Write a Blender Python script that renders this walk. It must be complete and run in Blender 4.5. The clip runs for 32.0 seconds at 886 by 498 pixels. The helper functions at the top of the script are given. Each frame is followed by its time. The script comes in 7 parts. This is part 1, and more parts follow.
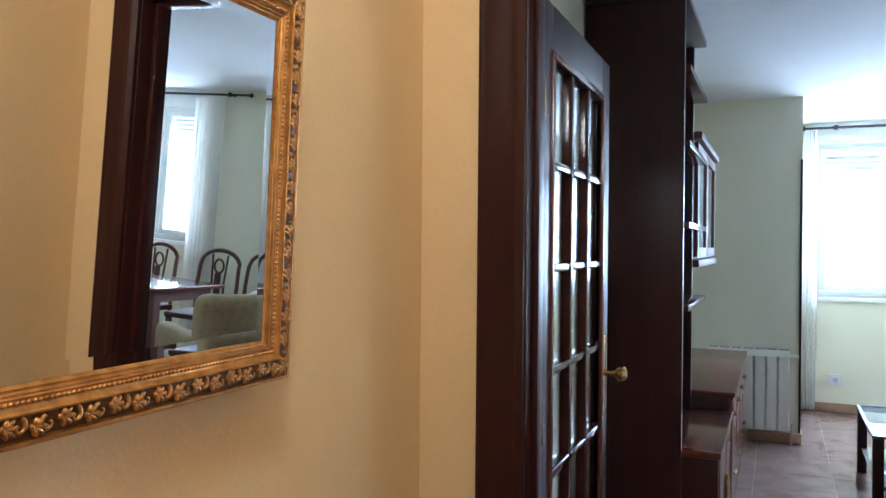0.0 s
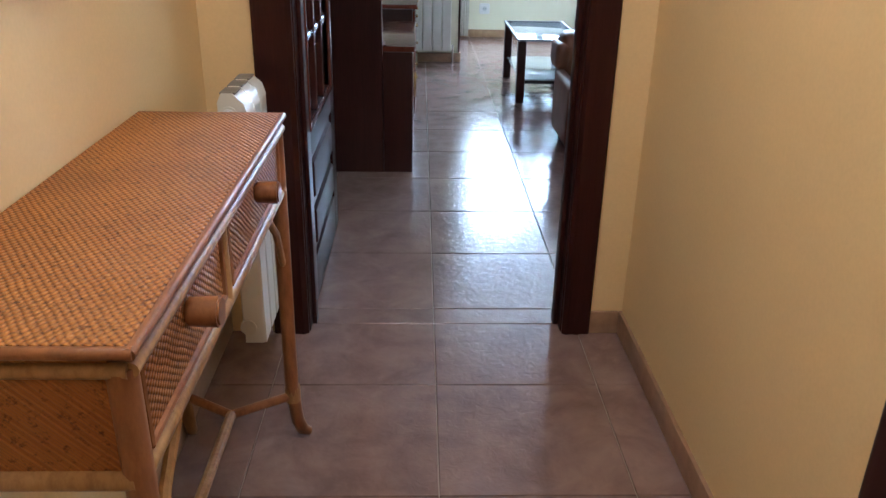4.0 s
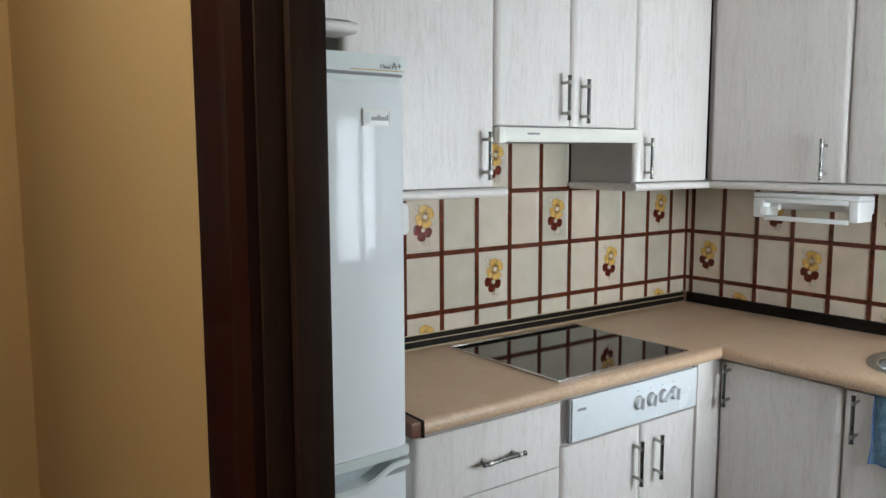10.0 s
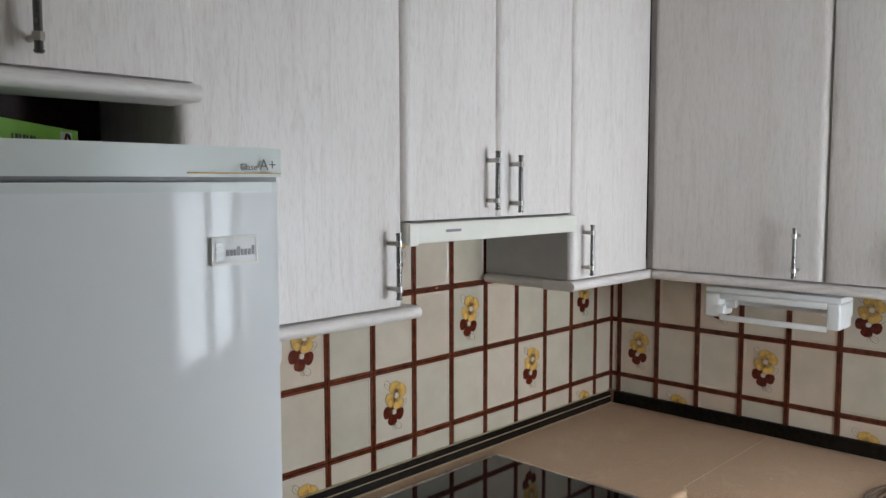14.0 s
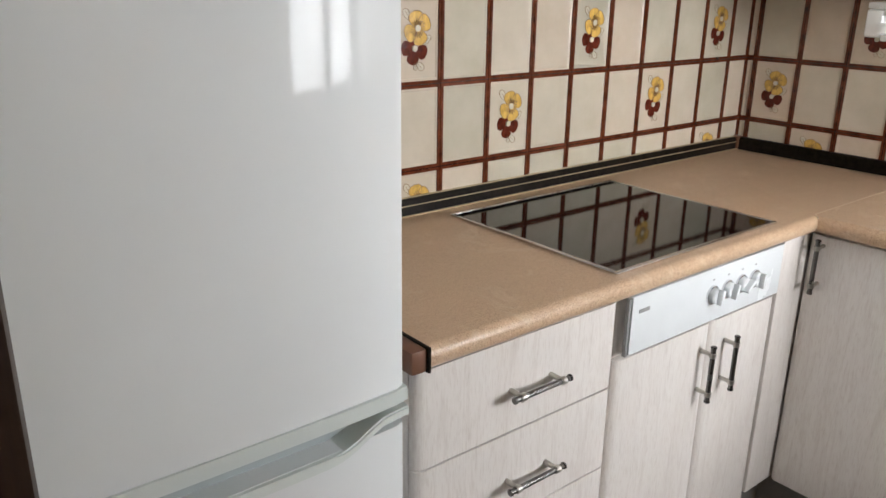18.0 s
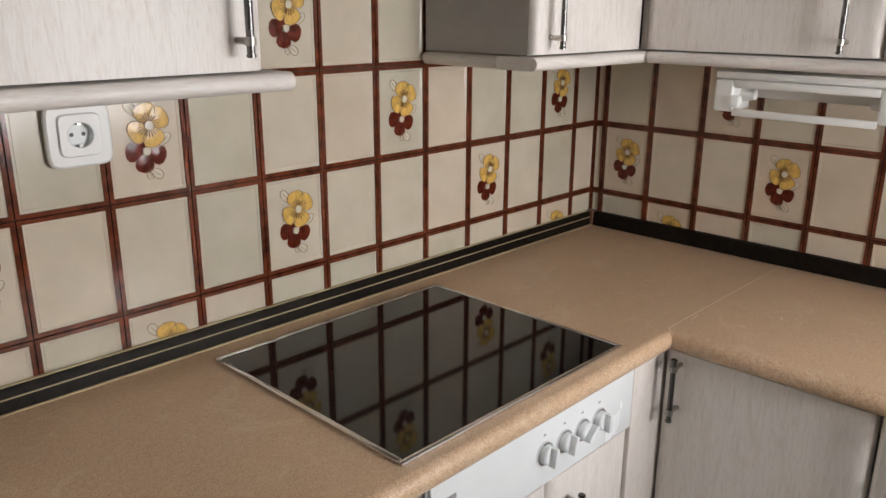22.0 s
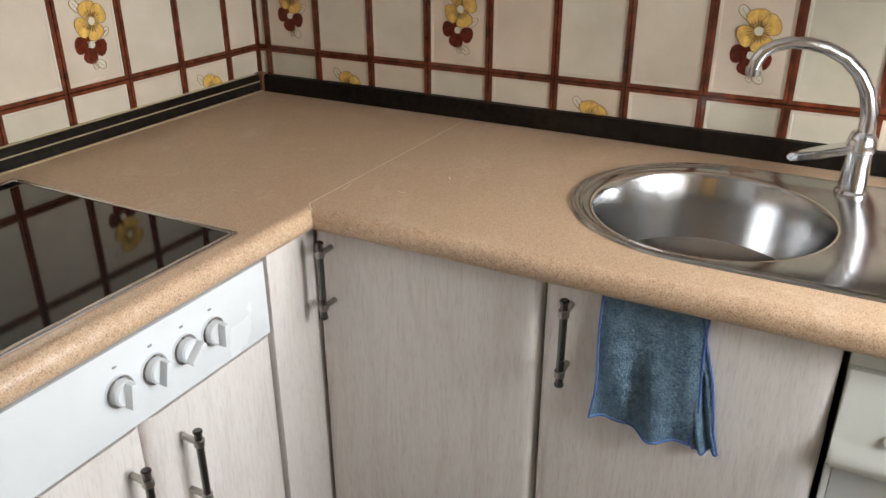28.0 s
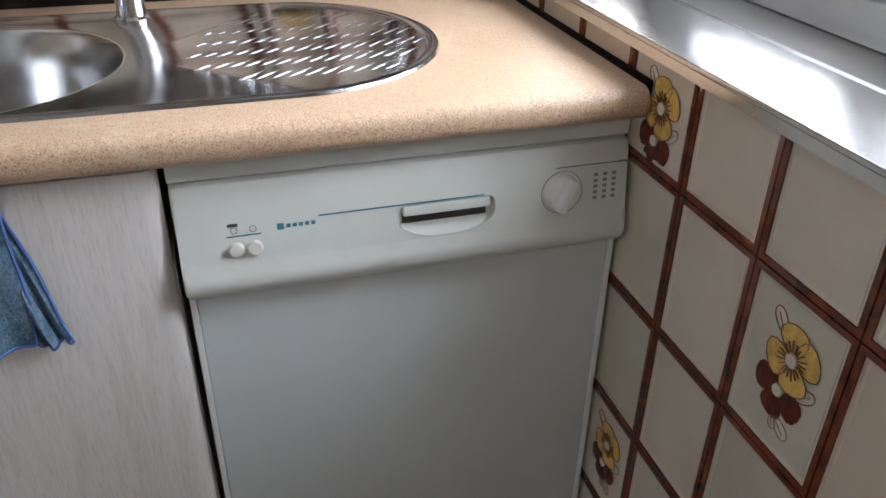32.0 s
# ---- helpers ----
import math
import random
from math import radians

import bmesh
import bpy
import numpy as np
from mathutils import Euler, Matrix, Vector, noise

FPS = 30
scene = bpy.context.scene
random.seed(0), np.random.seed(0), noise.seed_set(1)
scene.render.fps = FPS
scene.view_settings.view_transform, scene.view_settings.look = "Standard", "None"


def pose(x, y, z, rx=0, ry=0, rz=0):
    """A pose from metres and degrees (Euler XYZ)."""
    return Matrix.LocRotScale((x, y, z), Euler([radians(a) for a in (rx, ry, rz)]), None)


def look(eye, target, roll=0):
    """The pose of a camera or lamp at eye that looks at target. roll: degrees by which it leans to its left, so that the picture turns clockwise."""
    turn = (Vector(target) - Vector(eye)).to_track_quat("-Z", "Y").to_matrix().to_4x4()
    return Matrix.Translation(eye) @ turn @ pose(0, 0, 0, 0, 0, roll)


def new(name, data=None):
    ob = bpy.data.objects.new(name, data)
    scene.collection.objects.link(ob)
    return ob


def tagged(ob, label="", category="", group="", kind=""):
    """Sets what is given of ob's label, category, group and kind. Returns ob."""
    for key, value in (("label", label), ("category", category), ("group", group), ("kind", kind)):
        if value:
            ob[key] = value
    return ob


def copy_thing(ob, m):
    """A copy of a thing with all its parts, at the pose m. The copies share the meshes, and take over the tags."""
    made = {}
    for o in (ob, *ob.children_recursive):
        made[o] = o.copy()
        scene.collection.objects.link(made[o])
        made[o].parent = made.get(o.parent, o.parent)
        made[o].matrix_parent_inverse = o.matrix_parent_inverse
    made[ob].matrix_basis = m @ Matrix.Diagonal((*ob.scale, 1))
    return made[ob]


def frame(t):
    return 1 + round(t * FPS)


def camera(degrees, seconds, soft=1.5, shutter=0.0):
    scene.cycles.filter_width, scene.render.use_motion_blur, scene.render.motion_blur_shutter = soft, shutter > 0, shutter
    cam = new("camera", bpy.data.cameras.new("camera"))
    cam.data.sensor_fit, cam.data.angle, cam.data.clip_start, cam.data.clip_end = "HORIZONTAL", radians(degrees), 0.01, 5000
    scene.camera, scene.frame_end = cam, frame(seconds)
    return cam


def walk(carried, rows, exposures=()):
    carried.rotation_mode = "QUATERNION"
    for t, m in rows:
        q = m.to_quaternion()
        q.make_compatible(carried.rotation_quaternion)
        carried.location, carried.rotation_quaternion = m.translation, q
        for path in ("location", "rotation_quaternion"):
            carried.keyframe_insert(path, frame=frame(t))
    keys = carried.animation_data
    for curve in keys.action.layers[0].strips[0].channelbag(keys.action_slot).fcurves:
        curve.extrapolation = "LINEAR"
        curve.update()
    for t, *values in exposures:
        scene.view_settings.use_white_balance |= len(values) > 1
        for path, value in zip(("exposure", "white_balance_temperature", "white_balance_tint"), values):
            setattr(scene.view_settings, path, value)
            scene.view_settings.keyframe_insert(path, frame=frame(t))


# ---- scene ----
cam = camera(58.5, 32.0)
PATH = [
    (0, (1.086, 1.379, 1.409), (0.308, 3.222, 1.4), 0.5),
    (0.5, (1.072, 1.346, 1.334), (0.349, 3.21, 1.275), 0.3),
    (1, (1.001, 1.282, 1.341), (0.403, 3.183, 1.168), 1.2),
    (1.5, (0.945, 1.198, 1.349), (0.586, 3.144, 1.064), 1.1),
    (2, (0.945, 1.185, 1.332), (0.757, 3.135, 0.929), 1.1),
    (2.5, (0.945, 1.086, 1.298), (0.807, 3.009, 0.767), 0.8),
    (3, (0.919, 0.914, 1.266), (0.853, 2.798, 0.596), 0.4),
    (3.5, (0.924, 0.862, 1.204), (0.939, 2.694, 0.401), 0.6),
    (5.5, (0.888, 0.906, 1.437), (1.007, 2.78, 0.747), 2.0),
    (6, (0.91, 0.884, 1.509), (1.042, 2.826, 1.049), 2.1),
    (6.5, (0.905, 0.891, 1.534), (1.058, 2.869, 1.278), 1.1),
    (7, (0.917, 0.87, 1.533), (1.081, 2.859, 1.4), 0.4),
    (7.5, (0.913, 0.91, 1.495), (1.094, 2.9, 1.405), -0.1),
    (8, (0.916, 0.943, 1.46), (1.111, 2.931, 1.364), -0.5),
    (8.5, (0.975, 0.878, 1.464), (1.259, 2.853, 1.323), -0.6),
    (9, (1.02, 0.738, 1.507), (1.61, 2.642, 1.337), 0.1),
    (9.5, (1.127, 0.774, 1.55), (2.034, 2.544, 1.339), -0.3),
    (10, (1.242, 0.881, 1.533), (2.418, 2.482, 1.296), -0.2),
    (10.5, (1.288, 0.983, 1.535), (2.688, 2.385, 1.266), -0.1),
    (11, (1.34, 1.098, 1.557), (2.902, 2.309, 1.251), 0.1),
    (11.5, (1.505, 1.306, 1.519), (3.17, 2.373, 1.217), 0.6),
    (12, (1.609, 1.4, 1.535), (3.292, 2.434, 1.226), 0.6),
    (12.5, (1.638, 1.491, 1.562), (3.302, 2.562, 1.267), 0.8),
    (13, (1.63, 1.526, 1.614), (3.227, 2.691, 1.314), 0.8),
    (13.5, (1.621, 1.5, 1.657), (3.13, 2.788, 1.398), 0.3),
    (14, (1.602, 1.461, 1.701), (3.042, 2.84, 1.534), -0.1),
    (14.5, (1.605, 1.427, 1.732), (2.997, 2.862, 1.669), -0.7),
    (16.5, (1.595, 1.454, 1.573), (2.854, 3.003, 1.449), -0.5),
    (17, (1.609, 1.499, 1.541), (2.85, 3.037, 1.235), 0.1),
    (17.5, (1.629, 1.536, 1.474), (2.851, 3.048, 1.005), 0.7),
    (18, (1.611, 1.52, 1.433), (2.802, 2.993, 0.791), 0.8),
    (18.5, (1.612, 1.534, 1.389), (2.785, 2.949, 0.599), 0.8),
    (19, (1.63, 1.564, 1.396), (2.829, 2.913, 0.535), 0.3),
    (19.5, (1.673, 1.596, 1.4), (2.954, 2.88, 0.557), 0.4),
    (20, (1.788, 1.585, 1.419), (3.119, 2.85, 0.626), 0.2),
    (20.5, (1.938, 1.577, 1.454), (3.283, 2.849, 0.697), 0.3),
    (21, (2.005, 1.584, 1.463), (3.361, 2.866, 0.745), 0.5),
    (21.5, (2.053, 1.617, 1.47), (3.416, 2.917, 0.796), 0.5),
    (22, (2.097, 1.695, 1.524), (3.477, 3.022, 0.943), 0.3),
    (22.5, (2.15, 1.728, 1.574), (3.542, 3.093, 1.128), -0.0),
    (23, (2.265, 1.786, 1.593), (3.644, 3.196, 1.262), 0.1),
    (23.5, (2.327, 1.799, 1.602), (3.633, 3.292, 1.338), 0.1),
    (24, (2.357, 1.791, 1.597), (3.6, 3.341, 1.37), 0.0),
    (24.5, (2.354, 1.79, 1.555), (3.586, 3.351, 1.341), -0.0),
    (25, (2.358, 1.796, 1.445), (3.583, 3.354, 1.176), 0.1),
    (25.5, (2.378, 1.805, 1.39), (3.584, 3.329, 0.919), 0.6),
    (27.5, (2.602, 1.775, 1.361), (3.978, 2.93, 0.481), -0.2),
    (28, (2.55, 1.648, 1.369), (4.153, 2.505, 0.534), -0.1),
    (28.5, (2.563, 1.68, 1.365), (4.324, 2.111, 0.52), 0.8),
    (29, (2.574, 1.678, 1.336), (4.383, 1.766, 0.488), 0.8),
    (29.5, (2.558, 1.671, 1.306), (4.355, 1.539, 0.446), 1.0),
    (30, (2.599, 1.622, 1.275), (4.343, 1.413, 0.339), 1.4),
    (30.5, (2.623, 1.586, 1.251), (4.336, 1.333, 0.262), 1.4),
    (31, (2.645, 1.563, 1.24), (4.329, 1.275, 0.201), 1.3),
    (31.5, (2.656, 1.542, 1.229), (4.323, 1.210, 0.186), 1.2),
    (32, (2.673, 1.53, 1.221), (4.305, 1.033, 0.207), 0.8),
]
EXPOSURES = [(0, 0.55, 5150, 11), (1, 0.6, 4750, 10), (2, 0.35, 4600, 9), (3, 0.8, 4900, 11), (6, 0.35, 5500, 10), (7, 0.0, 6300, 13), (8.5, 0.1, 6600, 14), (9.2, -0.15, 6300, 10), (10, -1.0, 5950, 5), (11, -0.95, 5900, 4), (12, -1.25, 6000, 6), (14.5, -1.3, 6100, 10), (17, -0.95, 6500, 11), (19, -0.55, 6600, 14), (20, -0.62, 6700, 15), (21, -0.9, 6900, 15), (22, -1.05, 6800, 14), (23, -1.3, 6500, 10), (24, -1.2, 6500, 9), (25, -0.95, 6600, 10), (28, -0.75, 6600, 11), (29, -1.25, 5900, 9), (31, -0.95, 6000, 13), (32, -0.95, 5900, 12)]
SKY = 0.10
walk(cam, [(t, look(eye, target, roll)) for t, eye, target, roll in PATH], EXPOSURES)

# ---------------------------------------------------------------- light
world = bpy.data.worlds.new("sky")
scene.world = world
world.use_nodes = True
_wn = world.node_tree.nodes
_bg = _wn["Background"]
_sky = _wn.new("ShaderNodeTexSky")
_sky.sky_type, _sky.sun_disc = "NISHITA", False
_sky.sun_elevation, _sky.sun_rotation = radians(52), radians(90)
world.node_tree.links.new(_sky.outputs["Color"], _bg.inputs["Color"])
_bg.inputs["Strength"].default_value = SKY

def lamp(name, kind, m, energy, color=(1, 1, 1), **more):
    data = bpy.data.lights.new(name, kind)
    data.energy, data.color = energy, color
    if kind == "AREA":
        data.shape, data.size, data.size_y = "RECTANGLE", more["w"], more["h"]
    if kind == "SUN":
        data.angle = radians(more["angle"])
    if kind == "POINT":
        data.shadow_soft_size = more["r"]
    ob = new(name, data)
    ob.matrix_world = m
    return ob

# daylight through the living room windows and the kitchen window
lamp("sun", "SUN", look((20, 1.0, 26), (2.5, 1.0, 1)), 3.0, (1.0, 0.95, 0.88), angle=0.6)
lamp("sky_living_1", "AREA", look((2.1, 9.32, 1.66), (2.1, 5, 1.2)), 92, (0.76, 0.89, 1.0), w=1.46, h=1.35)
lamp("sky_living_2", "AREA", look((5.54, 7.94, 1.68), (5.54, 5, 1.2)), 60, (0.78, 0.90, 1.0), w=0.95, h=1.3)
lamp("sky_kitchen", "AREA", look((3.405, 0.66, 1.38), (3.405, 3, 1.45)), 92, (0.93, 0.97, 1.0), w=0.98, h=0.82)
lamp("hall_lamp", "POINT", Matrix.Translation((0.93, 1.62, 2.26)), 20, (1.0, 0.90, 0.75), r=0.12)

# ---------------------------------------------------------------- mesh helpers
ORIGIN = {}

def thing(name, base, label, category, group="", kind=""):
    """An Empty at the base of a thing, which its parts hang under."""
    ob = new(name)
    ob.empty_display_size = 0.05
    ob.location = base
    ORIGIN[ob.name] = Vector(base)
    return tagged(ob, label, category, group, kind)

def part(name, bm, material, parent=None, label="", smooth=True):
    """Links a bmesh, made in world metres, as one mesh under a thing or a part."""
    me = bpy.data.meshes.new(name)
    bmesh.ops.recalc_face_normals(bm, faces=bm.faces)
    at = ORIGIN[parent.name] if parent else Vector((0, 0, 0))
    bm.transform(Matrix.Translation(-at))
    bm.to_mesh(me)
    bm.free()
    me.materials.append(material)
    if smooth:
        for p in me.polygons:
            p.use_smooth = True
        me.set_sharp_from_angle(angle=radians(35))
    ob = new(name, me)
    if parent:
        ob.parent = parent
    ORIGIN[ob.name] = at
    if label:
        ob["label"] = label
    return ob

def solo(name, bm, material, label, category, group="", kind="", base=None):
    """A thing that is one mesh."""
    if base is None:
        lo = [min(v.co[i] for v in bm.verts) for i in range(3)]
        hi = [max(v.co[i] for v in bm.verts) for i in range(3)]
        base = ((lo[0] + hi[0]) / 2, (lo[1] + hi[1]) / 2, lo[2])
    bm.transform(Matrix.Translation(-Vector(base)))
    ob = part(name, bm, material)
    ob.location = base
    ORIGIN[ob.name] = Vector(base)
    return tagged(ob, label, category, group, kind)

def structure(name, bm, material, label="", category="", smooth=True):
    ob = part(name, bm, material, smooth=smooth)
    return tagged(ob, label, category, "", "structure")

def box(x0, x1, y0, y1, z0, z1, bev=0.0, seg=2):
    bm = bmesh.new()
    bmesh.ops.create_cube(bm, size=1, matrix=Matrix.LocRotScale(((x0 + x1) / 2, (y0 + y1) / 2, (z0 + z1) / 2), None, (abs(x1 - x0), abs(y1 - y0), abs(z1 - z0))))
    if bev:
        bmesh.ops.bevel(bm, geom=bm.edges[:], offset=bev, segments=seg, profile=0.6, affect="EDGES", clamp_overlap=True)
    return bm

def join(*bms):
    out = bmesh.new()
    for b in bms:
        me = bpy.data.meshes.new("tmp")
        b.to_mesh(me)
        b.free()
        out.from_mesh(me)
        bpy.data.meshes.remove(me)
    return out

def cyl(p0, p1, r, r2=None, seg=16, bev=0.0):
    p0, p1 = Vector(p0), Vector(p1)
    d = p1 - p0
    bm = bmesh.new()
    m = Matrix.Translation((p0 + p1) / 2) @ d.to_track_quat("Z", "Y").to_matrix().to_4x4()
    bmesh.ops.create_cone(bm, cap_ends=True, segments=seg, radius1=r, radius2=r if r2 is None else r2, depth=d.length, matrix=m)
    if bev:
        caps = [e for e in bm.edges if any(len(f.verts) > 4 for f in e.link_faces)]
        bmesh.ops.bevel(bm, geom=caps, offset=bev, segments=2, affect="EDGES")
    return bm

def ball(c, r, seg=16, squash=(1, 1, 1)):
    bm = bmesh.new()
    bmesh.ops.create_uvsphere(bm, u_segments=seg, v_segments=seg // 2 + 2, radius=r, matrix=Matrix.LocRotScale(c, None, squash))
    return bm

def tube(points, r, seg=10, closed=False):
    """A round bar along points; r is one radius or one for each point."""
    pts = [Vector(p) for p in points]
    rs = r if hasattr(r, "__len__") else [r] * len(pts)
    bm = bmesh.new()
    rings, n = [], len(pts)
    up = None
    for i, p in enumerate(pts):
        a = pts[(i - 1) % n] if closed or i else p
        b = pts[(i + 1) % n] if closed or i < n - 1 else p
        d = (b - a).normalized()
        if up is None:
            up = d.orthogonal().normalized()
        up = (up - d * up.dot(d)).normalized()
        side = d.cross(up)
        rings.append([bm.verts.new(p + rs[i] * (math.cos(t) * up + math.sin(t) * side)) for t in (2 * math.pi * k / seg for k in range(seg))])
    for i in range(n if closed else n - 1):
        a, b = rings[i], rings[(i + 1) % n]
        for k in range(seg):
            bm.faces.new((a[k], a[(k + 1) % seg], b[(k + 1) % seg], b[k]))
    if not closed:
        bm.faces.new(rings[0][::-1])
        bm.faces.new(rings[-1])
    return bm

def lathe(profile, c, seg=24):
    """Radius and height pairs turned round the upright axis at c."""
    bm = bmesh.new()
    rings = []
    for r, h in profile:
        if r < 1e-5:
            rings.append([bm.verts.new((c[0], c[1], c[2] + h))])
        else:
            rings.append([bm.verts.new((c[0] + r * math.cos(2 * math.pi * k / seg), c[1] + r * math.sin(2 * math.pi * k / seg), c[2] + h)) for k in range(seg)])
    for a, b in zip(rings, rings[1:]):
        for k in range(seg):
            j = (k + 1) % seg
            if len(a) == 1 and len(b) > 1:
                bm.faces.new((a[0], b[k], b[j]))
            elif len(b) == 1 and len(a) > 1:
                bm.faces.new((a[k], a[j], b[0]))
            elif len(a) > 1:
                bm.faces.new((a[k], a[j], b[j], b[k]))
    return bm

def prism(outline, axis, a, b):
    """A flat outline carried along an axis from a to b. Outline: pairs in the other two axes, in xyz order."""
    def at(p, w):
        return {"x": (w, p[0], p[1]), "y": (p[0], w, p[1]), "z": (p[0], p[1], w)}[axis]
    bm = bmesh.new()
    lo = [bm.verts.new(at(p, a)) for p in outline]
    hi = [bm.verts.new(at(p, b)) for p in outline]
    n = len(outline)
    for k in range(n):
        bm.faces.new((lo[k], lo[(k + 1) % n], hi[(k + 1) % n], hi[k]))
    bm.faces.new(lo[::-1])
    bm.faces.new(hi)
    return bm

def moved(bm, m):
    bm.transform(m)
    return bm

# ---------------------------------------------------------------- materials
class Mat:
    """A small builder round one node material."""
    def __init__(self, name, color=(0.8, 0.8, 0.8), rough=0.5, metal=0.0, spec=0.5):
        self.m = bpy.data.materials.new(name)
        self.m.use_nodes = True
        self.t = self.m.node_tree
        self.b = self.t.nodes["Principled BSDF"]
        self.set("Base Color", (*color, 1)), self.set("Roughness", rough), self.set("Metallic", metal), self.set("Specular IOR Level", spec)
        self.color = None
    def set(self, key, value):
        self.b.inputs[key].default_value = value
    def node(self, kind, **inputs):
        n = self.t.nodes.new(kind)
        for k, v in inputs.items():
            n.inputs[k.replace("_", " ")].default_value = v
        return n
    def link(self, a, b):
        self.t.links.new(a, b)
    def coords(self, scale=(1, 1, 1), world_space=False, turn=(0, 0, 0)):
        src = self.node("ShaderNodeNewGeometry").outputs["Position"] if world_space else self.node("ShaderNodeTexCoord").outputs["Object"]
        mp = self.node("ShaderNodeMapping")
        mp.inputs["Scale"].default_value = scale
        mp.inputs["Rotation"].default_value = [radians(a) for a in turn]
        self.link(src, mp.inputs["Vector"])
        return mp.outputs["Vector"]
    def noise(self, vec, scale, detail=4.0, rough=0.55, distort=0.0):
        n = self.node("ShaderNodeTexNoise", Scale=scale, Detail=detail, Roughness=rough, Distortion=distort)
        self.link(vec, n.inputs["Vector"])
        return n.outputs["Fac"]
    def ramp(self, fac, stops):
        n = self.node("ShaderNodeValToRGB")
        e = n.color_ramp.elements
        while len(e) < len(stops):
            e.new(0.5)
        for el, (p, c) in zip(e, stops):
            el.position, el.color = p, (*c, 1)
        self.link(fac, n.inputs["Fac"])
        return n.outputs["Color"]
    def mix(self, a, b, fac, mode="MIX"):
        n = self.t.nodes.new("ShaderNodeMix")
        n.data_type, n.blend_type = "RGBA", mode
        for sock, v in ((n.inputs[6], a), (n.inputs[7], b), (n.inputs[0], fac)):
            if hasattr(v, "links"):
                self.link(v, sock)
            else:
                sock.default_value = (*v, 1) if hasattr(v, "__len__") else v
        return n.outputs[2]
    def math(self, op, a, b=0.0):
        n = self.t.nodes.new("ShaderNodeMath")
        n.operation = op
        for sock, v in zip(n.inputs, (a, b)):
            if hasattr(v, "links"):
                self.link(v, sock)
            else:
                sock.default_value = v
        return n.outputs[0]
    def base(self, color):
        self.link(color, self.b.inputs["Base Color"])
        return self
    def rough(self, fac, lo, hi):
        n = self.node("ShaderNodeMapRange")
        n.inputs["To Min"].default_value, n.inputs["To Max"].default_value = lo, hi
        self.link(fac, n.inputs["Value"])
        self.link(n.outputs["Result"], self.b.inputs["Roughness"])
        return self
    def bump(self, fac, strength, distance=0.002):
        n = self.node("ShaderNodeBump", Strength=strength, Distance=distance)
        self.link(fac, n.inputs["Height"])
        self.link(n.outputs["Normal"], self.b.inputs["Normal"])
        return self
    def random(self):
        return self.node("ShaderNodeObjectInfo").outputs["Random"]

def plain(name, color, rough=0.5, metal=0.0, vary=0.06, scale=18.0, bump=0.0, spec=0.5):
    """A paint, plastic or metal with slight mottling and worn gloss."""
    k = Mat(name, color, rough, metal, spec)
    v = k.coords()
    n = k.noise(v, scale)
    lo, hi = [max(0, c * (1 - vary)) for c in color], [min(1, c * (1 + vary)) for c in color]
    k.base(k.ramp(n, [(0.3, lo), (0.7, hi)]))
    k.rough(k.noise(v, scale * 0.4), max(0.02, rough * 0.8), min(1, rough * 1.25))
    if bump:
        k.bump(k.noise(v, scale * 6), bump)
    return k.m

def wood(name, dark, light, rough, grain=(22, 22, 1.2), fine=70, bump=0.12, contrast=(0.35, 0.65), world_space=False):
    """Grain that runs along z of the thing unless grain says otherwise."""
    k = Mat(name, light, rough)
    v = k.coords(grain, world_space)
    big = k.noise(v, 1.0, 5, 0.6, 0.6)
    small = k.noise(v, fine / 8.0, 4, 0.7)
    c = k.ramp(big, [(contrast[0], dark), (contrast[1], light)])
    c = k.mix(c, k.ramp(small, [(0.38, [a * 0.72 for a in dark]), (0.6, light)]), 0.38)
    c = k.mix(c, k.ramp(k.random(), [(0, (0.95, 0.95, 0.95)), (1, (1.0, 1.0, 1.0))]), 1.0, "MULTIPLY")
    k.base(c)
    k.rough(small, rough * 0.85, rough * 1.2)
    k.bump(small, bump, 0.0015)
    return k.m

def wall_paint(name, color, stipple=260.0, strength=0.35):
    k = Mat(name, color, 0.75, spec=0.25)
    v = k.coords(world_space=True)
    cloud = k.noise(v, 1.7, 3)
    fine = k.noise(v, stipple, 3, 0.6)
    c = k.ramp(cloud, [(0.25, [a * 0.93 for a in color]), (0.75, [min(1, a * 1.04) for a in color])])
    c = k.mix(c, k.ramp(fine, [(0.35, [a * 0.9 for a in color]), (0.65, color)]), 0.35)
    k.base(c)
    k.bump(k.mix(fine, k.noise(v, 60, 3), 0.4), strength, 0.0012)
    return k.m

M = {}
M["hall_wall"] = wall_paint("hall ochre paint", (0.82, 0.61, 0.315), 120.0, 0.5)
M["living_wall"] = wall_paint("cream paint", (0.80, 0.77, 0.60))
M["white_wall"] = wall_paint("white paint", (0.82, 0.81, 0.78))
M["ceiling"] = wall_paint("ceiling white", (0.80, 0.80, 0.79), 90.0, 0.6)
M["mahogany"] = wood("dark mahogany", (0.028, 0.0068, 0.0054), (0.045, 0.0112, 0.0085), 0.34, (26, 26, 1.4), 80, 0.05)
M["mahogany"].node_tree.nodes["Principled BSDF"].inputs["Specular IOR Level"].default_value = 0.28
M["mahogany_top"] = wood("red mahogany veneer", (0.095, 0.024, 0.015), (0.16, 0.045, 0.027), 0.16, (26, 2.0, 26), 80, 0.04)
M["walnut"] = wood("worn dark walnut lining", (0.030, 0.014, 0.008), (0.062, 0.031, 0.018), 0.5, (30, 30, 1.0), 90, 0.12)
M["cherry"] = wood("cherry wood", (0.085, 0.022, 0.014), (0.14, 0.040, 0.026), 0.5)
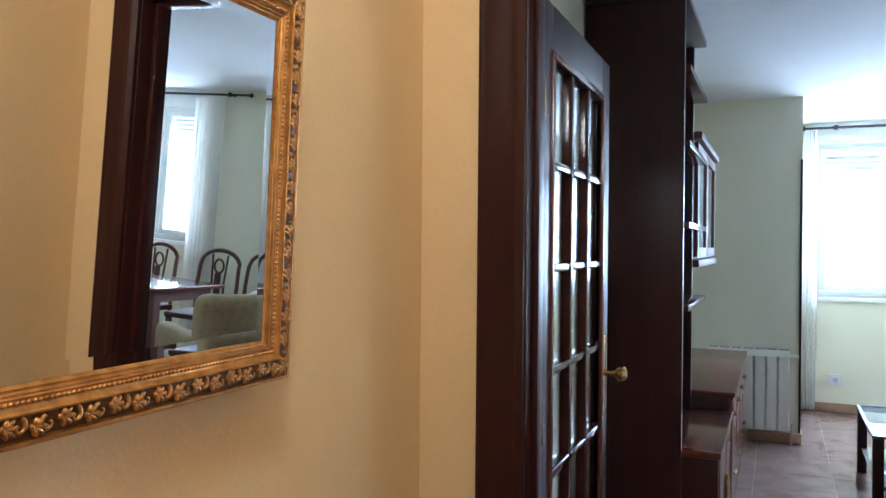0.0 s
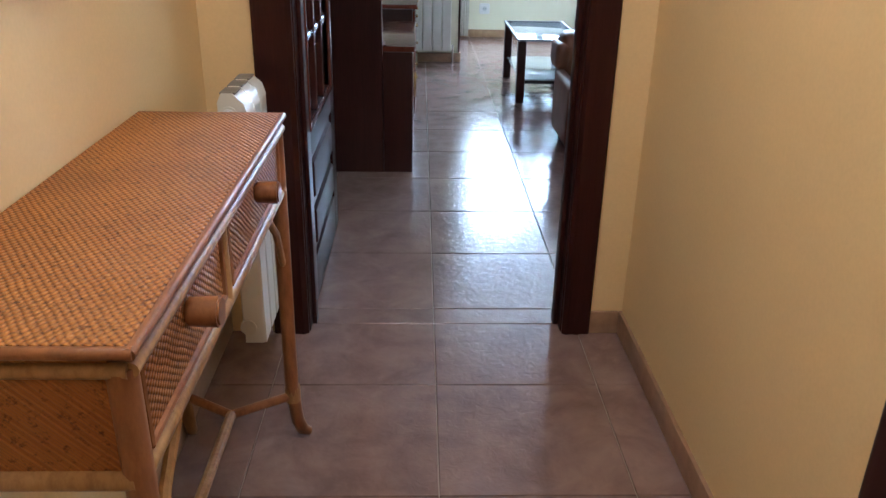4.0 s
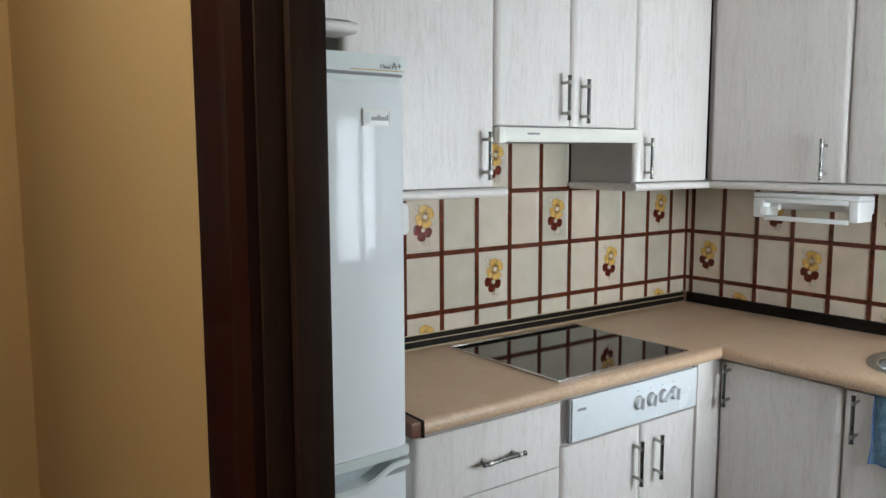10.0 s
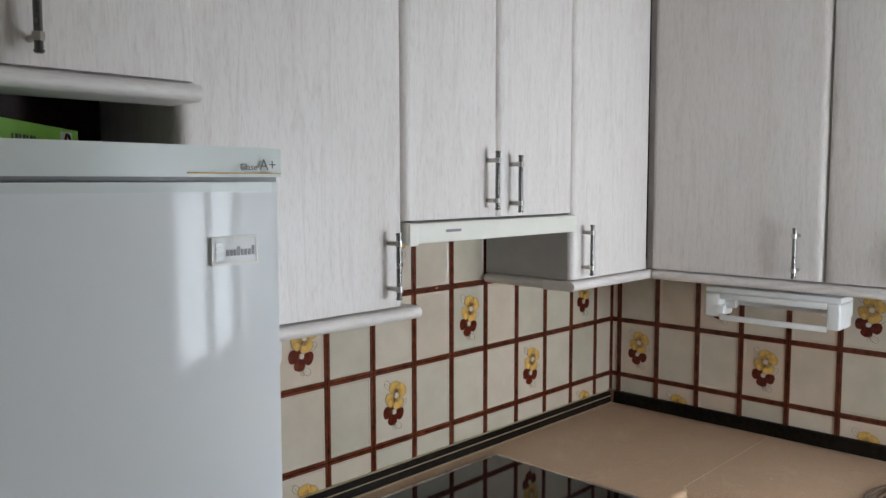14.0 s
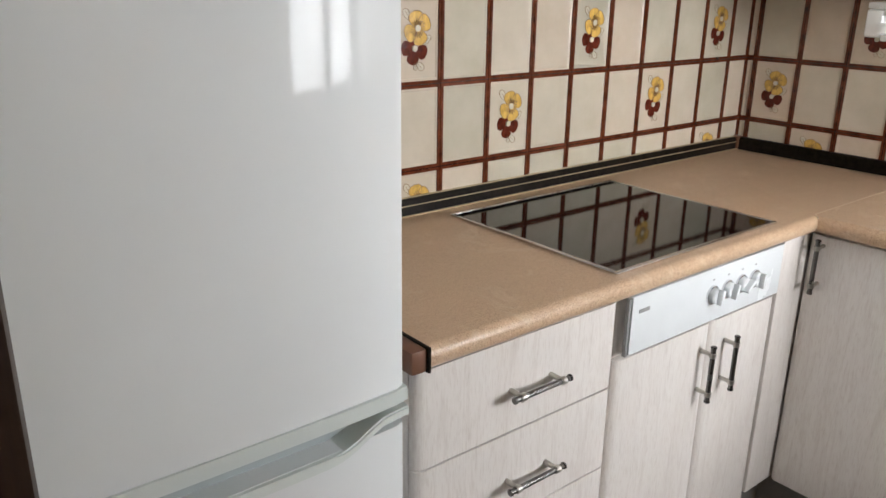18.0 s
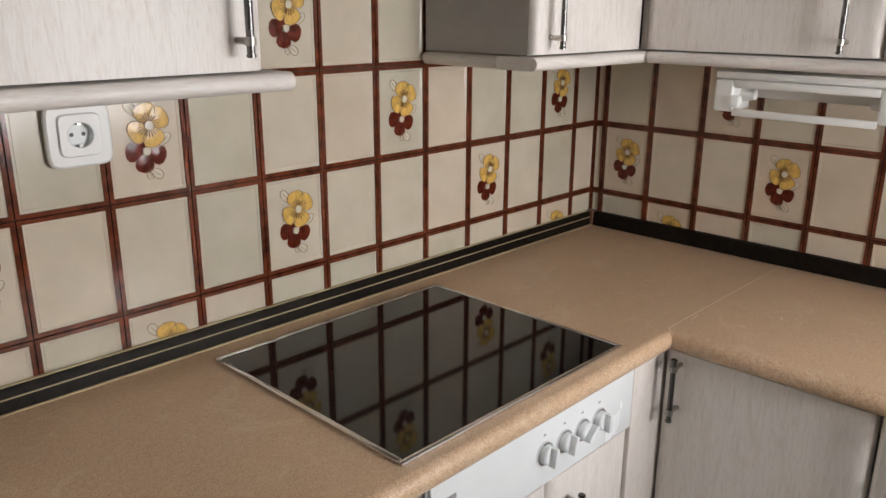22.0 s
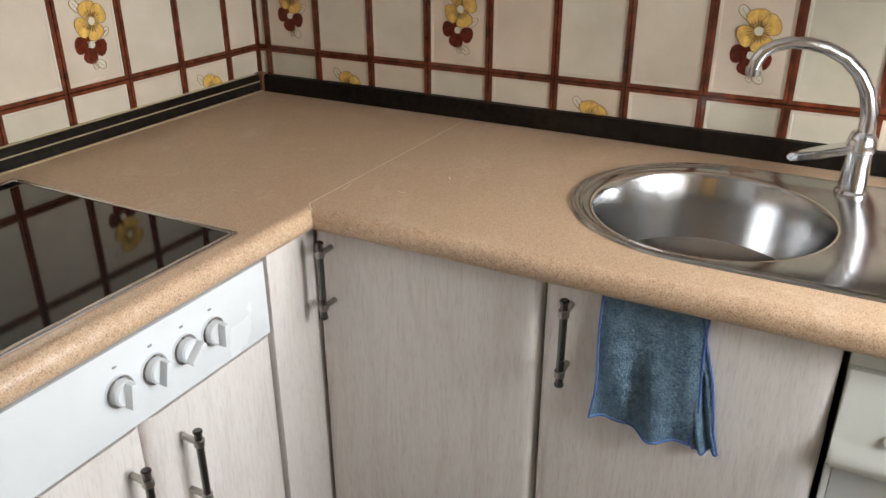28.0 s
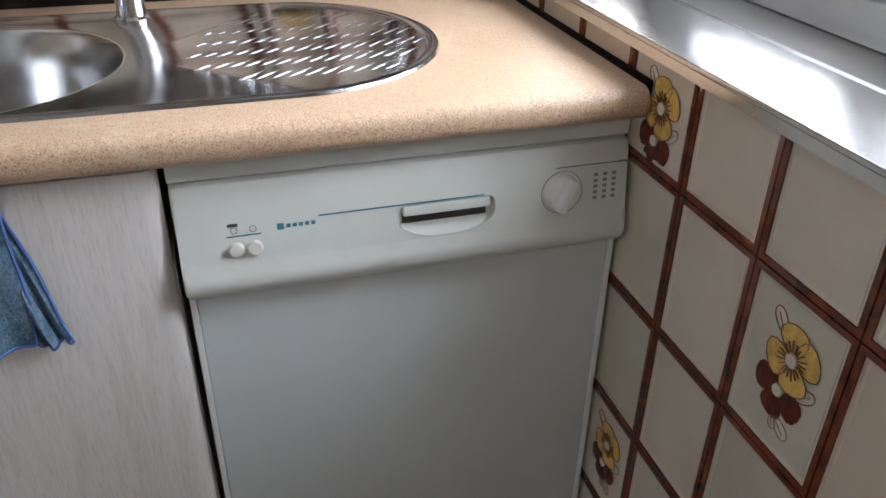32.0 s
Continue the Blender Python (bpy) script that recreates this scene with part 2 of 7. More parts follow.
M["skirting"] = plain("skirting stone", (0.36, 0.22, 0.13), 0.35, vary=0.15, scale=30)
# whitewashed ash doors of the kitchen
def ash(name, along):
    def stretch(across, length):
        return tuple(length if k == along else across for k in "xyz")
    k = Mat(name, (0.7, 0.67, 0.63), 0.42)
    big = k.noise(k.coords(stretch(7, 0.8)), 1.0, 4, 0.6, 0.8)
    fleck = k.noise(k.coords(stretch(330, 42)), 1.0, 3, 0.6)
    vein = k.noise(k.coords(stretch(42, 4.0)), 1.0, 5, 0.62, 1.8)
    c = k.ramp(big, [(0.28, (0.70, 0.645, 0.60)), (0.5, (0.735, 0.69, 0.65)), (0.74, (0.765, 0.725, 0.69))])
    c = k.mix(c, k.ramp(fleck, [(0.34, (0.50, 0.43, 0.38)), (0.50, (0.755, 0.72, 0.685))]), 0.27)
    c = k.mix(c, k.ramp(vein, [(0.36, (0.88, 0.855, 0.84)), (0.49, (1, 1, 1)), (0.66, (1.03, 1.03, 1.03))]), 0.6, "MULTIPLY")
    k.base(c)
    k.rough(fleck, 0.34, 0.5)
    k.bump(fleck, 0.3, 0.001)
    return k.m
M["ash"] = ash("whitewashed ash, upright grain", "z")
M["ash_x"] = ash("whitewashed ash, level grain", "x")
M["ash_y"] = ash("whitewashed ash, level grain on the sink side", "y")
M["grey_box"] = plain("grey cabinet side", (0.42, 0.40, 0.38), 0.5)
M["kick"] = plain("grey plinth", (0.20, 0.185, 0.17), 0.45)
# speckled laminate
k = Mat("speckled beige laminate", (0.46, 0.31, 0.2), 0.38)
v = k.coords(world_space=True)
sp = k.noise(v, 500, 2, 0.5)
c = k.ramp(k.noise(v, 6, 5, 0.65), [(0.3, (0.47, 0.32, 0.20)), (0.7, (0.58, 0.41, 0.27))])
c = k.mix(c, k.ramp(sp, [(0.36, (0.14, 0.075, 0.045)), (0.45, (0.56, 0.39, 0.255)), (0.60, (0.56, 0.39, 0.255)), (0.70, (0.74, 0.60, 0.45))]), 0.6)
c = k.mix(c, k.ramp(k.noise(v, 130, 3, 0.7), [(0.35, (0.80, 0.76, 0.72)), (0.6, (1, 1, 1))]), 0.7, "MULTIPLY")
c = k.mix(c, (0.66, 0.55, 0.40), k.ramp(k.noise(v, 9, 6, 0.75, 1.5), [(0.54, (0, 0, 0)), (0.72, (0.45, 0.45, 0.45))]))
k.base(c).rough(sp, 0.3, 0.46).bump(k.noise(v, 40, 3), 0.02, 0.0005)
M["laminate"] = k.m
M["joint_pale"] = plain("pale filler", (0.74, 0.64, 0.50), 0.6)
M["laminate_end"] = plain("brown edging", (0.13, 0.055, 0.030), 0.4, vary=0.15)
M["upstand"] = plain("black marbled upstand", (0.009, 0.006, 0.004), 0.5, vary=0.6, scale=60, spec=0.08)
M["upstand_lip"] = plain("bronze lip", (0.50, 0.40, 0.24), 0.35, 0.4)
# glazed tiles
def tile_mat(name, a, b):
    k = Mat(name, b, 0.16)
    v = k.coords(world_space=True)
    n = k.noise(v, 11, 4)
    c = k.ramp(n, [(0.3, a), (0.7, b)])
    c = k.mix(c, k.ramp(k.random(), [(0, (0.85, 0.865, 0.83)), (0.3, (0.93, 0.945, 0.905)), (0.6, (1.0, 0.98, 0.95)), (1, (1.0, 0.92, 0.87))]), 1.0, "MULTIPLY")
    k.base(c).rough(k.noise(v, 30), 0.10, 0.24).bump(k.noise(v, 24, 3), 0.12, 0.0015)
    return k.m
M["tile"] = tile_mat("cream glazed tile", (0.52, 0.465, 0.375), (0.60, 0.54, 0.45))
M["tile_rim"] = plain("brown glazed rim", (0.105, 0.024, 0.010), 0.12, vary=0.5, scale=45)
M["grout"] = plain("dark brown grout", (0.035, 0.014, 0.010), 0.6, vary=0.3, scale=90)
M["petal_y"] = plain("yellow glaze", (0.58, 0.36, 0.09), 0.2, vary=0.25, scale=90)
M["petal_r"] = plain("maroon glaze", (0.090, 0.013, 0.006), 0.16, vary=0.4, scale=90, spec=0.3)
M["petal_line"] = plain("brown glaze line", (0.17, 0.085, 0.03), 0.3)
M["petal_pale"] = plain("pale glaze", (0.58, 0.53, 0.42), 0.2)
M["steel"] = None
k = Mat("brushed steel", (0.56, 0.55, 0.53), 0.2, 1.0)
k.rough(k.noise(k.coords((1, 1, 9)), 30, 4), 0.12, 0.24)
k.base(k.ramp(k.noise(k.coords(), 9), [(0.3, (0.42, 0.42, 0.42)), (0.7, (0.60, 0.60, 0.60))]))
M["steel"] = k.m
M["chrome"] = plain("chrome", (0.80, 0.80, 0.82), 0.14, 1.0, vary=0.04)
M["handle"] = plain("dark nickel handle", (0.16, 0.155, 0.15), 0.26, 1.0)
M["handle_end"] = plain("nickel", (0.42, 0.40, 0.36), 0.28, 1.0)
M["brass"] = plain("brass", (0.55, 0.36, 0.12), 0.22, 1.0)
M["alu"] = plain("aluminium sill", (0.50, 0.475, 0.45), 0.24, 1.0, vary=0.06, scale=5)
M["alu_frame"] = plain("grey aluminium frame", (0.55, 0.56, 0.57), 0.3, 0.6, vary=0.04)
M["white_pvc"] = plain("white plastic", (0.78, 0.78, 0.76), 0.35, vary=0.02)
M["cream_pvc"] = plain("cream plastic", (0.76, 0.745, 0.66), 0.35, vary=0.03)
M["fridge"] = plain("white enamel", (0.79, 0.81, 0.81), 0.055, vary=0.015, scale=3)
M["fridge_trim"] = plain("white plastic trim", (0.66, 0.70, 0.67), 0.3, vary=0.02)
M["scoop"] = plain("grey plastic", (0.40, 0.45, 0.46), 0.35)
M["dish"] = plain("grey-white enamel", (0.66, 0.69, 0.69), 0.24, vary=0.03, scale=2)
M["dish_panel"] = plain("off-white plastic", (0.68, 0.69, 0.64), 0.30, vary=0.02)
M["panel_white"] = plain("white enamelled panel", (0.74, 0.77, 0.78), 0.25, vary=0.02)
M["glass_black"] = plain("black ceramic glass", (0.006, 0.006, 0.007), 0.05, vary=0.0, spec=0.38)
M["ink"] = plain("dark ink", (0.06, 0.06, 0.06), 0.5)
M["ink_grey"] = plain("grey ink", (0.25, 0.25, 0.25), 0.5)
M["ink_blue"] = plain("teal ink", (0.06, 0.20, 0.24), 0.5)
M["green"] = plain("green carton", (0.22, 0.47, 0.06), 0.45)
M["white_card"] = plain("white card", (0.7, 0.7, 0.7), 0.6)
M["bronze_paint"] = plain("ochre ink", (0.5, 0.3, 0.06), 0.5)
# grey vinyl planks
k = Mat("grey vinyl planks", (0.4, 0.37, 0.34), 0.4)
v = k.coords((3.0, 14, 1), True)
n = k.noise(v, 1.6, 5, 0.6, 0.5)
c = k.ramp(n, [(0.3, (0.27, 0.245, 0.225)), (0.6, (0.39, 0.36, 0.335)), (0.8, (0.46, 0.43, 0.405))])
c = k.mix(c, k.ramp(k.noise(k.coords(world_space=True), 7, 3), [(0.22, (0.35, 0.33, 0.31)), (0.36, (1, 1, 1))]), 0.6, "MULTIPLY")
c = k.mix(c, k.ramp(k.random(), [(0, (0.86, 0.86, 0.86)), (1, (1, 1, 1))]), 1.0, "MULTIPLY")
k.base(c).rough(n, 0.32, 0.5).bump(n, 0.08)
M["vinyl"] = k.m
# pink-brown stoneware floor
k = Mat("rose-brown polished stoneware", (0.4, 0.26, 0.2), 0.16)
v = k.coords(world_space=True)
n = k.noise(v, 7, 6, 0.65, 0.4)
c = k.ramp(n, [(0.28, (0.185, 0.115, 0.095)), (0.5, (0.265, 0.17, 0.145)), (0.75, (0.34, 0.235, 0.205))])
c = k.mix(c, k.ramp(k.random(), [(0, (0.9, 0.9, 0.9)), (1, (1, 1, 1))]), 1.0, "MULTIPLY")
k.base(c).rough(k.noise(v, 22, 4), 0.03, 0.09).bump(k.noise(v, 36, 2.5, 0.55, 0.9), 0.42, 0.0035)
M["floor_tile"] = k.m
M["floor_joint"] = plain("floor grout", (0.40, 0.31, 0.26), 0.7)
# woven rattan
k = Mat("woven rattan", (0.4, 0.2, 0.07), 0.42)
v = k.coords()
sep = k.node("ShaderNodeSeparateXYZ")
k.link(v, sep.inputs[0])
com = k.node("ShaderNodeCombineXYZ")
k.link(k.math("ADD", sep.outputs["X"], sep.outputs["Z"]), com.inputs["X"])
k.link(sep.outputs["Y"], com.inputs["Y"])
w1 = k.node("ShaderNodeTexWave", Scale=21.0, Distortion=1.2, Detail=1.5)
w1.bands_direction = "Y"
k.link(com.outputs[0], w1.inputs["Vector"])
w2 = k.node("ShaderNodeTexWave", Scale=30.0, Distortion=1.2, Detail=1.5)
w2.bands_direction = "X"
k.link(com.outputs[0], w2.inputs["Vector"])
# over and under: strands swap at each crossing
over = k.math("MULTIPLY", w1.outputs["Fac"], w2.outputs["Fac"])
under = k.math("MULTIPLY", k.math("SUBTRACT", 1.0, w1.outputs["Fac"]), k.math("SUBTRACT", 1.0, w2.outputs["Fac"]))
weave = k.math("MAXIMUM", over, under)
# shade in the gaps between strands is put into the colour
c = k.ramp(weave, [(0.02, (0.13, 0.040, 0.007)), (0.22, (0.36, 0.130, 0.020)), (0.8, (0.56, 0.225, 0.036))])
c = k.mix(c, k.ramp(k.noise(v, 5, 4), [(0.3, (0.62, 0.55, 0.5)), (0.6, (1, 1, 1))]), 0.7, "MULTIPLY")
c = k.mix(c, k.ramp(k.noise(v, 95, 3, 0.7), [(0.30, (0.22, 0.15, 0.12)), (0.46, (1, 1, 1))]), 0.85, "MULTIPLY")
k.base(c).rough(weave, 0.65, 0.42).bump(weave, 0.9, 0.003)
M["rattan"] = k.m
M["cane"] = wood("varnished cane", (0.30, 0.14, 0.045), (0.52, 0.30, 0.11), 0.35, (10, 10, 3), 60)
M["cane_red"] = wood("red cane leg", (0.22, 0.080, 0.026), (0.38, 0.155, 0.052), 0.35, (10, 10, 3), 60)
# gilded frame
k = Mat("antique gilding", (0.4, 0.24, 0.06), 0.34, 0.85)
v = k.coords(world_space=True)
n = k.noise(v, 45, 4)
k.base(k.ramp(n, [(0.3, (0.34, 0.145, 0.030)), (0.65, (0.60, 0.30, 0.070))])).rough(n, 0.48, 0.28).bump(k.noise(v, 160), 0.2)
M["gilt"] = k.m
M["gilt_dark"] = plain("dark patina", (0.12, 0.055, 0.020), 0.45, 0.6, vary=0.4, scale=60)
M["mirror"] = Mat("silvered mirror", (0.93, 0.93, 0.92), 0.0, 1.0).m
k = Mat("clear glass", (1, 1, 1), 0.0)
k.set("Transmission Weight", 1.0)
k.set("IOR", 1.1)
M["glass"] = k.m
k = Mat("patterned glass", (0.9, 0.95, 1.0), 0.08)
k.set("Transmission Weight", 1.0)
k.set("IOR", 1.5)
M["frost"] = k.m
# coffee table glass; pale base colour stands in for the window's reflection
k = Mat("green edge glass", (0.80, 0.88, 0.87), 0.05)
k.set("Transmission Weight", 0.6)
M["sheen_glass"] = k.m
M["radiator"] = plain("white radiator enamel", (0.76, 0.74, 0.67), 0.35, vary=0.03)
k = Mat("sheer curtain", (0.85, 0.84, 0.8), 0.9)
k.set("Transmission Weight", 0.0)
tr = k.node("ShaderNodeBsdfTranslucent")
tr.inputs["Color"].default_value = (0.9, 0.89, 0.86, 1)
cl = k.node("ShaderNodeBsdfTransparent")
mx, mx2 = k.node("ShaderNodeMixShader", Fac=0.55), k.node("ShaderNodeMixShader", Fac=0.3)
k.link(k.b.outputs[0], mx.inputs[1]), k.link(tr.outputs[0], mx.inputs[2])
k.link(mx.outputs[0], mx2.inputs[1]), k.link(cl.outputs[0], mx2.inputs[2])
k.link(mx2.outputs[0], k.t.nodes["Material Output"].inputs["Surface"])
M["curtain"] = k.m
M["rod"] = plain("dark iron rod", (0.05, 0.045, 0.045), 0.4, 0.7)
M["leather"] = plain("brown leather", (0.17, 0.07, 0.04), 0.42, vary=0.2, scale=14, bump=0.2)
# blue microfibre
k = Mat("blue microfibre", (0.16, 0.27, 0.36), 0.9, spec=0.15)
v = k.coords()
n = k.noise(v, 55, 4, 0.7)
k.base(k.ramp(k.mix(n, k.noise(v, 260, 2), 0.5), [(0.36, (0.125, 0.21, 0.29)), (0.62, (0.28, 0.42, 0.54))])).bump(k.noise(v, 300, 2), 0.8, 0.003)
M["cloth"] = k.m
M["cloth_hem"] = plain("blue stitched hem", (0.07, 0.13, 0.33), 0.8)
# floral upholstery
k = Mat("white floral cotton", (0.8, 0.78, 0.76), 0.85, spec=0.2)
v = k.coords()
vo = k.node("ShaderNodeTexVoronoi", Scale=5.5)
k.link(v, vo.inputs["Vector"])
c = k.ramp(vo.outputs["Distance"], [(0.16, (0.72, 0.38, 0.36)), (0.26, (0.80, 0.62, 0.60)), (0.36, (0.8, 0.79, 0.8))])
k.base(k.mix((0.80, 0.80, 0.81), c, k.noise(v, 3, 2))).bump(k.noise(v, 200), 0.3)
M["floral"] = k.m
M["olive"] = plain("beige-olive upholstery", (0.36, 0.28, 0.16), 0.85, vary=0.15, scale=30, bump=0.3, spec=0.2)
M["shade"] = plain("cream lampshade", (0.75, 0.68, 0.52), 0.8)
M["bronze"] = plain("aged bronze", (0.10, 0.07, 0.035), 0.4, 0.7, vary=0.4)
M["copper"] = plain("painted pipe", (0.16, 0.10, 0.075), 0.4, 0.3, vary=0.3)
M["brick_far"] = plain("pale render facade", (0.62, 0.58, 0.52), 0.8)
M["bar"] = plain("polished dark glazing bar", (0.05, 0.016, 0.013), 0.10, vary=0.2)
M["gilt_leaf"] = plain("bright worn gilding", (0.44, 0.215, 0.055), 0.36, 0.85, vary=0.35, scale=80)
M["kitchen_wall"] = wall_paint("cream kitchen paint", (0.56, 0.53, 0.47))

# ---------------------------------------------------------------- plan
HX0, HX1 = 0.335, 1.552          # hall: mirror wall and kitchen wall
KX0, XW = 1.62, 4.10            # kitchen: door wall and sink wall
YE0, YE1, YW = 3.03, 3.13, 3.0  # hall end wall; tiled wall of the hob
YS = 1.012                      # tiled wall under the window
HY0 = -1.6                      # rear of the hall
CEIL = 2.50
LX0, LX1, LY1 = 0.34, 6.2, 9.0  # living room
DX0, DX1, DH = 0.586, 1.362, 1.99
KD0, KD1 = 1.0, 1.602           # kitchen doorway along y
COUNTER = 0.90

structure("wall_hall_west", box(HX0 - 0.12, HX0, HY0, YE0, 0, CEIL), M["hall_wall"], "ochre stippled wall of the hall", "wall", False)
structure("wall_hall_south", box(HX0 - 0.12, HX1 + 0.12, HY0 - 0.12, HY0, 0, CEIL), M["hall_wall"], "ochre stippled wall of the hall", "wall", False)
structure("wall_hall_end_a", join(box(HX0 - 0.12, DX0 - 0.03, YE0, YE1 - 0.05, 0, CEIL), box(DX0 - 0.03, DX1 + 0.03, YE0, YE1 - 0.05, DH + 0.03, CEIL), box(DX1 + 0.03, HX1 + 0.12, YE0, YE1 - 0.05, 0, CEIL)), M["hall_wall"], "ochre stippled wall round the living room doorway", "wall", False)
structure("wall_living_south", join(box(LX0 - 0.12, DX0 - 0.03, YE1 - 0.05, YE1, 0, CEIL), box(DX0 - 0.03, DX1 + 0.03, YE1 - 0.05, YE1, DH + 0.03, CEIL), box(DX1 + 0.03, LX1 + 0.12, YE1 - 0.05, YE1, 0, CEIL)), M["living_wall"], "cream living room wall beside the doorway", "wall", False)
structure("wall_hall_east", join(box(HX1, KX0 - 0.04, HY0, KD0 - 0.03, 0, CEIL), box(HX1, KX0 - 0.04, KD1 + 0.03, YE0, 0, CEIL), box(HX1, KX0 - 0.04, KD0 - 0.03, KD1 + 0.03, DH + 0.03, CEIL)), M["hall_wall"], "ochre stippled wall beside the kitchen doorway", "wall", False)
structure("wall_kitchen_west", join(box(KX0 - 0.04, KX0, YS - 0.34, KD0 - 0.03, 0, CEIL), box(KX0 - 0.04, KX0, KD1 + 0.03, YW, 0, CEIL), box(KX0 - 0.04, KX0, KD0 - 0.03, KD1 + 0.03, DH + 0.03, CEIL)), M["kitchen_wall"], "cream kitchen wall beside the doorway", "wall", False)
structure("wall_kitchen_north", box(KX0, XW + 0.1, YW + 0.008, YE1 - 0.05, 0, CEIL), M["grout"], "kitchen wall behind the tiles", "wall", False)
structure("wall_kitchen_east", box(XW + 0.008, XW + 0.14, YS - 0.34, YW + 0.008, 0, CEIL), M["grout"], "kitchen wall behind the tiles", "wall", False)
WX0, WX1, WZ0, WZ1 = 2.88, 3.93, 0.952, 1.80   # kitchen window opening
structure("wall_kitchen_south", join(box(KX0 + 0.001, WX0, YS - 0.34, YS - 0.008, 0, CEIL), box(WX0, WX1, YS - 0.34, YS - 0.008, 0, WZ0 - 0.004), box(WX0, WX1, YS - 0.34, YS - 0.008, WZ1, CEIL), box(WX1, XW + 0.008, YS - 0.34, YS - 0.008, 0, CEIL)), M["grout"], "kitchen wall below and round the window", "wall", False)
# living room shell, with a pier before the windowed bay
BX = 1.25
structure("wall_living_west", box(LX0 - 0.12, LX0, YE1, 7.62, 0, CEIL), M["living_wall"], "cream living room wall behind the wall unit", "wall", False)
structure("wall_living_pier", box(LX0 - 0.12, BX, 7.62, 9.25, 0, CEIL), M["living_wall"], "cream projecting wall with the radiator", "wall", False)
W1A, W1B, WB0, WB1 = 1.37, 2.84, 0.99, 2.34
W2A, W2B, EX, EY = 5.06, 6.02, 3.30, 7.62
structure("wall_living_north", join(box(BX, W1A, LY1, LY1 + 0.25, 0, CEIL), box(W1A, W1B, LY1, LY1 + 0.25, 0, WB0), box(W1A, W1B, LY1, LY1 + 0.25, WB1, CEIL), box(W1B, EX + 0.25, LY1, LY1 + 0.25, 0, CEIL)), M["living_wall"], "cream living room wall with a wide window", "wall", False)
structure("wall_living_bay", join(box(EX, EX + 0.25, EY + 0.25, LY1, 0, CEIL), box(EX, W2A, EY, EY + 0.25, 0, CEIL), box(W2A, W2B, EY, EY + 0.25, 0, WB0), box(W2A, W2B, EY, EY + 0.25, WB1, CEIL), box(W2B, LX1 + 0.12, EY, EY + 0.25, 0, CEIL)), M["living_wall"], "cream wall beside the window bay", "wall", False)
structure("wall_living_east", box(LX1, LX1 + 0.12, YE1, EY, 0, CEIL), M["living_wall"], "cream living room wall", "wall", False)
structure("ceiling_hall", box(HX0 - 0.12, KX0 - 0.04, HY0 - 0.12, YE1 - 0.05, CEIL, CEIL + 0.1), M["ceiling"], "white hall ceiling", "ceiling", False)
structure("ceiling_kitchen", box(KX0 - 0.04, XW + 0.14, YS - 0.34, YE1 - 0.05, CEIL, CEIL + 0.1), M["ceiling"], "white kitchen ceiling", "ceiling", False)
structure("ceiling_living", box(LX0 - 0.12, LX1 + 0.12, YE1 - 0.05, LY1 + 0.25, CEIL, CEIL + 0.1), M["ceiling"], "white stippled living room ceiling", "ceiling", False)
floor_hall = structure("floor_hall", box(HX0 - 0.12, HX1 + 0.0600, HY0, YE1 - 0.05, -0.1, -0.004), M["floor_joint"], "floor of rose-brown polished stoneware tiles", "floor", False)
floor_living = structure("floor_living", box(LX0 - 0.12, LX1 + 0.12, YE1 - 0.05, LY1 + 0.25, -0.1, -0.004), M["floor_joint"], "floor of rose-brown polished stoneware tiles", "floor", False)
floor_kitchen = structure("floor_kitchen", box(HX1 + 0.0600, XW + 0.1, YS - 0.34, YE1 - 0.05, -0.1, -0.004), M["kick"], "floor of grey wood-look vinyl planks", "floor", False)

# skirting
def skirt(name, x0, x1, y0, y1, mat="skirting"):
    return structure(name, box(x0, x1, y0, y1, 0.0, 0.075, 0.004, 2), M[mat], "rose-brown stoneware skirting along the wall", "skirting")
skirt("baseboard_1", HX0, HX0 + 0.012, HY0, YE0)
skirt("baseboard_2", HX1 - 0.012, HX1, KD1 + 0.134, YE0)
skirt("baseboard_3", DX1 + 0.087, HX1 - 0.012, YE0 - 0.012, YE0)
skirt("baseboard_4", BX, EX, LY1 - 0.012, LY1)
skirt("baseboard_5", 0.9, BX + 0.012, 7.62 - 0.012, 7.62)
skirt("baseboard_6", DX1 + 0.087, LX1, YE1, YE1 + 0.012)
skirt("baseboard_7", BX, BX + 0.012, 7.62, LY1 - 0.012)
skirt("baseboard_8", HX1 - 0.012, HX1, HY0, KD0 - 0.08)

# ---------------------------------------------------------------- doorways
def architrave_profile(w, t):
    return [(0, 0), (w, 0), (w, t * 0.55), (w * 0.86, t), (w * 0.62, t * 0.82), (w * 0.5, t), (w * 0.2, t * 0.72), (w * 0.08, t * 0.8), (0, t * 0.6)]

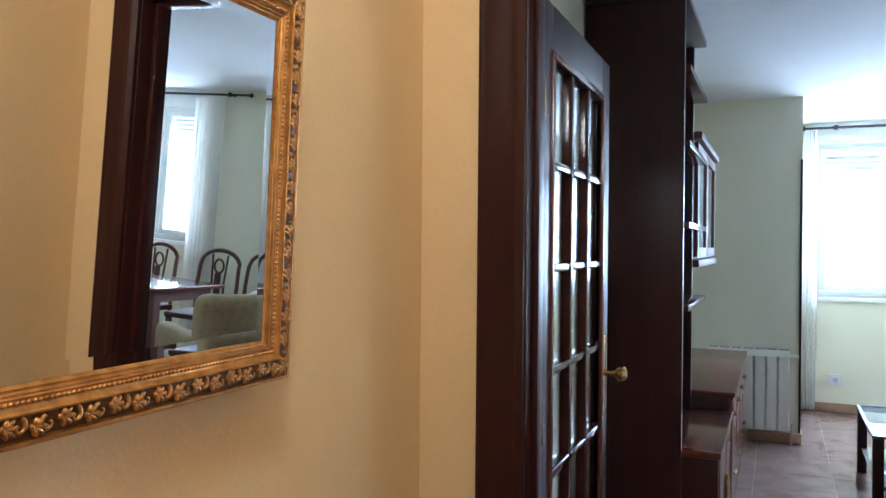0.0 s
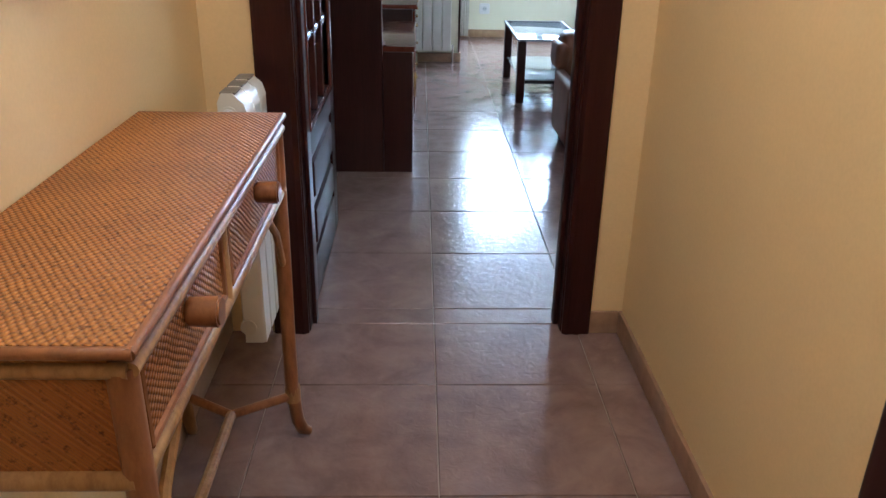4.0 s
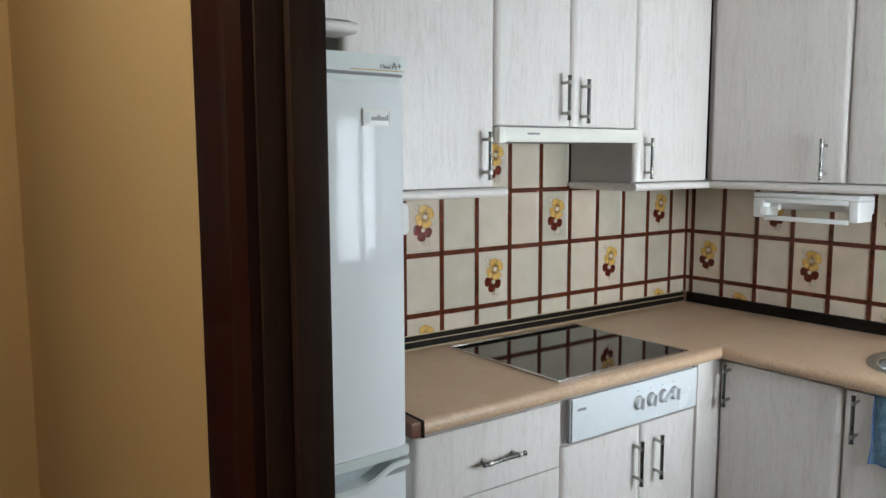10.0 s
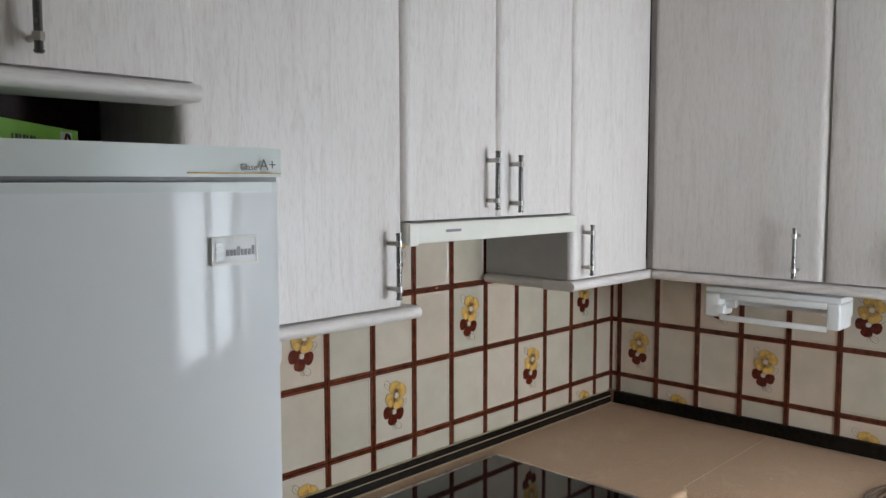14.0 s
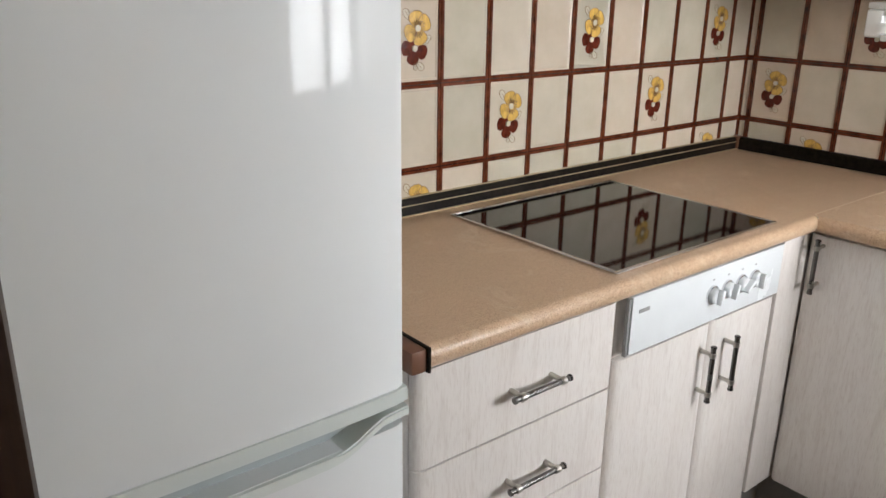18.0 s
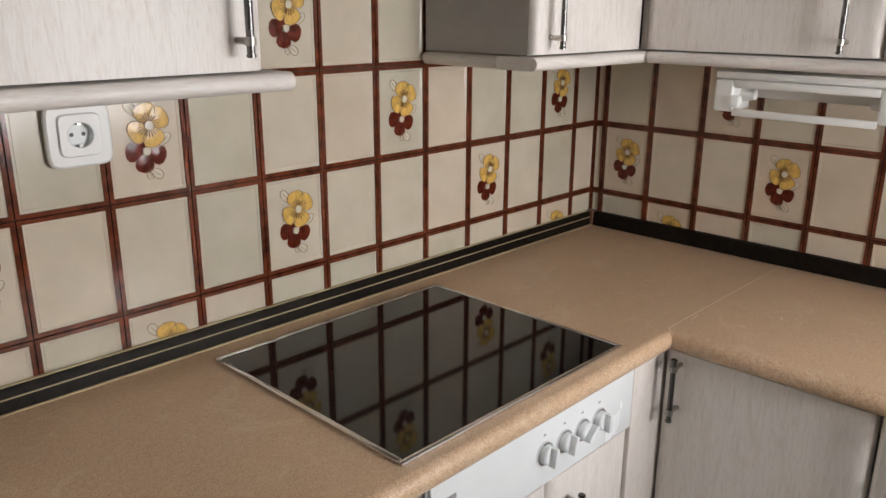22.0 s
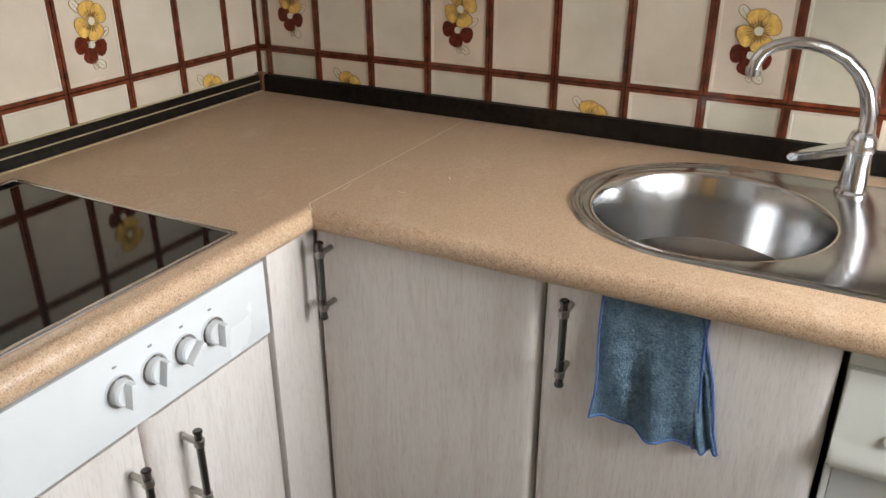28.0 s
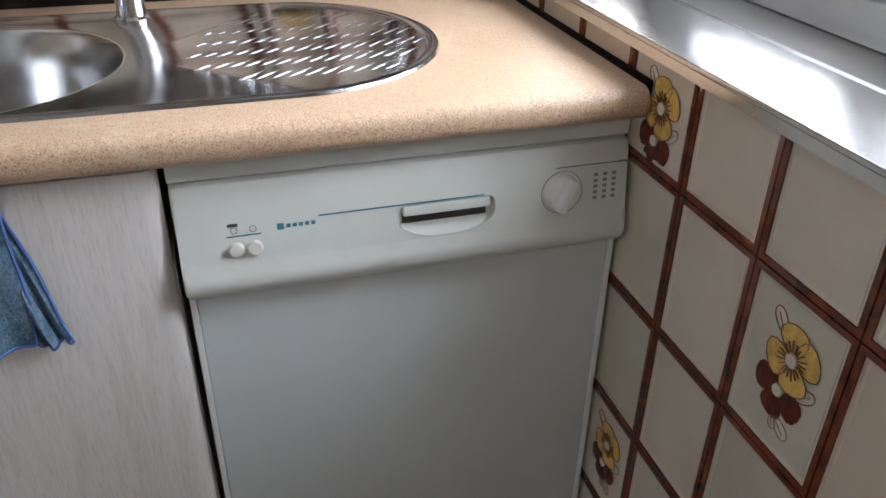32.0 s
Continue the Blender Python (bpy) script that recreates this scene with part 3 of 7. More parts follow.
def doorway(name, axis, face_a, face_b, o0, o1, h, label, sides=2):
    """Lining and architraves of an opening through the wall between face_a and face_b; o0..o1 along the wall."""
    d = tagged(new(name), label, "doorframe", "", "structure")
    ORIGIN[d.name] = Vector((0, 0, 0))
    w, t = (0.085 if sides == 2 else 0.128), 0.022
    def bx(u0, u1, n0, n1, z0, z1, bev=0.003):
        return box(u0, u1, n0, n1, z0, z1, bev) if axis == "y" else box(n0, n1, u0, u1, z0, z1, bev)
    part("lining", bx(o0 - 0.03, o0, face_a, face_b, 0, h + 0.03), M["mahogany" if sides == 2 else "walnut"], d)
    part("lining", bx(o1, o1 + 0.03, face_a, face_b, 0, h + 0.03), M["mahogany" if sides == 2 else "walnut"], d)
    part("lining", bx(o0, o1, face_a, face_b, h, h + 0.03), M["mahogany" if sides == 2 else "walnut"], d)
    mid = (face_a + face_b) / 2
    for u0, u1 in ((o0, o0 + 0.014), (o1 - 0.014, o1)):
        part("stop", bx(u0, u1, mid - 0.005, mid + 0.035, 0, h), M["mahogany" if sides == 2 else "walnut"], d)
    part("stop", bx(o0 + 0.014, o1 - 0.014, mid - 0.005, mid + 0.035, h - 0.014, h), M["mahogany" if sides == 2 else "walnut"], d)
    for face, sgn in ((face_a, -1), (face_b, 1))[:sides]:
        prof = architrave_profile(w, t)
        for edge, dirn in ((o0 - 0.004, -1), (o1 + 0.004, 1)):
            wide = 1.24 if dirn < 0 and sides == 2 else 1.0
            pts = [(edge + dirn * wide * (w - u), face + sgn * v) for u, v in prof]
            if axis == "x":
                pts = [(b, a) for a, b in pts]
            part("architrave", prism(pts, "z", 0, h + 0.004), M["mahogany"], d)
        pts = [(face + sgn * v, h + 0.004 + w - u) for u, v in prof]
        part("architrave", prism(pts, "x" if axis == "y" else "y", o0 - 0.004 - w * (1.24 if sides == 2 else 1.0), o1 + 0.004 + w), M["mahogany"], d)
    return d

doorway("doorframe_living", "y", YE0, YE1, DX0, DX1, DH, "dark mahogany doorframe to the living room")
kd = doorway("doorframe_kitchen", "x", HX1, KX0, KD0, KD1, DH, "dark mahogany doorframe to the kitchen", 1)
structure("threshold", prism([(HX1 + 0.004, -0.003), (HX1 + 0.012, 0.005), (KX0 - 0.022, 0.005), (KX0 - 0.014, -0.003)], "y", KD0 + 0.001, KD1 - 0.001), M["skirting"], "brown threshold strip in the kitchen doorway", "threshold")
part("strike_plate", box(HX1 + 0.045, HX1 + 0.07, KD1 - 0.0165, KD1 - 0.0135, 0.93, 1.13, 0.001, 1), M["brass"], kd, "worn brass strike plate")

# glazed door, swung open into the living room
def glazed_door():
    d = tagged(new("door_1"), "open mahogany door glazed with small panes, brass knob", "door", "", "structure")
    ORIGIN[d.name] = Vector((0, 0, 0))
    x0, x1, y0, y1 = DX0 - 0.036, DX0, YE1 + 0.005, YE1 + 0.80
    st = 0.11
    part("stile", box(x0, x1, y0, y0 + st, 0.01, DH, 0.004), M["mahogany"], d)
    part("stile", box(x0, x1, y1 - st, y1, 0.01, DH, 0.004), M["mahogany"], d)
    part("top_rail", box(x0, x1, y0 + st, y1 - st, DH - 0.13, DH, 0.003), M["mahogany"], d)
    part("middle_rail", box(x0, x1, y0 + st, y1 - st, 0.50, 0.60, 0.003), M["mahogany"], d)
    part("bottom_rail", box(x0, x1, y0 + st, y1 - st, 0.01, 0.16, 0.003), M["mahogany"], d)
    part("panel", box(x0 + 0.01, x1 - 0.01, y0 + st, y1 - st, 0.16, 0.50), M["mahogany"], d)
    for z0, z1 in ((0.19, 0.31), (0.35, 0.47)):
        part("raised_panel", box(x0 - 0.004, x1 + 0.004, y0 + st + 0.03, y1 - st - 0.03, z0, z1, 0.012, 2), M["mahogany"], d)
    g0, g1, h0, h1 = y0 + st, y1 - st, 0.60, DH - 0.13
    for k in range(1, 3):
        y = g0 + (g1 - g0) * k / 3
        part("glazing_bar", box(x0 + 0.004, x1 + 0.002, y - 0.011, y + 0.011, h0, h1, 0.006, 3), M["bar"], d)
    for k in range(1, 5):
        z = h0 + (h1 - h0) * k / 5
        for j in range(3):
            a, b = g0 + (g1 - g0) * j / 3 + (0.011 if j else 0), g0 + (g1 - g0) * (j + 1) / 3 - (0.011 if j < 2 else 0)
            part("glazing_bar", box(x0 + 0.004, x1 + 0.002, a, b, z - 0.011, z + 0.011, 0.006, 3), M["bar"], d)
    part("bead", join(box(x0 - 0.003, x1 + 0.006, g0 - 0.02, g0, h0 - 0.02, h1 + 0.02, 0.004), box(x0 - 0.003, x1 + 0.006, g1, g1 + 0.02, h0 - 0.02, h1 + 0.02, 0.004), box(x0 - 0.003, x1 + 0.006, g0, g1, h0 - 0.02, h0, 0.004), box(x0 - 0.003, x1 + 0.006, g0, g1, h1, h1 + 0.02, 0.004)), M["mahogany_top"], d)
    for i in range(3):
        for j in range(5):
            a, b = g0 + (g1 - g0) * i / 3, g0 + (g1 - g0) * (i + 1) / 3
            z0, z1 = h0 + (h1 - h0) * j / 5, h0 + (h1 - h0) * (j + 1) / 5
            part("pane", box(DX0 - 0.020, DX0 - 0.016, a + 0.008, b - 0.008, z0 + 0.008, z1 - 0.008), M["frost"], d)
    kz, ky = 1.012, y1 - 0.055
    part("backplate", box(x1, x1 + 0.004, ky - 0.02, ky + 0.02, kz - 0.12, kz + 0.12, 0.004, 2), M["brass"], d, "brass backplate")
    part("knob", moved(lathe([(0, 0), (0.009, 0), (0.009, 0.03), (0.014, 0.036), (0.024, 0.046), (0.024, 0.058), (0.015, 0.068), (0, 0.07)], (0, 0, 0), 20), Matrix.Translation((x1 + 0.004, ky, kz)) @ Matrix.Rotation(radians(90), 4, "Y")), M["brass"], d, "brass door knob")
    for z in (0.3, 1.0, 1.75):
        part("hinge", cyl((x1 + 0.004, y0 - 0.002, z - 0.045), (x1 + 0.004, y0 - 0.002, z + 0.045), 0.007, seg=10), M["brass"], d)
glazed_door()

# ---------------------------------------------------------------- windows
def casement(name, x0, x1, y, z0, z1, leaves, label, depth=0.06, mat="white_pvc", inside=-1):
    w = tagged(new(name), label, "window", "", "structure")
    ORIGIN[w.name] = Vector((0, 0, 0))
    f = 0.05
    ya, yb = y, y + depth
    part("window_frame", join(box(x0, x0 + f, ya, yb, z0, z1, 0.003), box(x1 - f, x1, ya, yb, z0, z1, 0.003), box(x0 + f, x1 - f, ya, yb, z0, z0 + f, 0.003), box(x0 + f, x1 - f, ya, yb, z1 - f, z1, 0.003)), M[mat], w)
    n = leaves
    for k in range(n):
        a, b = x0 + f + (x1 - x0 - 2 * f) * k / n + 0.003, x0 + f + (x1 - x0 - 2 * f) * (k + 1) / n - 0.003
        s = 0.055
        yy0, yy1 = ya - 0.012 * (1 if inside < 0 else -1), yb - 0.012
        sash = part("sash", join(box(a, a + s, yy0, yy1, z0 + f + 0.003, z1 - f - 0.003, 0.004), box(b - s, b, yy0, yy1, z0 + f + 0.003, z1 - f - 0.003, 0.004), box(a + s, b - s, yy0, yy1, z0 + f + 0.003, z0 + f + s, 0.004), box(a + s, b - s, yy0, yy1, z1 - f - s, z1 - f - 0.003, 0.004)), M[mat], w)
        pane = part("pane", box(a + s - 0.005, b - s + 0.005, (ya + yb) / 2 - 0.003, (ya + yb) / 2 + 0.003, z0 + f + s - 0.005, z1 - f - s + 0.005), M["glass"], sash)
        pane.visible_shadow = False
    return w

win1 = casement("window_1", W1A, W1B, LY1 + 0.08, WB0, WB1, 2, "white framed living room window with half-raised shutter")
win2 = casement("window_2", W2A, W2B, EY + 0.08, WB0, WB1, 2, "white framed living room window behind curtains")
for w, a, b, ly in ((win1, W1A, W1B, LY1), (win2, W2A, W2B, EY)):
    part("window_sill", box(a - 0.03, b + 0.03, ly - 0.03, ly + 0.08, WB0 - 0.035, WB0, 0.006), M["white_wall"], w)
    part("shutter_box", box(a - 0.02, b + 0.02, ly - 0.012, ly + 0.02, WB1 - 0.02, WB1 + 0.17, 0.004), M["white_pvc"], w)
    for k in range(5):
        z = WB1 - 0.06 - 0.045 * k
        part("shutter_slat", box(a + 0.02, b - 0.02, ly + 0.16, ly + 0.172, z, z + 0.042, 0.004), M["white_pvc"], w)
structure("window_reveal", join(box(WX0 + 0.0005, WX0 + 0.006, YS - 0.335, YS - 0.001, WZ0 + 0.006, WZ1 - 0.006), box(WX1 - 0.006, WX1 - 0.0005, YS - 0.335, YS - 0.001, WZ0 + 0.006, WZ1 - 0.006), box(WX0 + 0.0005, WX1 - 0.0005, YS - 0.335, YS - 0.001, WZ1 - 0.0055, WZ1 - 0.0005)), M["alu"], "polished aluminium lining of the kitchen window's reveal", "reveal", False)
casement("window_3", WX0 + 0.007, WX1 - 0.007, YS - 0.292, WZ0 + 0.0045, WZ1, 2, "aluminium kitchen window over a polished metal sill", 0.07, "alu_frame")

# ---------------------------------------------------------------- kitchen: handles and cabinets
def bar_handle(parent, p0, p1, out):
    """A dark bar with two nickel posts and end caps, standing off a door along out."""
    p0, p1, o = Vector(p0), Vector(p1), Vector(out)
    d = (p1 - p0).normalized()
    a, b = p0 + o * 0.032, p1 + o * 0.032
    h = part("handle", cyl(a, b, 0.0058, seg=12), M["handle"], parent, "dark nickel bar handle")
    for q in (p0 + d * 0.016, p1 - d * 0.016):
        part("post", cyl(q, q + o * 0.032, 0.0052, seg=10), M["handle_end"], h)
        part("collar", cyl(q + o * 0.032 - d * 0.006, q + o * 0.032 + d * 0.006, 0.0082, seg=12, bev=0.001), M["handle_end"], h)
    for q, e in ((a, -1), (b, 1)):
        part("cap", cyl(q, q + d * e * 0.006, 0.0072, seg=12, bev=0.0015), M["handle"], h)
    return h

def door_slab(u0, u1, z0, z1, face, axis, out, t=0.019, r=0.021):
    """A postformed door: front edges rounded along its height. axis: the level axis it runs along."""
    n = 4
    lo, hi = u0 + 0.002, u1 - 0.002
    prof = [(lo, 0)]
    for k in range(n + 1):
        a = radians(180 - 90 * k / n)
        prof.append((lo + r + r * math.cos(a), t - r * 0.8 + r * 0.8 * math.sin(a)))
    for k in range(n + 1):
        a = radians(90 - 90 * k / n)
        prof.append((hi - r + r * math.cos(a), t - r * 0.8 + r * 0.8 * math.sin(a)))
    prof.append((hi, 0))
    s = out
    if axis == "x":
        pts = [(u, face + s * (v - t)) for u, v in prof]
    else:
        pts = [(face + s * (v - t), u) for u, v in prof]
    return prism(pts, "z", z0 + 0.0022, z1 - 0.0022)

def cabinet(name, axis, u0, u1, face, back, z0, z1, out, doors, label, group, body="ash"):
    """A carcass with doors. doors: (u0, u1, z0, z1, handle or None); handle: (u, z0, z1) upright or (u0, u1, z) level."""
    base = ((u0 + u1) / 2, (face + back) / 2, z0) if axis == "x" else ((face + back) / 2, (u0 + u1) / 2, z0)
    c = thing(name, base, label, "cabinet", group)
    inner = face - out * 0.020
    bb = box(u0 + 0.001, u1 - 0.001, min(inner, back), max(inner, back), z0, z1) if axis == "x" else box(min(inner, back), max(inner, back), u0 + 0.001, u1 - 0.001, z0, z1)
    part("body", bb, M[body], c)
    for a, b, d0, d1, h in doors:
        level = h and h[0] == "level"
        dr = part("drawer_front" if level else "door", door_slab(a, b, d0, d1, face, axis, out), M["ash"], c)
        if h:
            n = (0, out, 0) if axis == "x" else (out, 0, 0)
            if level:
                _, ha, hb, hz = h
                p, q = (ha, face, hz), (hb, face, hz)
            else:
                hu, ha, hb = h
                p, q = ((hu, face, ha), (hu, face, hb)) if axis == "x" else ((face, hu, ha), (face, hu, hb))
            bar_handle(dr, p, q, n)
    return c

UF, LF = 2.68, 2.42      # fronts of upper and lower units on the hob wall
UX, LX = 3.79, 3.52      # fronts on the sink wall
UZ0, UZ1 = 1.435, 2.335
TZ = 0.855               # top of the lower fronts
KZ = 0.125
cabinet("upper_cabinet", "x", 2.25, 2.757, UF, YW - 0.012, 1.437, UZ1, -1, [(2.25, 2.757, 1.437, UZ1, (2.711, 1.465, 1.592))], "whitewashed ash wall cabinet above the worktop", "upper kitchen cabinets")
cabinet("upper_cabinet", "x", 2.757, 3.382, UF, YW - 0.012, 1.618, UZ1, -1, [(2.757, 3.07, 1.618, UZ1, (3.027, 1.643, 1.769)), (3.07, 3.382, 1.618, UZ1, (3.113, 1.635, 1.761))], "whitewashed ash double cabinet above the extractor", "upper kitchen cabinets")
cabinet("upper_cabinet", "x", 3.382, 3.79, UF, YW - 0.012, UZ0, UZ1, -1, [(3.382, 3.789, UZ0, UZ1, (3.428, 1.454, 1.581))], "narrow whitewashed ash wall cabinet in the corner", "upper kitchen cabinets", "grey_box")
cabinet("upper_cabinet", "y", 2.17, UF + 0.018, UX, XW - 0.012, UZ0, UZ1, -1, [(2.17, UF - 0.003, UZ0, UZ1, (2.235, 1.45, 1.574))], "wide whitewashed ash wall cabinet over the worktop", "upper kitchen cabinets")
cabinet("upper_cabinet", "y", 1.59, 2.17, UX, XW - 0.012, UZ0, UZ1, -1, [(1.88, 2.17, UZ0, UZ1, (1.96, 1.45, 1.574)), (1.59, 1.88, UZ0, UZ1, (1.842, 1.45, 1.574))], "two-door whitewashed ash wall cabinet over the sink", "upper kitchen cabinets")
cabinet("upper_cabinet", "x", KX0 + 0.003, 2.247, 2.61, YW - 0.012, 1.857, UZ1, -1, [(KX0 + 0.003, 1.955, 1.857, UZ1, (1.90, 1.89, 2.014)), (1.955, 2.247, 1.857, UZ1, (2.00, 1.878, 2.004))], "whitewashed ash double cabinet above the refrigerator", "upper kitchen cabinets")

def rail(name, pts_axis, a, b, face, back, z, out, label):
    """Rounded light rail under the wall units."""
    prof = []
    for k in range(9):
        t = radians(-90 + 180 * k / 8)
        prof.append((face + out * (0.014 * math.cos(t)), z - 0.0145 + 0.0135 * math.sin(t)))
    prof += [(face - out * 0.09, z - 0.001), (face - out * 0.09, z - 0.028)]
    return solo(name, prism(prof, pts_axis, a, b), M["ash_" + pts_axis], label, "trim")
rail("light_rail", "x", 2.252, 2.795, UF, 0, 1.436, -1, "rounded ash rail under the wall cabinet")
rail("light_rail", "x", 3.370, 3.80, UF, 0, UZ0 - 0.001, -1, "rounded ash rail under the wall cabinet")
rail("light_rail", "y", UF + 0.0905, YW - 0.014, 3.384, 0, UZ0 - 0.001, -1, "rounded ash rail under the grey cabinet side")
rail("light_rail", "y", 1.565, UF - 0.019, UX, 0, UZ0 - 0.001, -1, "rounded ash rail under the wall cabinets")
rail("light_rail", "x", KX0 + 0.003, 2.247, 2.61, 0, 1.856, -1, "rounded ash rail under the top cabinet")
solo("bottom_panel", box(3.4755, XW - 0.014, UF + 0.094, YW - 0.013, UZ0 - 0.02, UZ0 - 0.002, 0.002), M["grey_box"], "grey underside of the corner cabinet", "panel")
def crown(axis, a, b, face, label, dz=0.0):
    pts = [(face - 0.035, UZ1 + 0.055), (face - 0.035, UZ1 + 0.042), (face - 0.02, UZ1 + 0.03), (face - 0.012, UZ1 + 0.012), (face - 0.012, UZ1 + 0.001), (face + 0.03, UZ1 + 0.001), (face + 0.03, UZ1 + 0.055)]
    return solo("cornice", prism([(p, z + dz) for p, z in pts], axis, a, b), M["ash_" + axis], label, "trim")
crown("x", 2.252, 3.808, UF, "whitewashed ash cornice on the wall cabinets")
crown("y", 1.59, UF + 0.018, UX, "whitewashed ash cornice on the wall cabinets", 0.002)
crown("x", KX0 + 0.003, 2.247, 2.61, "whitewashed ash cornice above the refrigerator")

# lower units
cabinet("drawer_unit", "x", 2.285, 2.79, LF, YW - 0.03, KZ, TZ, -1, [(2.285, 2.79, 0.655, TZ - 0.012, ("level", 2.482, 2.616, 0.742)), (2.285, 2.79, 0.468, 0.655, ("level", 2.482, 2.616, 0.553)), (2.285, 2.79, 0.283, 0.468, ("level", 2.482, 2.616, 0.372)), (2.285, 2.79, KZ, 0.283, ("level", 2.482, 2.616, 0.195))], "whitewashed ash unit with four drawers beside the hob", "lower kitchen cabinets")
cabinet("hob_unit", "x", 2.79, 3.405, LF, YW - 0.03, KZ, 0.855, -1, [(2.79, 3.132, KZ - 0.02, 0.708, (3.097, 0.53, 0.66)), (3.132, 3.405, KZ - 0.02, 0.708, (3.192, 0.53, 0.66))], "whitewashed ash double unit under the hob", "lower kitchen cabinets")
solo("corner_filler", box(3.407, 3.548, LF, LF + 0.018, KZ, TZ, 0.002), M["ash"], "whitewashed ash filler panel in the corner", "panel", "lower kitchen cabinets")
cabinet("sink_unit", "y", 2.004, LF - 0.001, LX, XW - 0.03, KZ, TZ, -1, [(2.004, LF - 0.002, KZ, TZ - 0.006, (2.378, 0.707, 0.838))], "whitewashed ash corner unit with one door", "lower kitchen cabinets")
cabinet("sink_unit", "y", 1.602, 2.002, LX, XW - 0.03, KZ, 0.72, -1, [(1.602, 2.002, KZ, TZ - 0.006, (1.957, 0.706, 0.838))], "whitewashed ash sink unit with a cloth over its door", "lower kitchen cabinets")
solo("kickboard", join(box(2.285, 3.59, LF + 0.05, LF + 0.065, 0.0, KZ - 0.001), box(2.285, 2.30, LF + 0.065, YW - 0.03, 0, KZ - 0.001)), M["kick"], "grey plinth under the lower cabinets", "plinth")
solo("kickboard", box(LX + 0.05, LX + 0.065, 1.605, LF + 0.049, 0.0, KZ - 0.001), M["kick"], "grey plinth under the lower cabinets", "plinth")

# oven-style control panel under the hob
cp = thing("control_panel", (3.1, LF, 0.71), "white enamelled hob control panel with four knobs", "control panel")
part("panel", box(2.817, 3.388, LF - 0.010, LF + 0.0, 0.718, 0.845, 0.002), M["panel_white"], cp)
part("edge", box(2.808, 2.814, LF - 0.008, LF + 0.0, 0.716, 0.842), M["ink_grey"], cp)
for i, kx in enumerate((3.097, 3.155, 3.211, 3.266)):
    kb = part("knob", moved(lathe([(0, 0.0), (0.0185, 0), (0.0175, 0.014), (0.015, 0.017), (0, 0.017)], (0, 0, 0), 24), Matrix.Translation((kx, LF - 0.010, 0.784)) @ Matrix.Rotation(radians(90), 4, "X")), M["panel_white"], cp, "white round knob on a chrome ring")
    part("ring", moved(lathe([(0.0188, 0.0), (0.0225, 0.0), (0.0220, 0.004), (0.0190, 0.005)], (0, 0, 0), 24), Matrix.Translation((kx, LF - 0.0102, 0.784)) @ Matrix.Rotation(radians(90), 4, "X")), M["chrome"], kb)
    g = box(-0.0045, 0.0045, -0.030, -0.016, -0.0175, 0.0175, 0.002)
    part("grip", moved(g, Matrix.Translation((kx, LF - 0.010, 0.784)) @ Matrix.Rotation(radians((8, 12, 50, 5)[i]), 4, "Y")), M["panel_white"], kb)
    part("mark", box(kx - 0.003, kx + 0.003, LF - 0.0112, LF - 0.0104, 0.818, 0.821), M["ink_grey"], cp)

def text(name, body, size, m, mat, parent=None, depth=0.0004, align="LEFT", squeeze=1.0, label=""):
    """Lettering from the built-in font, as a mesh."""
    cu = bpy.data.curves.new(name, "FONT")
    cu.body, cu.size, cu.extrude, cu.align_x = body, size, depth, align
    cu.resolution_u = 3
    tmp = bpy.data.objects.new(name, cu)
    me = bpy.data.meshes.new_from_object(tmp)
    bpy.data.objects.remove(tmp)
    bm = bmesh.new()
    bm.from_mesh(me)
    bpy.data.meshes.remove(me)
    bm.transform(m @ Matrix.Diagonal((squeeze, 1, 1, 1)))
    return part(name, bm, mat, parent, label, smooth=False)
def facing(axis, at):
    """A text plane that faces -y or -x."""
    x, y, z = at
    if axis == "y":
        return Matrix.Translation(at) @ Matrix.Rotation(radians(90), 4, "X")
    return Matrix.Translation(at) @ Matrix.Rotation(radians(-90), 4, "Z") @ Matrix.Rotation(radians(90), 4, "X")
part("logo_bar", box(2.838, 2.872, LF - 0.0112, LF - 0.0104, 0.806, 0.814), M["ink_grey"], cp)

# ---------------------------------------------------------------- worktop
CT = 0.042
def worktop_profile(front, back, s):
    """Rounded front edge; s is the way from front to back."""
    r, n, out = 0.019, 6, []
    for k in range(n + 1):
        a = radians(90 + 90 * k / n)
        out.append((front + s * (r + r * math.cos(a)), COUNTER - r + r * math.sin(a)))
    for k in range(n + 1):
        a = radians(180 + 90 * k / n)
        out.append((front + s * (r + r * math.cos(a)), COUNTER - CT + r + r * math.sin(a)))
    return out + [(back, COUNTER - CT), (back, COUNTER)]
WF, WXF = 2.385, 3.485
JX, JY = WXF + 0.02, WF + 0.02      # the joint starts at the inner corner
a = prism(worktop_profile(WF, YW, 1), "x", 2.289, JX)
b = prism(worktop_profile(WXF, XW, 1), "y", YS + 0.008, JY - 0.0005)
dn = Vector((1, -1, 0)).normalized()
for w_, s_ in ((a, 1), (b, -1)):
    r_ = bmesh.ops.bisect_plane(w_, geom=w_.verts[:] + w_.edges[:] + w_.faces[:], plane_co=Vector((WXF, WF, 0)) - dn * s_ * 0.0003, plane_no=dn * s_, clear_outer=True)
    bmesh.ops.edgeloop_fill(w_, edges=[e for e in r_["geom_cut"] if isinstance(e, bmesh.types.BMEdge)])
a = join(a, box(JX, XW, JY + 0.0005, YW, COUNTER - CT, COUNTER))
wt = thing("worktop", (3.2, 2.7, COUNTER - CT), "speckled beige laminate worktop with a rounded edge, L-shaped", "worktop")
part("top", a, M["laminate"], wt)
wb = part("top", b, M["laminate"], wt)
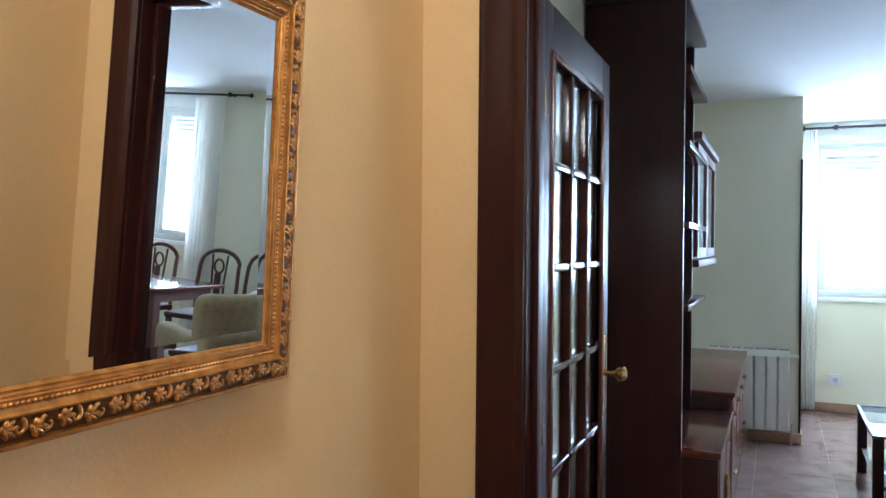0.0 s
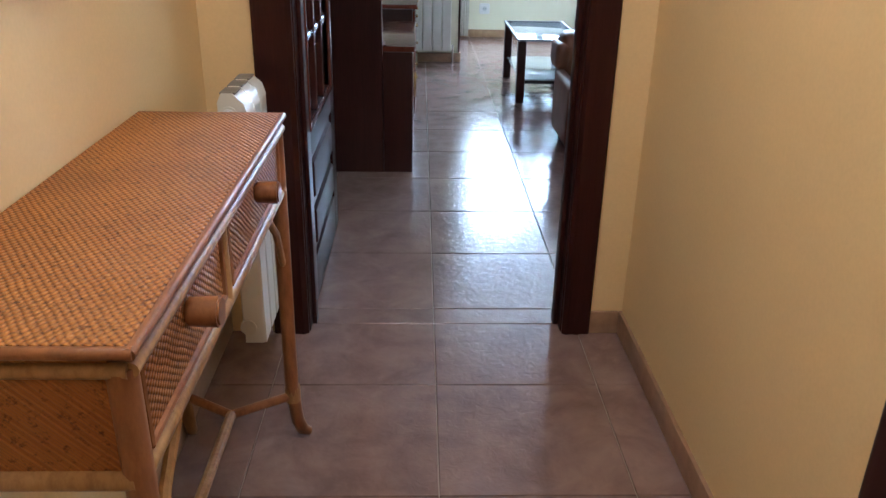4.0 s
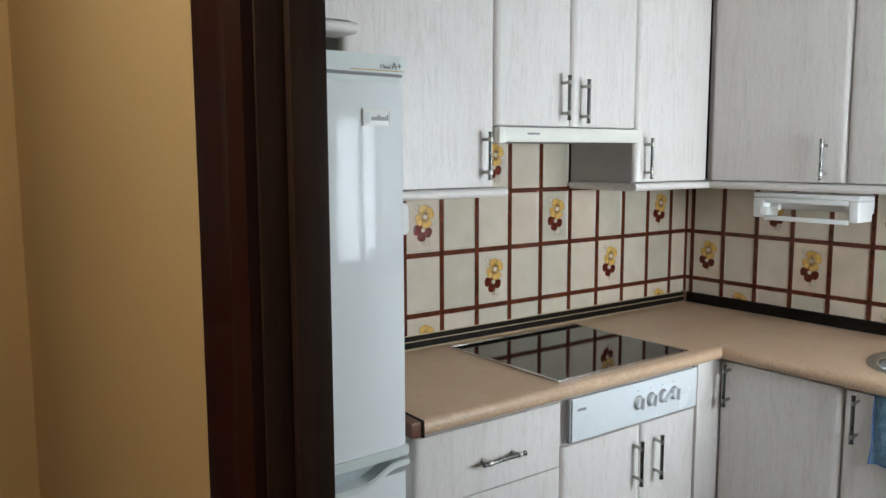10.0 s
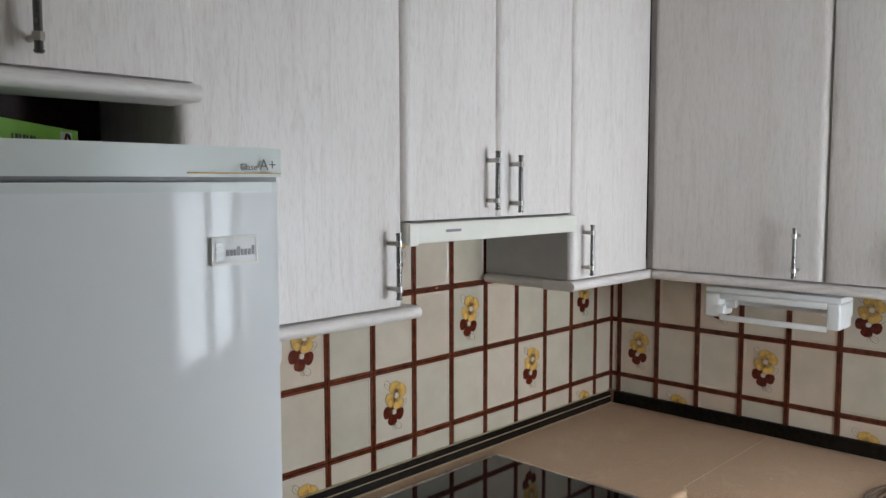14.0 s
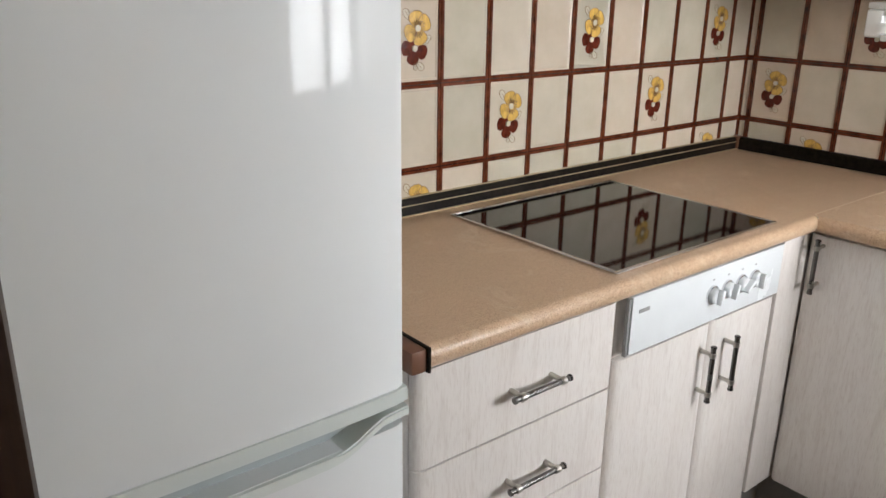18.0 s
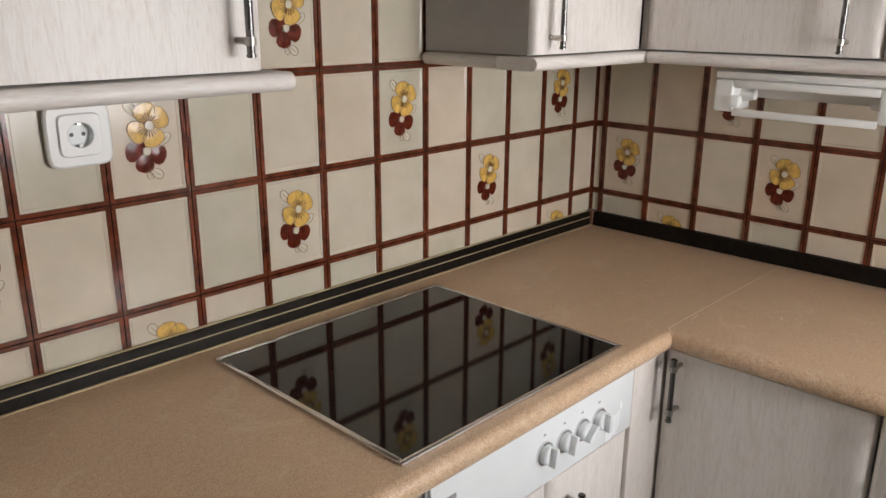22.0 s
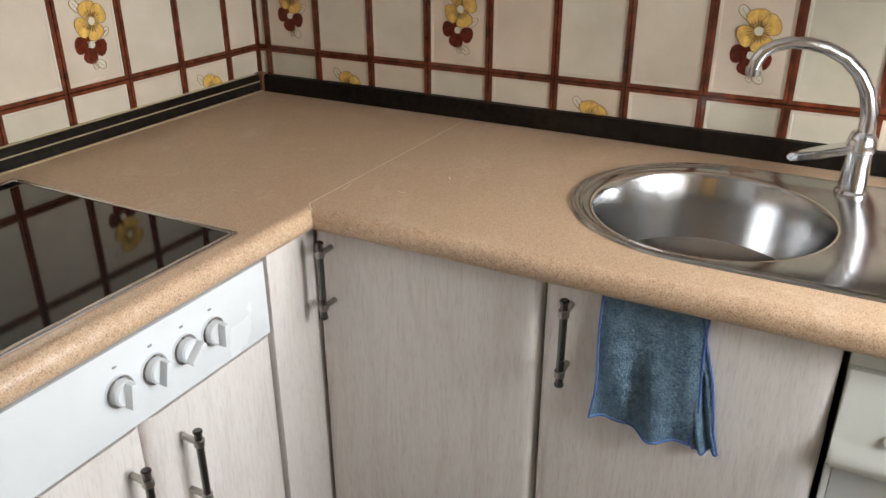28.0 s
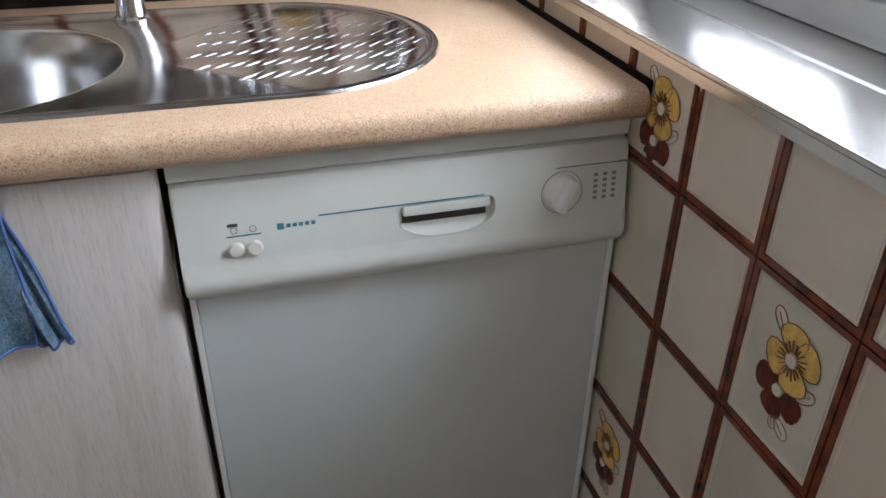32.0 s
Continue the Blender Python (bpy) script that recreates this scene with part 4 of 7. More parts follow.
part("end_cap", box(2.256, 2.2885, WF + 0.004, YW - 0.02, COUNTER - CT, COUNTER - 0.002, 0.006), M["laminate_end"], wt, "brown end cap")
part("corner_trim", box(2.284, 2.2905, WF - 0.0015, YW - 0.03, COUNTER - CT - 0.001, COUNTER + 0.0012, 0.003), M["upstand"], wt)
part("joint", box(JX, XW - 0.026, JY - 0.0007, JY + 0.0007, COUNTER - 0.02, COUNTER + 0.0003), M["joint_pale"], wt, "pale butt joint")
part("joint", moved(box(-0.0008, 0.0008, -0.0135, 0.0135, COUNTER - 0.004, COUNTER + 0.0003), Matrix.Translation((JX - 0.009, JY - 0.009, 0)) @ Matrix.Rotation(radians(-45), 4, "Z")), M["joint_pale"], wt)
for x, y, l, w, q in ((3.60, 2.395, 0.030, 0.0012, 10), (3.72, 2.26, 0.012, 0.0030, 35), (3.74, 2.235, 0.016, 0.0014, 60), (3.62, 2.30, 0.014, 0.0016, 80)):
    part("scuff", moved(box(-l / 2, l / 2, -w / 2, w / 2, COUNTER - 0.001, COUNTER + 0.0003), Matrix.Translation((x, y, 0)) @ Matrix.Rotation(radians(q), 4, "Z")), M["joint_pale"], wt, "pale scratch in the laminate")
# the sink bowl needs a real hole
SCX, SCY = 3.775, 1.823
def cut(ob, bm):
    """Takes the solid bm, in world metres, out of a part."""
    me = bpy.data.meshes.new("hole")
    bmesh.ops.recalc_face_normals(bm, faces=bm.faces)
    bm.to_mesh(me)
    bm.free()
    cutter = bpy.data.objects.new("hole", me)
    scene.collection.objects.link(cutter)
    md = ob.modifiers.new("cut", "BOOLEAN")
    md.operation, md.object, md.solver = "DIFFERENCE", cutter, "EXACT"
    dg = bpy.context.evaluated_depsgraph_get()
    done = bpy.data.meshes.new_from_object(ob.evaluated_get(dg))
    ob.modifiers.clear()
    ob.data = done
    bpy.data.objects.remove(cutter)
cut(wb, cyl((SCX, SCY, 0.7), (SCX, SCY, 1.0), 0.186, seg=48))

ups = thing("upstand", (3.2, YW, COUNTER), "glossy black marbled upstand along the worktop", "upstand")
part("strip", prism([(YW - 0.021, COUNTER + 0.0005), (YW - 0.019, COUNTER + 0.006), (YW - 0.018, COUNTER + 0.034), (YW - 0.014, COUNTER + 0.041), (YW - 0.001, COUNTER + 0.042), (YW - 0.001, COUNTER + 0.0005)], "x", 2.275, XW - 0.024), M["upstand"], ups)
part("strip", prism([(XW - 0.021, COUNTER + 0.0005), (XW - 0.019, COUNTER + 0.006), (XW - 0.018, COUNTER + 0.034), (XW - 0.014, COUNTER + 0.041), (XW - 0.001, COUNTER + 0.042), (XW - 0.001, COUNTER + 0.0005)], "y", 1.335, YW - 0.024), M["upstand"], ups)
part("lip", box(2.295, XW - 0.026, YW - 0.0255, YW - 0.022, COUNTER + 0.0005, COUNTER + 0.0035), M["upstand_lip"], ups, "bright bronze lip")
part("lip", box(2.295, XW - 0.026, YW - 0.010, YW - 0.004, COUNTER + 0.0415, COUNTER + 0.0435), M["upstand_lip"], ups)
part("line", box(2.295, XW - 0.026, YW - 0.0198, YW - 0.0180, COUNTER + 0.024, COUNTER + 0.0262), M["upstand_lip"], ups)
part("corner_piece", box(XW - 0.026, XW - 0.001, YW - 0.026, YW - 0.001, COUNTER + 0.0005, COUNTER + 0.045, 0.004), M["laminate_end"], ups, "brown corner piece")
solo("end_strip", box(XW - 0.02, XW - 0.001, YS + 0.002, 1.333, COUNTER + 0.0005, COUNTER + 0.05, 0.002), M["copper"], "brown wooden strip on the worktop under the pipes", "trim")
solo("wall_seal", prism([(YS + 0.001, COUNTER - 0.03), (YS + 0.0075, COUNTER - 0.03), (YS + 0.0075, COUNTER + 0.001), (YS + 0.005, COUNTER + 0.004), (YS + 0.001, COUNTER + 0.007)], "x", WXF + 0.012, XW - 0.022), M["upstand"], "black sealant bead along the worktop", "seal")

# ---------------------------------------------------------------- hob
hob = thing("hob", (3.06, 2.67, COUNTER), "black ceramic glass hob with a steel rim in the worktop", "hob")
HX_0, HX_1, HY_0, HY_1 = 2.768, 3.352, 2.418, 2.925
part("rim", join(box(HX_0, HX_1, HY_0, HY_0 + 0.010, COUNTER + 0.0004, COUNTER + 0.006, 0.0025), box(HX_0, HX_1, HY_1 - 0.010, HY_1, COUNTER + 0.0004, COUNTER + 0.006, 0.0025), box(HX_0, HX_0 + 0.010, HY_0 + 0.010, HY_1 - 0.010, COUNTER + 0.0004, COUNTER + 0.006, 0.0025), box(HX_1 - 0.010, HX_1, HY_0 + 0.010, HY_1 - 0.010, COUNTER + 0.0004, COUNTER + 0.006, 0.0025)), M["chrome"], hob, "bright steel rim")
part("glass", box(HX_0 + 0.0095, HX_1 - 0.0095, HY_0 + 0.0095, HY_1 - 0.0095, COUNTER + 0.0004, COUNTER + 0.0048), M["glass_black"], hob)

# ---------------------------------------------------------------- extractor
ex = thing("extractor_hood", (3.07, 2.85, 1.565), "cream built-in extractor hood under the cabinet", "extractor")
part("front", box(2.759, 3.380, UF - 0.014, UF + 0.03, 1.570, 1.614, 0.004), M["cream_pvc"], ex)
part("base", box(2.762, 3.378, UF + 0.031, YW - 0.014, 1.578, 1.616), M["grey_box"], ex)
part("grille", box(2.80, 3.34, UF + 0.06, YW - 0.04, 1.570, 1.578, 0.002), M["kick"], ex)
part("end_cap", box(2.7585, 2.785, UF - 0.016, UF + 0.0, 1.566, 1.615, 0.004), M["cream_pvc"], ex)
part("switch", box(3.22, 3.27, UF + 0.034, UF + 0.05, 1.568, 1.578, 0.002), M["ink"], ex)
part("logo_bar", box(2.87, 2.92, UF - 0.0148, UF - 0.0138, 1.592, 1.598), M["ink_grey"], ex)

# ---------------------------------------------------------------- refrigerator
fr = thing("refrigerator", (1.955, 2.68, 0), "white two-door refrigerator standing beside the worktop", "refrigerator")
FX0, FX1, FF, FZ = 1.660, 2.238, 2.375, 1.748
part("body", box(FX0 + 0.004, FX1 - 0.004, FF + 0.062, YW - 0.03, 0.02, 1.70, 0.006), M["fridge"], fr)
def fdoor(name, z0, z1):
    return part(name, prism([(x, FF + y) for x, y in [(FX0, 0.055), (FX0, 0.018), (FX0 + 0.006, 0.006), (FX0 + 0.02, 0.0), (FX0 + 0.15, -0.006), ((FX0 + FX1) / 2, -0.008), (FX1 - 0.15, -0.006), (FX1 - 0.02, 0.0), (FX1 - 0.006, 0.006), (FX1, 0.018), (FX1, 0.055)]], "z", z0, z1), M["fridge"], fr)
ud = fdoor("upper_door", 0.858, 1.690)
fdoor("lower_door", 0.06, 0.795)
part("gasket", box(FX0 + 0.006, FX1 - 0.006, FF + 0.055, FF + 0.063, 0.06, 1.69), M["scoop"], fr)
part("door_cap", prism([(x, FF + y) for x, y in [(FX0 - 0.002, 0.056), (FX0 - 0.002, 0.016), (FX0 + 0.02, -0.003), ((FX0 + FX1) / 2, -0.011), (FX1 - 0.02, -0.003), (FX1 + 0.002, 0.016), (FX1 + 0.002, 0.056)]], "z", 1.690, 1.702), M["fridge_trim"], ud)
part("hinge_gap", box(FX0 + 0.008, FX1 - 0.008, FF + 0.004, FF + 0.05, 1.7025, 1.709), M["ink_grey"], fr)
lid = part("top_panel", prism([(x, FF + y) for x, y in [(FX0 - 0.004, 0.62), (FX0 - 0.004, 0.010), (FX0 + 0.03, -0.008), ((FX0 + FX1) / 2, -0.016), (FX1 - 0.03, -0.008), (FX1 + 0.004, 0.010), (FX1 + 0.004, 0.62)]], "z", 1.709, FZ), M["fridge_trim"], fr, "pale greenish white top panel")
# handle: a long hollow between the doors
def lip(z_mid, z_end, name, mat, y0, y1, th):
    bm = bmesh.new()
    n = 24
    rows = []
    for i in range(n + 1):
        u = i / n
        x = FX0 + 0.002 + (FX1 - FX0 - 0.004) * u
        e = min(u, 1 - u)
        s = min(1, max(0, (e - 0.06) / 0.16))
        s = s * s * (3 - 2 * s)
        z = z_end + (z_mid - z_end) * s
        yc = -0.008 * (1 - (2 * u - 1) ** 4)
        rows.append([bm.verts.new((x, FF + yc + a, z + b)) for a, b in ((y0, -th / 2), (y0, th / 2), (y1, th / 2), (y1, -th / 2))])
    for p, q in zip(rows, rows[1:]):
        for k in range(4):
            bm.faces.new((p[k], p[(k + 1) % 4], q[(k + 1) % 4], q[k]))
    bm.faces.new(rows[0]), bm.faces.new(rows[-1][::-1])
    bmesh.ops.bevel(bm, geom=[e for e in bm.edges if abs((e.verts[0].co - e.verts[1].co).x) > 0.005], offset=0.003, segments=2, affect="EDGES")
    return part(name, bm, M[mat], fr)
lip(0.846, 0.846, "upper_lip", "fridge_trim", -0.003, 0.05, 0.023)
lip(0.786, 0.818, "lower_lip", "fridge_trim", -0.006, 0.05, 0.016)
part("handle_hollow", box(FX0 + 0.03, FX1 - 0.03, FF + 0.03, FF + 0.054, 0.79, 0.845), M["scoop"], fr, "grey hollow handle between the doors")
part("foot", cyl((FX0 + 0.05, FF + 0.1, 0), (FX0 + 0.05, FF + 0.1, 0.02), 0.02), M["ink"], fr)
part("foot", cyl((FX1 - 0.05, FF + 0.1, 0), (FX1 - 0.05, FF + 0.1, 0.02), 0.02), M["ink"], fr)
part("rear_foot", box(FX0 + 0.05, FX1 - 0.05, 2.85, 2.9, 0, 0.02), M["ink"], fr)
BM = Matrix.Translation((2.122, 0, 1.595))
def badge_box(u0, u1, v0, v1, lift, deep=0.0015):
    return moved(box(u0, u1, FF - 0.007 - lift, FF - 0.007 - lift + deep, v0, v1), BM)
bd = part("badge", moved(box(0.0, 0.068, FF - 0.0085, FF - 0.002, 0.0, 0.037, 0.003), BM), M["white_pvc"], fr, "silver-white maker's badge")
part("badge_frame", join(badge_box(0, 0.068, 0.034, 0.037, 0.0026), badge_box(0, 0.068, 0, 0.003, 0.0026), badge_box(0, 0.0025, 0.003, 0.034, 0.0026), badge_box(0.0655, 0.068, 0.003, 0.034, 0.0026)), M["cream_pvc"], bd)
part("logo_mark", join(*[badge_box(0.006, 0.016, 0.007 + 0.006 * i, 0.011 + 0.006 * i, 0.0024) for i in range(4)]), M["dish"], bd)
part("logo_bar", join(*[badge_box(0.021 + 0.0054 * i, 0.0248 + 0.0054 * i, 0.012, 0.020 + 0.004 * (i in (3, 7)), 0.0024) for i in range(8)]), M["ink_grey"], bd)
text("lettering", "Clase", 0.012, facing("y", (2.162, FF - 0.0145, 1.718)), M["ink"], lid)
text("lettering", "A+", 0.021, facing("y", (2.193, FF - 0.0125, 1.718)), M["ink"], lid)
part("stripe", box(2.09, 2.225, FF - 0.0152, FF - 0.012, 1.713, 1.7145), M["bronze_paint"], lid)

# a long thin carton that lies askew on top
CM = Matrix.Translation((1.80, 2.385, FZ + 0.0005)) @ Matrix.Rotation(radians(50), 4, "Z")
CL, CH = 0.50, 0.036
cb = thing("carton", (1.90, 2.52, FZ), "long green lamp carton lying askew on the refrigerator", "box")
def on_carton(u0, u1, v0, v1, lift):
    return moved(box(u0, u1, -lift, 0.0, v0, v1), CM)
part("carton_body", moved(box(0.0, CL, 0.0, 0.07, 0.0, CH, 0.0015), CM), M["green"], cb)
part("sticker", on_carton(0.04, 0.058, 0.005, CH - 0.006, 0.0008), M["ink_blue"], cb)
part("sticker", on_carton(0.075, 0.125, 0.004, CH - 0.004, 0.0008), M["white_card"], cb)
part("sticker", on_carton(CL - 0.075, CL - 0.030, 0.004, CH - 0.005, 0.0008), M["white_card"], cb)
part("ring", moved(moved(tube([(0.009 * math.cos(t / 3), 0, 0.009 * math.sin(t / 3)) for t in range(19)], 0.0028, 6, True), Matrix.Translation((CL - 0.052, -0.0012, CH / 2))), CM), M["petal_r"], cb)
text("lettering", "22W", 0.014, CM @ facing("y", (0.094, -0.0012, 0.005)) @ Matrix.Rotation(radians(90), 4, "Z"), M["ink_grey"], cb)
text("lettering", "1150", 0.013, CM @ facing("y", (0.116, -0.0012, 0.004)) @ Matrix.Rotation(radians(90), 4, "Z"), M["ink_grey"], cb)
part("bars", join(*[on_carton(0.25 + 0.012 * i, 0.255 + 0.012 * i + 0.003 * (i % 2), 0.004, 0.018, 0.0006) for i in range(7)]), M["ink"], cb)

# ---------------------------------------------------------------- sink and tap
def stadium(x0, x1, y0, y1, n=20):
    """Long oval outline, rounded at both ends along y."""
    r, cx = (x1 - x0) / 2, (x0 + x1) / 2
    out = []
    for k in range(n + 1):
        a = math.pi * k / n
        out.append((cx + r * math.cos(a), y1 - r + r * math.sin(a)))
    for k in range(n + 1):
        a = math.pi + math.pi * k / n
        out.append((cx + r * math.cos(a), y0 + r + r * math.sin(a)))
    return out
sk = thing("sink", (3.79, 1.62, COUNTER), "oval stainless steel sink with a ribbed drainer", "sink")
SX0, SX1, SY0, SY1 = 3.563, 4.01, 1.21, 2.045
def sink_deck():
    """Deck sheet: rolled rim, recessed inner field, open over the bowl."""
    bm = bmesh.new()
    rings = []
    for inset, z in ((0, 0.0004), (0.002, 0.004), (0.007, 0.006), (0.014, 0.0045), (0.019, 0.001)):
        o = stadium(SX0 + inset, SX1 - inset, SY0 + inset, SY1 - inset, 21)
        rings.append([bm.verts.new((x, y, COUNTER + z)) for x, y in o])
    for a, b in zip(rings, rings[1:]):
        for k in range(len(a)):
            bm.faces.new((a[k], a[(k + 1) % len(a)], b[(k + 1) % len(a)], b[k]))
    inner = rings[-1]
    m = 48
    bowl = []
    for r, z in ((0.190, 0.001), (0.184, -0.001), (0.180, -0.008), (0.176, -0.06), (0.161, -0.115), (0.129, -0.14), (0.064, -0.149), (0.028, -0.15)):
        bowl.append([bm.verts.new((SCX + r * math.cos(2 * math.pi * k / m), SCY + r * math.sin(2 * math.pi * k / m), COUNTER + z)) for k in range(m)])
    for a, b in zip(bowl, bowl[1:]):
        for k in range(m):
            bm.faces.new((a[k], a[(k + 1) % m], b[(k + 1) % m], b[k]))
    e1 = [bm.edges.get((inner[k], inner[(k + 1) % len(inner)])) for k in range(len(inner))]
    e2 = [bm.edges.get((bowl[0][k], bowl[0][(k + 1) % m])) for k in range(m)]
    bmesh.ops.triangle_fill(bm, use_beauty=True, edges=e1 + e2, normal=(0, 0, 1))
    return bm
part("deck", sink_deck(), M["steel"], sk)
part("drain", lathe([(0, 0), (0.026, 0), (0.028, 0.003), (0.024, 0.004), (0.0, 0.002)], (SCX, SCY, COUNTER - 0.150)), M["chrome"], sk)
for row in range(6):
    for col in range(17):
        cx, cy = 3.655 + 0.052 * row, 1.565 - 0.0205 * col - 0.010 * row
        if ((cx - 3.785) / 0.165) ** 2 + ((cy - 1.40) / 0.165) ** 2 < 1:
            part("rib", moved(ball((0, 0, 0), 1.0, 8, (0.0225, 0.0019, 0.0014)), Matrix.Translation((cx, cy, COUNTER + 0.001)) @ Matrix.Rotation(radians(-48), 4, "Z")), M["chrome"], sk)
tp = thing("tap", (3.955, 1.632, COUNTER), "chrome mixer tap with a curved spout", "tap")
TX, TY = 3.955, 1.632
part("tap_base", lathe([(0, 0.001), (0.026, 0.001), (0.026, 0.008), (0.022, 0.012), (0.0215, 0.075), (0.024, 0.078), (0.024, 0.092), (0.019, 0.105), (0.015, 0.11), (0, 0.11)], (TX, TY, COUNTER)), M["chrome"], tp)
sp_ = []
for y_, z_ in ((1.632, 0.975), (1.6295, 1.01), (1.631, 1.04), (1.641, 1.075), (1.657, 1.102), (1.680, 1.124), (1.707, 1.138), (1.735, 1.145), (1.760, 1.146), (1.782, 1.140), (1.797, 1.130), (1.805, 1.117), (1.807, 1.104)):
    q = (y_ - 1.632) / 0.175
    sp_.append(Vector((TX - 0.055 * max(0, q), y_, z_ + COUNTER - 0.9)))
part("spout", tube(sp_, [0.0155, 0.0138, 0.0128, 0.0120, 0.0114, 0.0109, 0.0106, 0.0103, 0.0101, 0.0100, 0.0100, 0.0100, 0.0100], 16), M["chrome"], tp)
part("nozzle", cyl(sp_[-1] + Vector((0, 0, 0.003)), sp_[-1] - Vector((0, 0, 0.012)), 0.0125, seg=16, bev=0.002), M["chrome"], tp)
lv = prism([(-0.017, -0.01), (-0.012, 0.05), (-0.006, 0.095), (0.0, 0.102), (0.006, 0.095), (0.012, 0.05), (0.017, -0.01)], "z", -0.006, 0.008)
bmesh.ops.bevel(lv, geom=lv.edges[:], offset=0.004, segments=2, affect="EDGES")
part("lever", moved(lv, Matrix.Translation((TX - 0.006, TY + 0.012, COUNTER + 0.082)) @ Matrix.Rotation(radians(18), 4, "Z") @ Matrix.Rotation(radians(-13), 4, "X")), M["chrome"], tp)

# ---------------------------------------------------------------- cloth over the sink door
def cloth(y0, y1, zt, zb, slant, depth, back=0.0, seed=0.0):
    """A hanging sheet: soft folds that deepen downwards, an uneven hem. Returns the mesh and its free edge."""
    bm = bmesh.new()
    nu, nv = 26, 30
    grid = []
    for j in range(nv + 1):
        v = j / nv
        row = []
        for i in range(nu + 1):
            u = i / nu
            y = y0 + (y1 - y0) * u - slant * v + 0.004 * v * math.sin(7 * v + seed)
            x = LX - 0.005 + back - depth * v * (0.55 + 0.45 * math.sin(8.5 * u + 2.4 * v + seed)) - 0.006 * v * math.sin(17 * u - 3 * v + seed) - 0.004 * math.sin(3.1 * v) * math.sin(4 * u + seed)
            z = zt + (zb - zt) * v + v * 0.0025 * math.sin(7 * u + seed) - 0.006 * v * u
            row.append(bm.verts.new((x, y, z)))
        grid.append(row)
    for j in range(nv):
        for i in range(nu):
            bm.faces.new((grid[j][i], grid[j][i + 1], grid[j + 1][i + 1], grid[j + 1][i]))
    edge = [grid[j][0].co.copy() for j in range(nv + 1)] + [grid[nv][i].co.copy() for i in range(1, nu + 1)] + [grid[j][nu].co.copy() for j in range(nv - 1, -1, -1)]
    bmesh.ops.solidify(bm, geom=bm.faces[:], thickness=0.003)
    return bm, edge
tw = thing("towel", (LX, 1.83, 0.62), "blue microfibre cloth hanging over the sink unit's door", "towel")
for name, dims in (("fabric", (1.910, 1.766, 0.858, 0.655, 0.002, 0.022)), ("rear_fold", (1.815, 1.774, 0.850, 0.650, 0.048, 0.012, 0.001, 2.0))):
    cbm, edge = cloth(*dims)
    f_ = part(name, cbm, M["cloth"], tw)
    part("hem", tube([e + Vector((-0.001, 0, 0)) for e in (edge if name == "fabric" else edge[31:])], 0.0018, 6), M["cloth_hem"], f_, "blue stitched hem")

# ---------------------------------------------------------------- dishwasher
dw = thing("dishwasher", (3.8, 1.3, 0), "off-white dishwasher with a moulded control panel", "dishwasher")
DY0, DY1, DF = 1.015, 1.598, 3.525
part("body", box(DF + 0.03, XW - 0.05, DY0 + 0.004, DY1 - 0.004, 0.03, 0.83), M["dish"], dw)
part("top_strip", box(DF + 0.004, DF + 0.05, DY0 + 0.002, DY1 - 0.002, 0.8245, 0.856, 0.003), M["dish_panel"], dw)
dd = part("door", box(DF + 0.004, DF + 0.03, DY0 + 0.012, DY1 - 0.012, 0.10, 0.670, 0.004), M["dish"], dw, "grey-white enamelled door")
part("door_edge", box(DF + 0.001, DF + 0.012, DY1 - 0.012, DY1 - 0.004, 0.10, 0.670, 0.002), M["white_pvc"], dd)
part("door_edge", box(DF + 0.001, DF + 0.012, DY0 + 0.004, DY0 + 0.012, 0.10, 0.670, 0.002), M["white_pvc"], dd)
part("plinth", box(DF + 0.04, DF + 0.055, DY0 + 0.01, DY1 - 0.01, 0.0, 0.10), M["kick"], dw)
pp = [(DF + 0.03, 0.672), (DF + 0.006, 0.672), (DF - 0.010, 0.676), (DF - 0.019, 0.684), (DF - 0.022, 0.695), (DF - 0.020, 0.706), (DF - 0.013, 0.718), (DF - 0.012, 0.728), (DF - 0.004, 0.808), (DF + 0.002, 0.819), (DF + 0.012, 0.823), (DF + 0.03, 0.823)]
pm = prism(pp, "y", DY0 + 0.003, DY1 - 0.003)
bmesh.ops.bevel(pm, geom=[e for e in pm.edges if abs(e.verts[0].co.y - e.verts[1].co.y) < 1e-5], offset=0.003, segments=2, affect="EDGES")
cpn = part("control_panel", pm, M["dish_panel"], dw, "off-white moulded control panel")
def on_panel(y, z, lift=0.0):
    """A spot on the sloping panel, with its tilt."""
    x = DF - 0.012 + 0.008 * (z - 0.725) / 0.08
    return Matrix.Translation((x - lift, y, z)) @ Matrix.Rotation(radians(-90), 4, "Z") @ Matrix.Rotation(radians(90 - 5.7), 4, "X")
def flat(w, h, d, y, z, lift, mat, name, label="", bev=0.0, parent=None):
    return part(name, moved(box(-w / 2, w / 2, -h / 2, h / 2, -d / 2, d / 2, bev), on_panel(y, z, lift)), M[mat], parent or cpn, label)
for by in (1.530, 1.508):
    part("button", moved(lathe([(0, 0.006), (0.0075, 0.006), (0.0095, 0.003), (0.0095, 0), (0.0115, 0), (0.0115, -0.002)], (0, 0, 0), 20), on_panel(by, 0.738)), M["cream_pvc"], cpn, "round cream push button")
flat(0.012, 0.004, 0.001, 1.531, 0.769, 0.0005, "ink", "indicator")
flat(0.040, 0.0016, 0.001, 1.519, 0.755, 0.0005, "ink_blue", "line")
